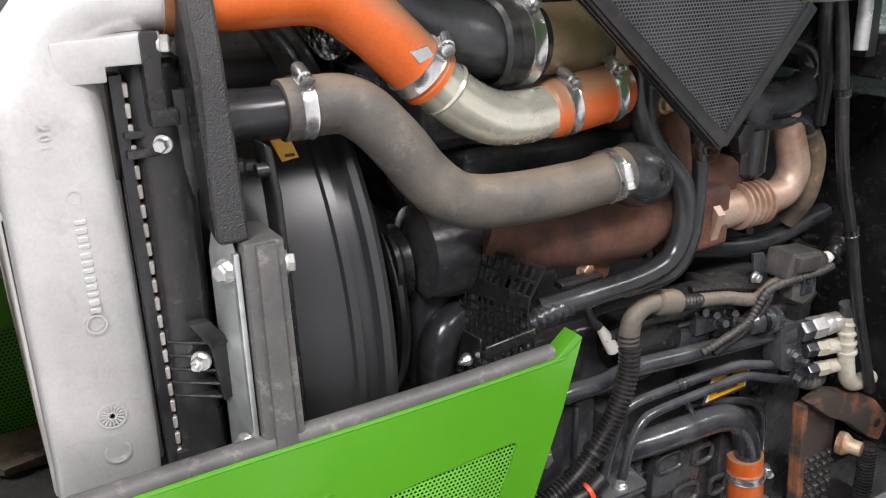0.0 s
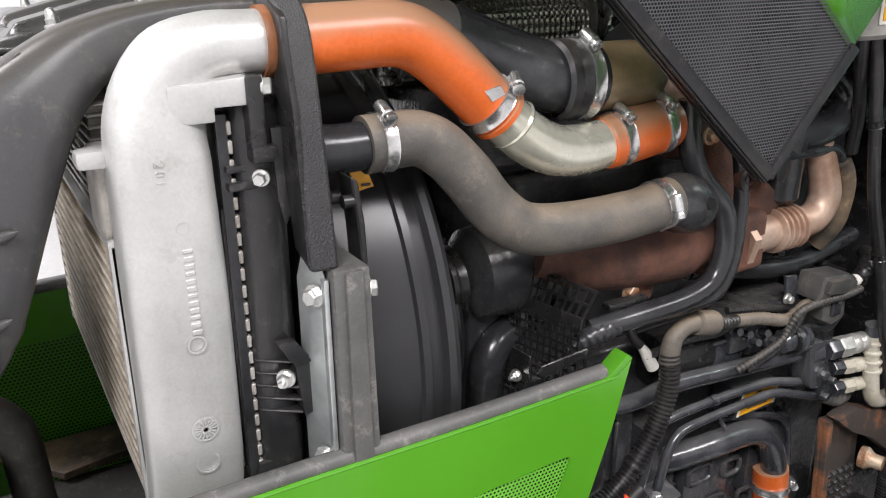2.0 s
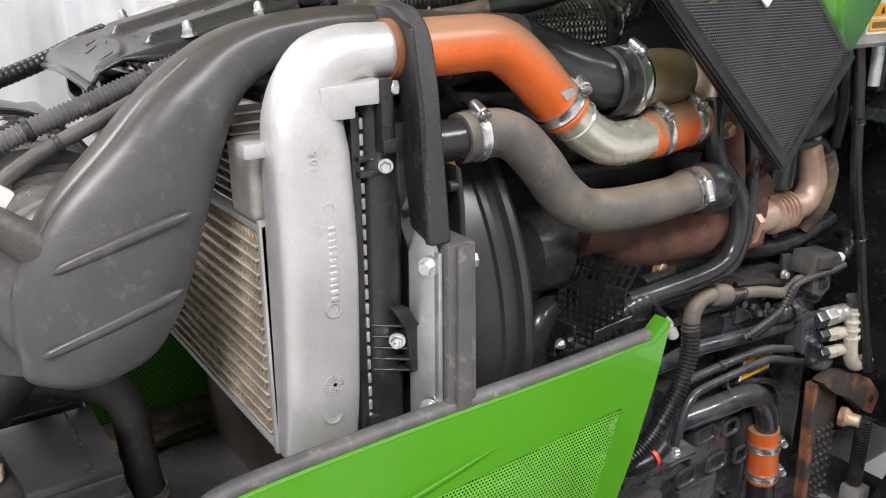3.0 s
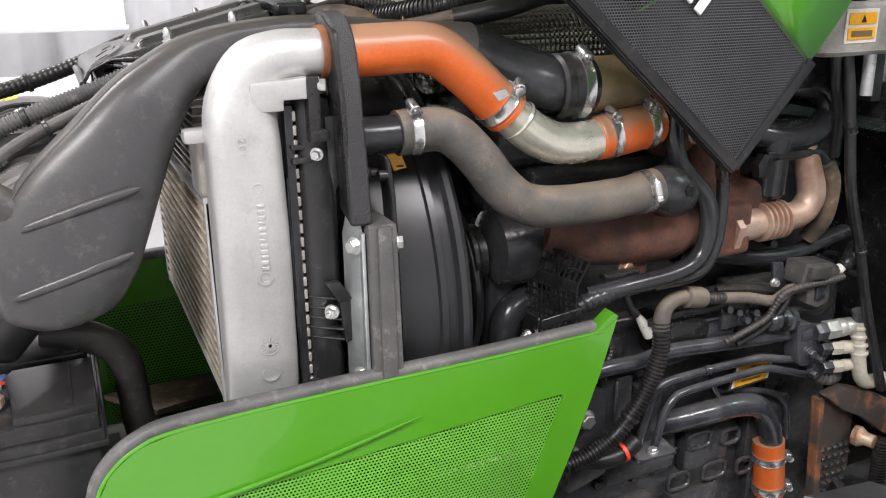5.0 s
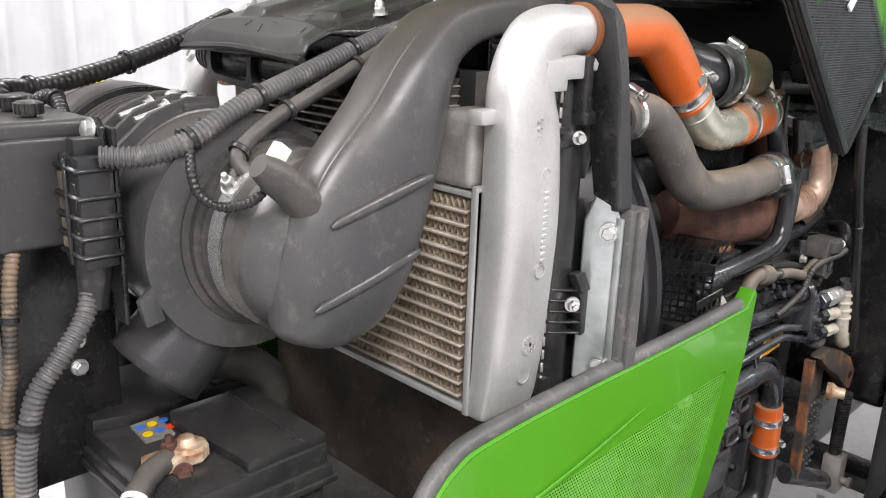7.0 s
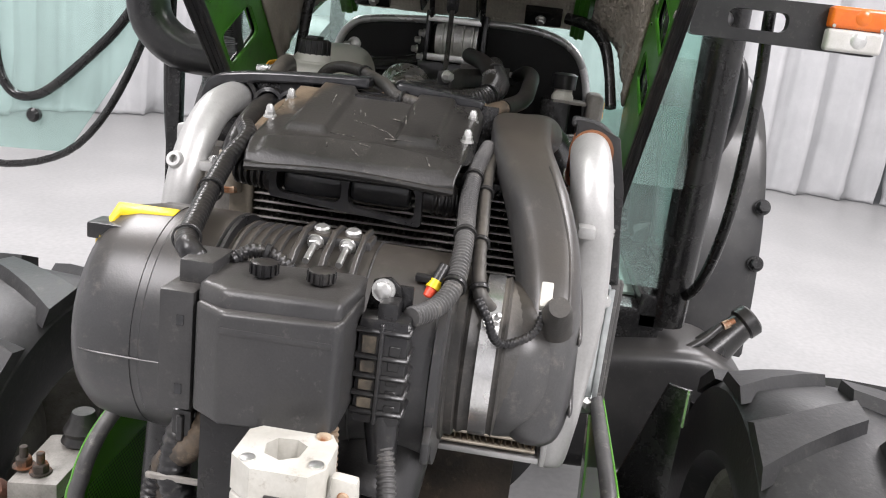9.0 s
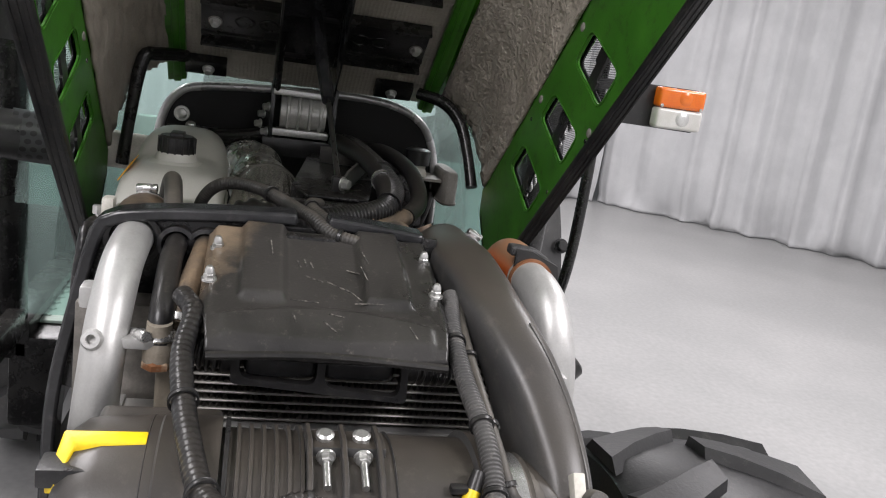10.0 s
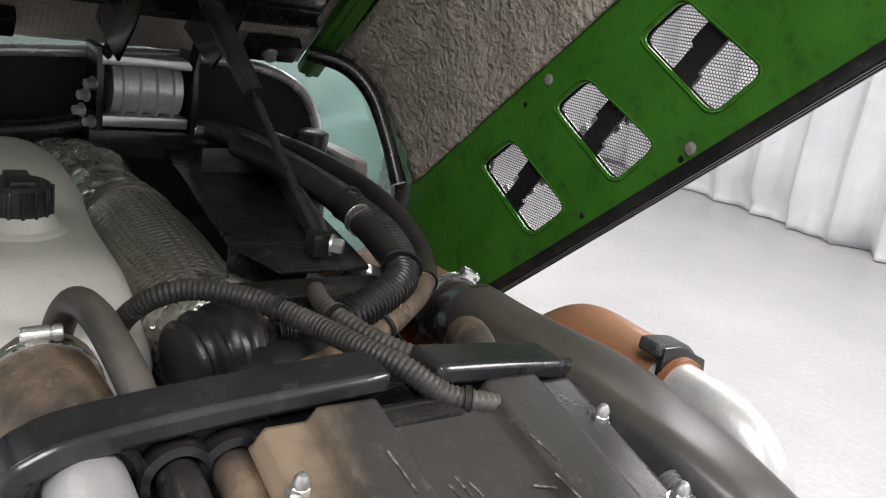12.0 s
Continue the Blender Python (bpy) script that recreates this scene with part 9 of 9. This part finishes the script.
    part("rail", tube(bmesh.new(), [(0.95, -0.67, 1.72), (0.97, -0.68, 1.6), (0.98, -0.69, 1.45), (1.0, -0.69, 1.2), (1.06, -0.68, 1.03), (1.16, -0.67, 0.93), (1.28, -0.66, 0.885)], 0.0135, 14), SATIN, r)
    r = thing("grab_rail", "black bent grab rail on the far cab side", "rail", (1.27, 0.66, 0.88))
    part("rail", tube(bmesh.new(), [(0.95, 0.67, 1.72), (0.98, 0.69, 1.45), (1.0, 0.69, 1.2), (1.06, 0.68, 1.03), (1.28, 0.66, 0.885)], 0.0135, 14), SATIN, r)
    o = thing("open_cab_door", "open cab door with tinted glass and black bars", "door", (1.66, 1.3, 0.95))
    pane = [V(1.66, 1.755, 0.955), V(1.66, 1.35, 0.975), V(1.66, 1.09, 1.37), V(1.66, 1.0, 1.9), V(1.66, 1.0, 2.3), V(1.66, 1.78, 2.3), V(1.66, 1.77, 1.5)]
    g = part("pane", prism(bmesh.new(), pane, (0.006, 0, 0), 0), GLASSG, o)
    g.visible_shadow = False
    part("door_edge", tube(bmesh.new(), [tuple(p) for p in (pane[6], pane[0], pane[1], pane[2], pane[3])], 0.013, 10, 8), SATIN, o)
    part("bar", tube(bmesh.new(), [(1.65, 1.6, 1.6), (1.65, 1.6, 1.4), (1.65, 1.585, 1.24), (1.65, 1.54, 1.16), (1.65, 1.47, 1.15), (1.65, 1.38, 1.2), (1.65, 1.2, 1.37), (1.65, 1.1, 1.5)], 0.016, 12), SATIN, o)
    part("latch", lathe(bmesh.new(), [(0, 0.022), (0.02, 0.024), (0.03, 0.015)], (1.655, 1.455, 1.09), (-1, 0, 0), 20), PLASTIC, o)
    part("hinge_post", rbox(bmesh.new(), (1.64, 0.6, 2.22), (1.68, 1.06, 2.29), 0.01), SATIN, o)
    for side in (-1, 1):
        f = thing("rear_fender", "wide black plastic rear fender", "fender", (2.3, 0.9 * side, 0.6))
        prof = [(1.72, 0.62), (1.74, 0.85), (1.82, 1.1), (1.98, 1.32), (2.2, 1.46), (2.5, 1.52), (2.9, 1.46)]
        loops = []
        for x, z in spline(prof, 4):
            loops.append([V(x, 0.64 * side, z), V(x, 0.965 * side, z), V(x + 0.01, 1.0 * side, z - 0.03), V(x + 0.03, 1.0 * side, z - 0.05), V(x + 0.03, 0.64 * side, z - 0.03)])
        part("shell", rings(bmesh.new(), loops), BOXPL, f)
        tractor_wheel("rear_tractor_wheel", (2.5, 0.78 * side, 0.72), 0.72, 0.38, 0.4, "large black rear tractor wheel")
        for x, z in ((1.745, 0.9), (1.8, 1.08)):
            part("bolt", hexbolt(bmesh.new(), (x, 0.985 * side, z), (-1, 0, 0.3), 0.02, 0.02), SATIN, f)


def lamps():
    for side in (-1, 1):
        t = thing("indicator_lamp", "amber and clear lamp on a black bracket", "lamp", (0.88, 0.7 * side, 1.56))
        # bracket with an oblong opening
        def lay(y, z):
            return V(0.885, y * side, z)
        outer = rounded([(0.5, 1.662), (0.885, 1.664), (0.885, 1.568), (0.5, 1.574)], 0.012)
        hole = rounded([(0.575, 1.638), (0.7, 1.638), (0.7, 1.597), (0.575, 1.597)], 0.018)
        part("bracket", plate_holes(bmesh.new(), outer, [hole], lay, (0.03, 0, 0)), PLASTIC, t)
        part("amber_lens", rbox(bmesh.new(), (0.852, min(0.772 * side, 0.884 * side), 1.618), (0.886, max(0.772 * side, 0.884 * side), 1.662), 0.008, 3), AMBER, t, "amber lens")
        part("clear_lens", rbox(bmesh.new(), (0.852, min(0.772 * side, 0.884 * side), 1.572), (0.886, max(0.772 * side, 0.884 * side), 1.617), 0.008, 3), CLEARL, t, "clear lens")
        for z, r in ((1.642, 0.016), (1.597, 0.017)):
            part("reflector", lathe(bmesh.new(), [(0, r), (0.003, r * 0.7), (0.004, r * 0.3)], (0.852, 0.835 * side, z), (-1, 0, 0), 20), AMBER if z > 1.62 else BOLTM, t)
        for y, z in ((0.78, 1.622), (0.875, 1.622)):
            part("screw", lathe(bmesh.new(), [(0, 0.004), (0.002, 0.003)], (0.851, y * side, z), (-1, 0, 0), 10), BOLTM, t)
        part("arm", tube(bmesh.new(), [(0.9, 0.52 * side, 1.62), (1.0, 0.58 * side, 1.62), (1.13, 0.62 * side, 1.62)], 0.02, 12), PLASTIC, t)


def fuel_tank():
    t = thing("fuel_tank", "black plastic fuel tank with screw cap", "fuel tank", (1.25, -0.68, 0.35))
    part("tank", loft(bmesh.new(), [(1.22, -0.4, 0.58, 1, 0, 0, 0, 0, 1, 0.13, 0.16, 7), (1.22, -0.41, 0.58, 1, 0, 0, 0, 0, 1, 0.14, 0.17, 9), (1.24, -0.6, 0.6, 1, 0, 0, 0, 0, 1, 0.16, 0.18, 9), (1.25, -0.74, 0.6, 1, 0, 0, 0, 0, 1, 0.16, 0.18, 9), (1.25, -0.84, 0.58, 1, 0, 0, 0, 0, 1, 0.15, 0.15, 7), (1.25, -0.85, 0.58, 1, 0, 0, 0, 0, 1, 0.13, 0.13, 5)], 40, 5), BOXPL, t)
    part("neck", tube(bmesh.new(), [(1.24, -0.76, 0.74), (1.26, -0.81, 0.79), (1.275, -0.85, 0.83)], [0.055, 0.045, 0.038], 22), DUSTY, t)
    cap = part("cap", lathe(bmesh.new(), [(0, 0.04), (0.006, 0.046), (0.034, 0.046), (0.04, 0.04)], (1.274, -0.846, 0.827), (0.25, -0.72, 0.6), 30), RUBBER, t, "ribbed black screw cap")
    part("vent_hose", tube(bmesh.new(), [(1.22, -0.78, 0.835), (1.18, -0.72, 0.79), (1.14, -0.62, 0.745), (1.12, -0.52, 0.74), (1.13, -0.44, 0.76)], 0.011, 12), RUBBER, t)
    part("vent_valve", lathe(bmesh.new(), [(0, 0.012), (0.018, 0.012), (0.02, 0.008), (0.034, 0.008)], (1.215, -0.785, 0.838), (0.2, -0.8, 0.5), 8), BRASS, t)
    part("support", rbox(bmesh.new(), (1.22, -0.6, 0.4), (1.32, -0.15, 0.44), 0.01), ENGINE, t)
    s = thing("step_bracket", "black folded sheet bracket with pale edge", "bracket", (0.62, -0.55, 0.4))
    part("sheet", prism(bmesh.new(), [V(0.68, -0.56, 0.86), V(0.66, -0.6, 0.86), V(0.62, -0.58, 0.4), V(0.7, -0.42, 0.4)], (0.012, 0, 0), 0.003), SATIN, s)
    part("edge", tube(bmesh.new(), [(0.665, -0.6, 0.86), (0.655, -0.598, 0.78)], 0.006, 8), CLAMP, s)
    part("stay", tube(bmesh.new(), [(0.68, -0.5, 0.42), (0.62, -0.4, 0.46), (0.55, -0.25, 0.48)], 0.02, 10), SATIN, s)
    b = thing("step_bracket", "dirty black folded bracket beside a front wheel", "bracket", (0.35, 0.5, 0.4))
    part("sheet", prism(bmesh.new(), [V(0.3, 0.47, 1.0), V(0.32, 0.4, 1.02), V(0.34, 0.42, 0.5), V(0.28, 0.52, 0.5)], (0.012, 0, 0), 0.003), DUSTY, b)
    part("stay", tube(bmesh.new(), [(0.32, 0.46, 0.55), (0.4, 0.3, 0.5), (0.5, 0.2, 0.5)], 0.02, 10), SATIN, b)


def steering_joint():
    t = thing("steering_joint", "pale steering arm plate with rusty bolts and rubber boot", "steering joint", (0.17, 0.52, 0.5))
    part("arm_plate", prism(bmesh.new(), [V(0.1, 0.455, 0.735), V(0.1, 0.54, 0.725), V(0.26, 0.56, 0.725), V(0.27, 0.47, 0.735)], (0, 0, 0.035), 0.006), GREYPL, t)
    part("arm", tube(bmesh.new(), [(0.2, 0.52, 0.735), (0.28, 0.53, 0.66), (0.42, 0.5, 0.53)], [0.03, 0.035, 0.04], 16), ENGINE, t)
    part("boot", lathe(bmesh.new(), [(0, 0.03), (0.008, 0.036), (0.02, 0.03), (0.028, 0.033), (0.04, 0.026), (0.06, 0.018)], (0.24, 0.49, 0.765), (0, 0, 1), 24), RUBBER, t)
    for x, y in ((0.13, 0.5), (0.14, 0.535)):
        part("bolt", hexbolt(bmesh.new(), (x, y, 0.768), (0, 0, 1), 0.013, 0.014, 0.02), RUSTOR, t)
    part("knuckle", tube(bmesh.new(), [(0.1, 0.6, 0.62), (0.12, 0.58, 0.7), (0.1, 0.57, 0.74)], [0.045, 0.04, 0.02], 16, 5, wobble=0.15), RUST, t, "rusty cast knuckle")


def exhaust_stack():
    t = thing("exhaust_stack", "black exhaust elbow with perforated guard", "exhaust", (0.75, 0.6, 1.2))
    part("elbow", tube(bmesh.new(), [(0.78, 0.5, 1.41), (0.76, 0.57, 1.42), (0.75, 0.625, 1.47), (0.75, 0.64, 1.55), (0.75, 0.64, 1.62)], 0.045, 28, 6), PLASTIC, t)
    part("guard", tube(bmesh.new(), [(0.82, 0.36, 1.4), (0.8, 0.44, 1.405), (0.78, 0.515, 1.412)], 0.047, 28, 6), PERF, t, "black perforated heat guard")
    part("guard", tube(bmesh.new(), [(0.75, 0.64, 1.6), (0.75, 0.64, 2.4)], 0.05, 28, 4), PERF, t, "black perforated heat guard")
    part("pipe", tube(bmesh.new(), [(0.9, 0.2, 1.38), (0.86, 0.3, 1.39), (0.82, 0.37, 1.4)], 0.036, 20), WHITEPL, t)
    part("stay", rbox(bmesh.new(), (0.76, 0.56, 0.9), (1.12, 0.6, 0.96), 0.006), SATIN, t)
    part("stay_post", rbox(bmesh.new(), (0.76, 0.565, 0.9), (0.79, 0.595, 1.4), 0.006), SATIN, t)


tractor_wheel("front_tractor_wheel", (0.52, -0.86, 0.48), 0.48, 0.42, 0.26, "black front tractor wheel with deep lugs")
tractor_wheel("front_tractor_wheel", (0.52, 0.86, 0.48), 0.48, 0.42, 0.26, "black front tractor wheel with deep lugs")
cab()
lamps()
fuel_tank()
exhaust_stack()
steering_joint()
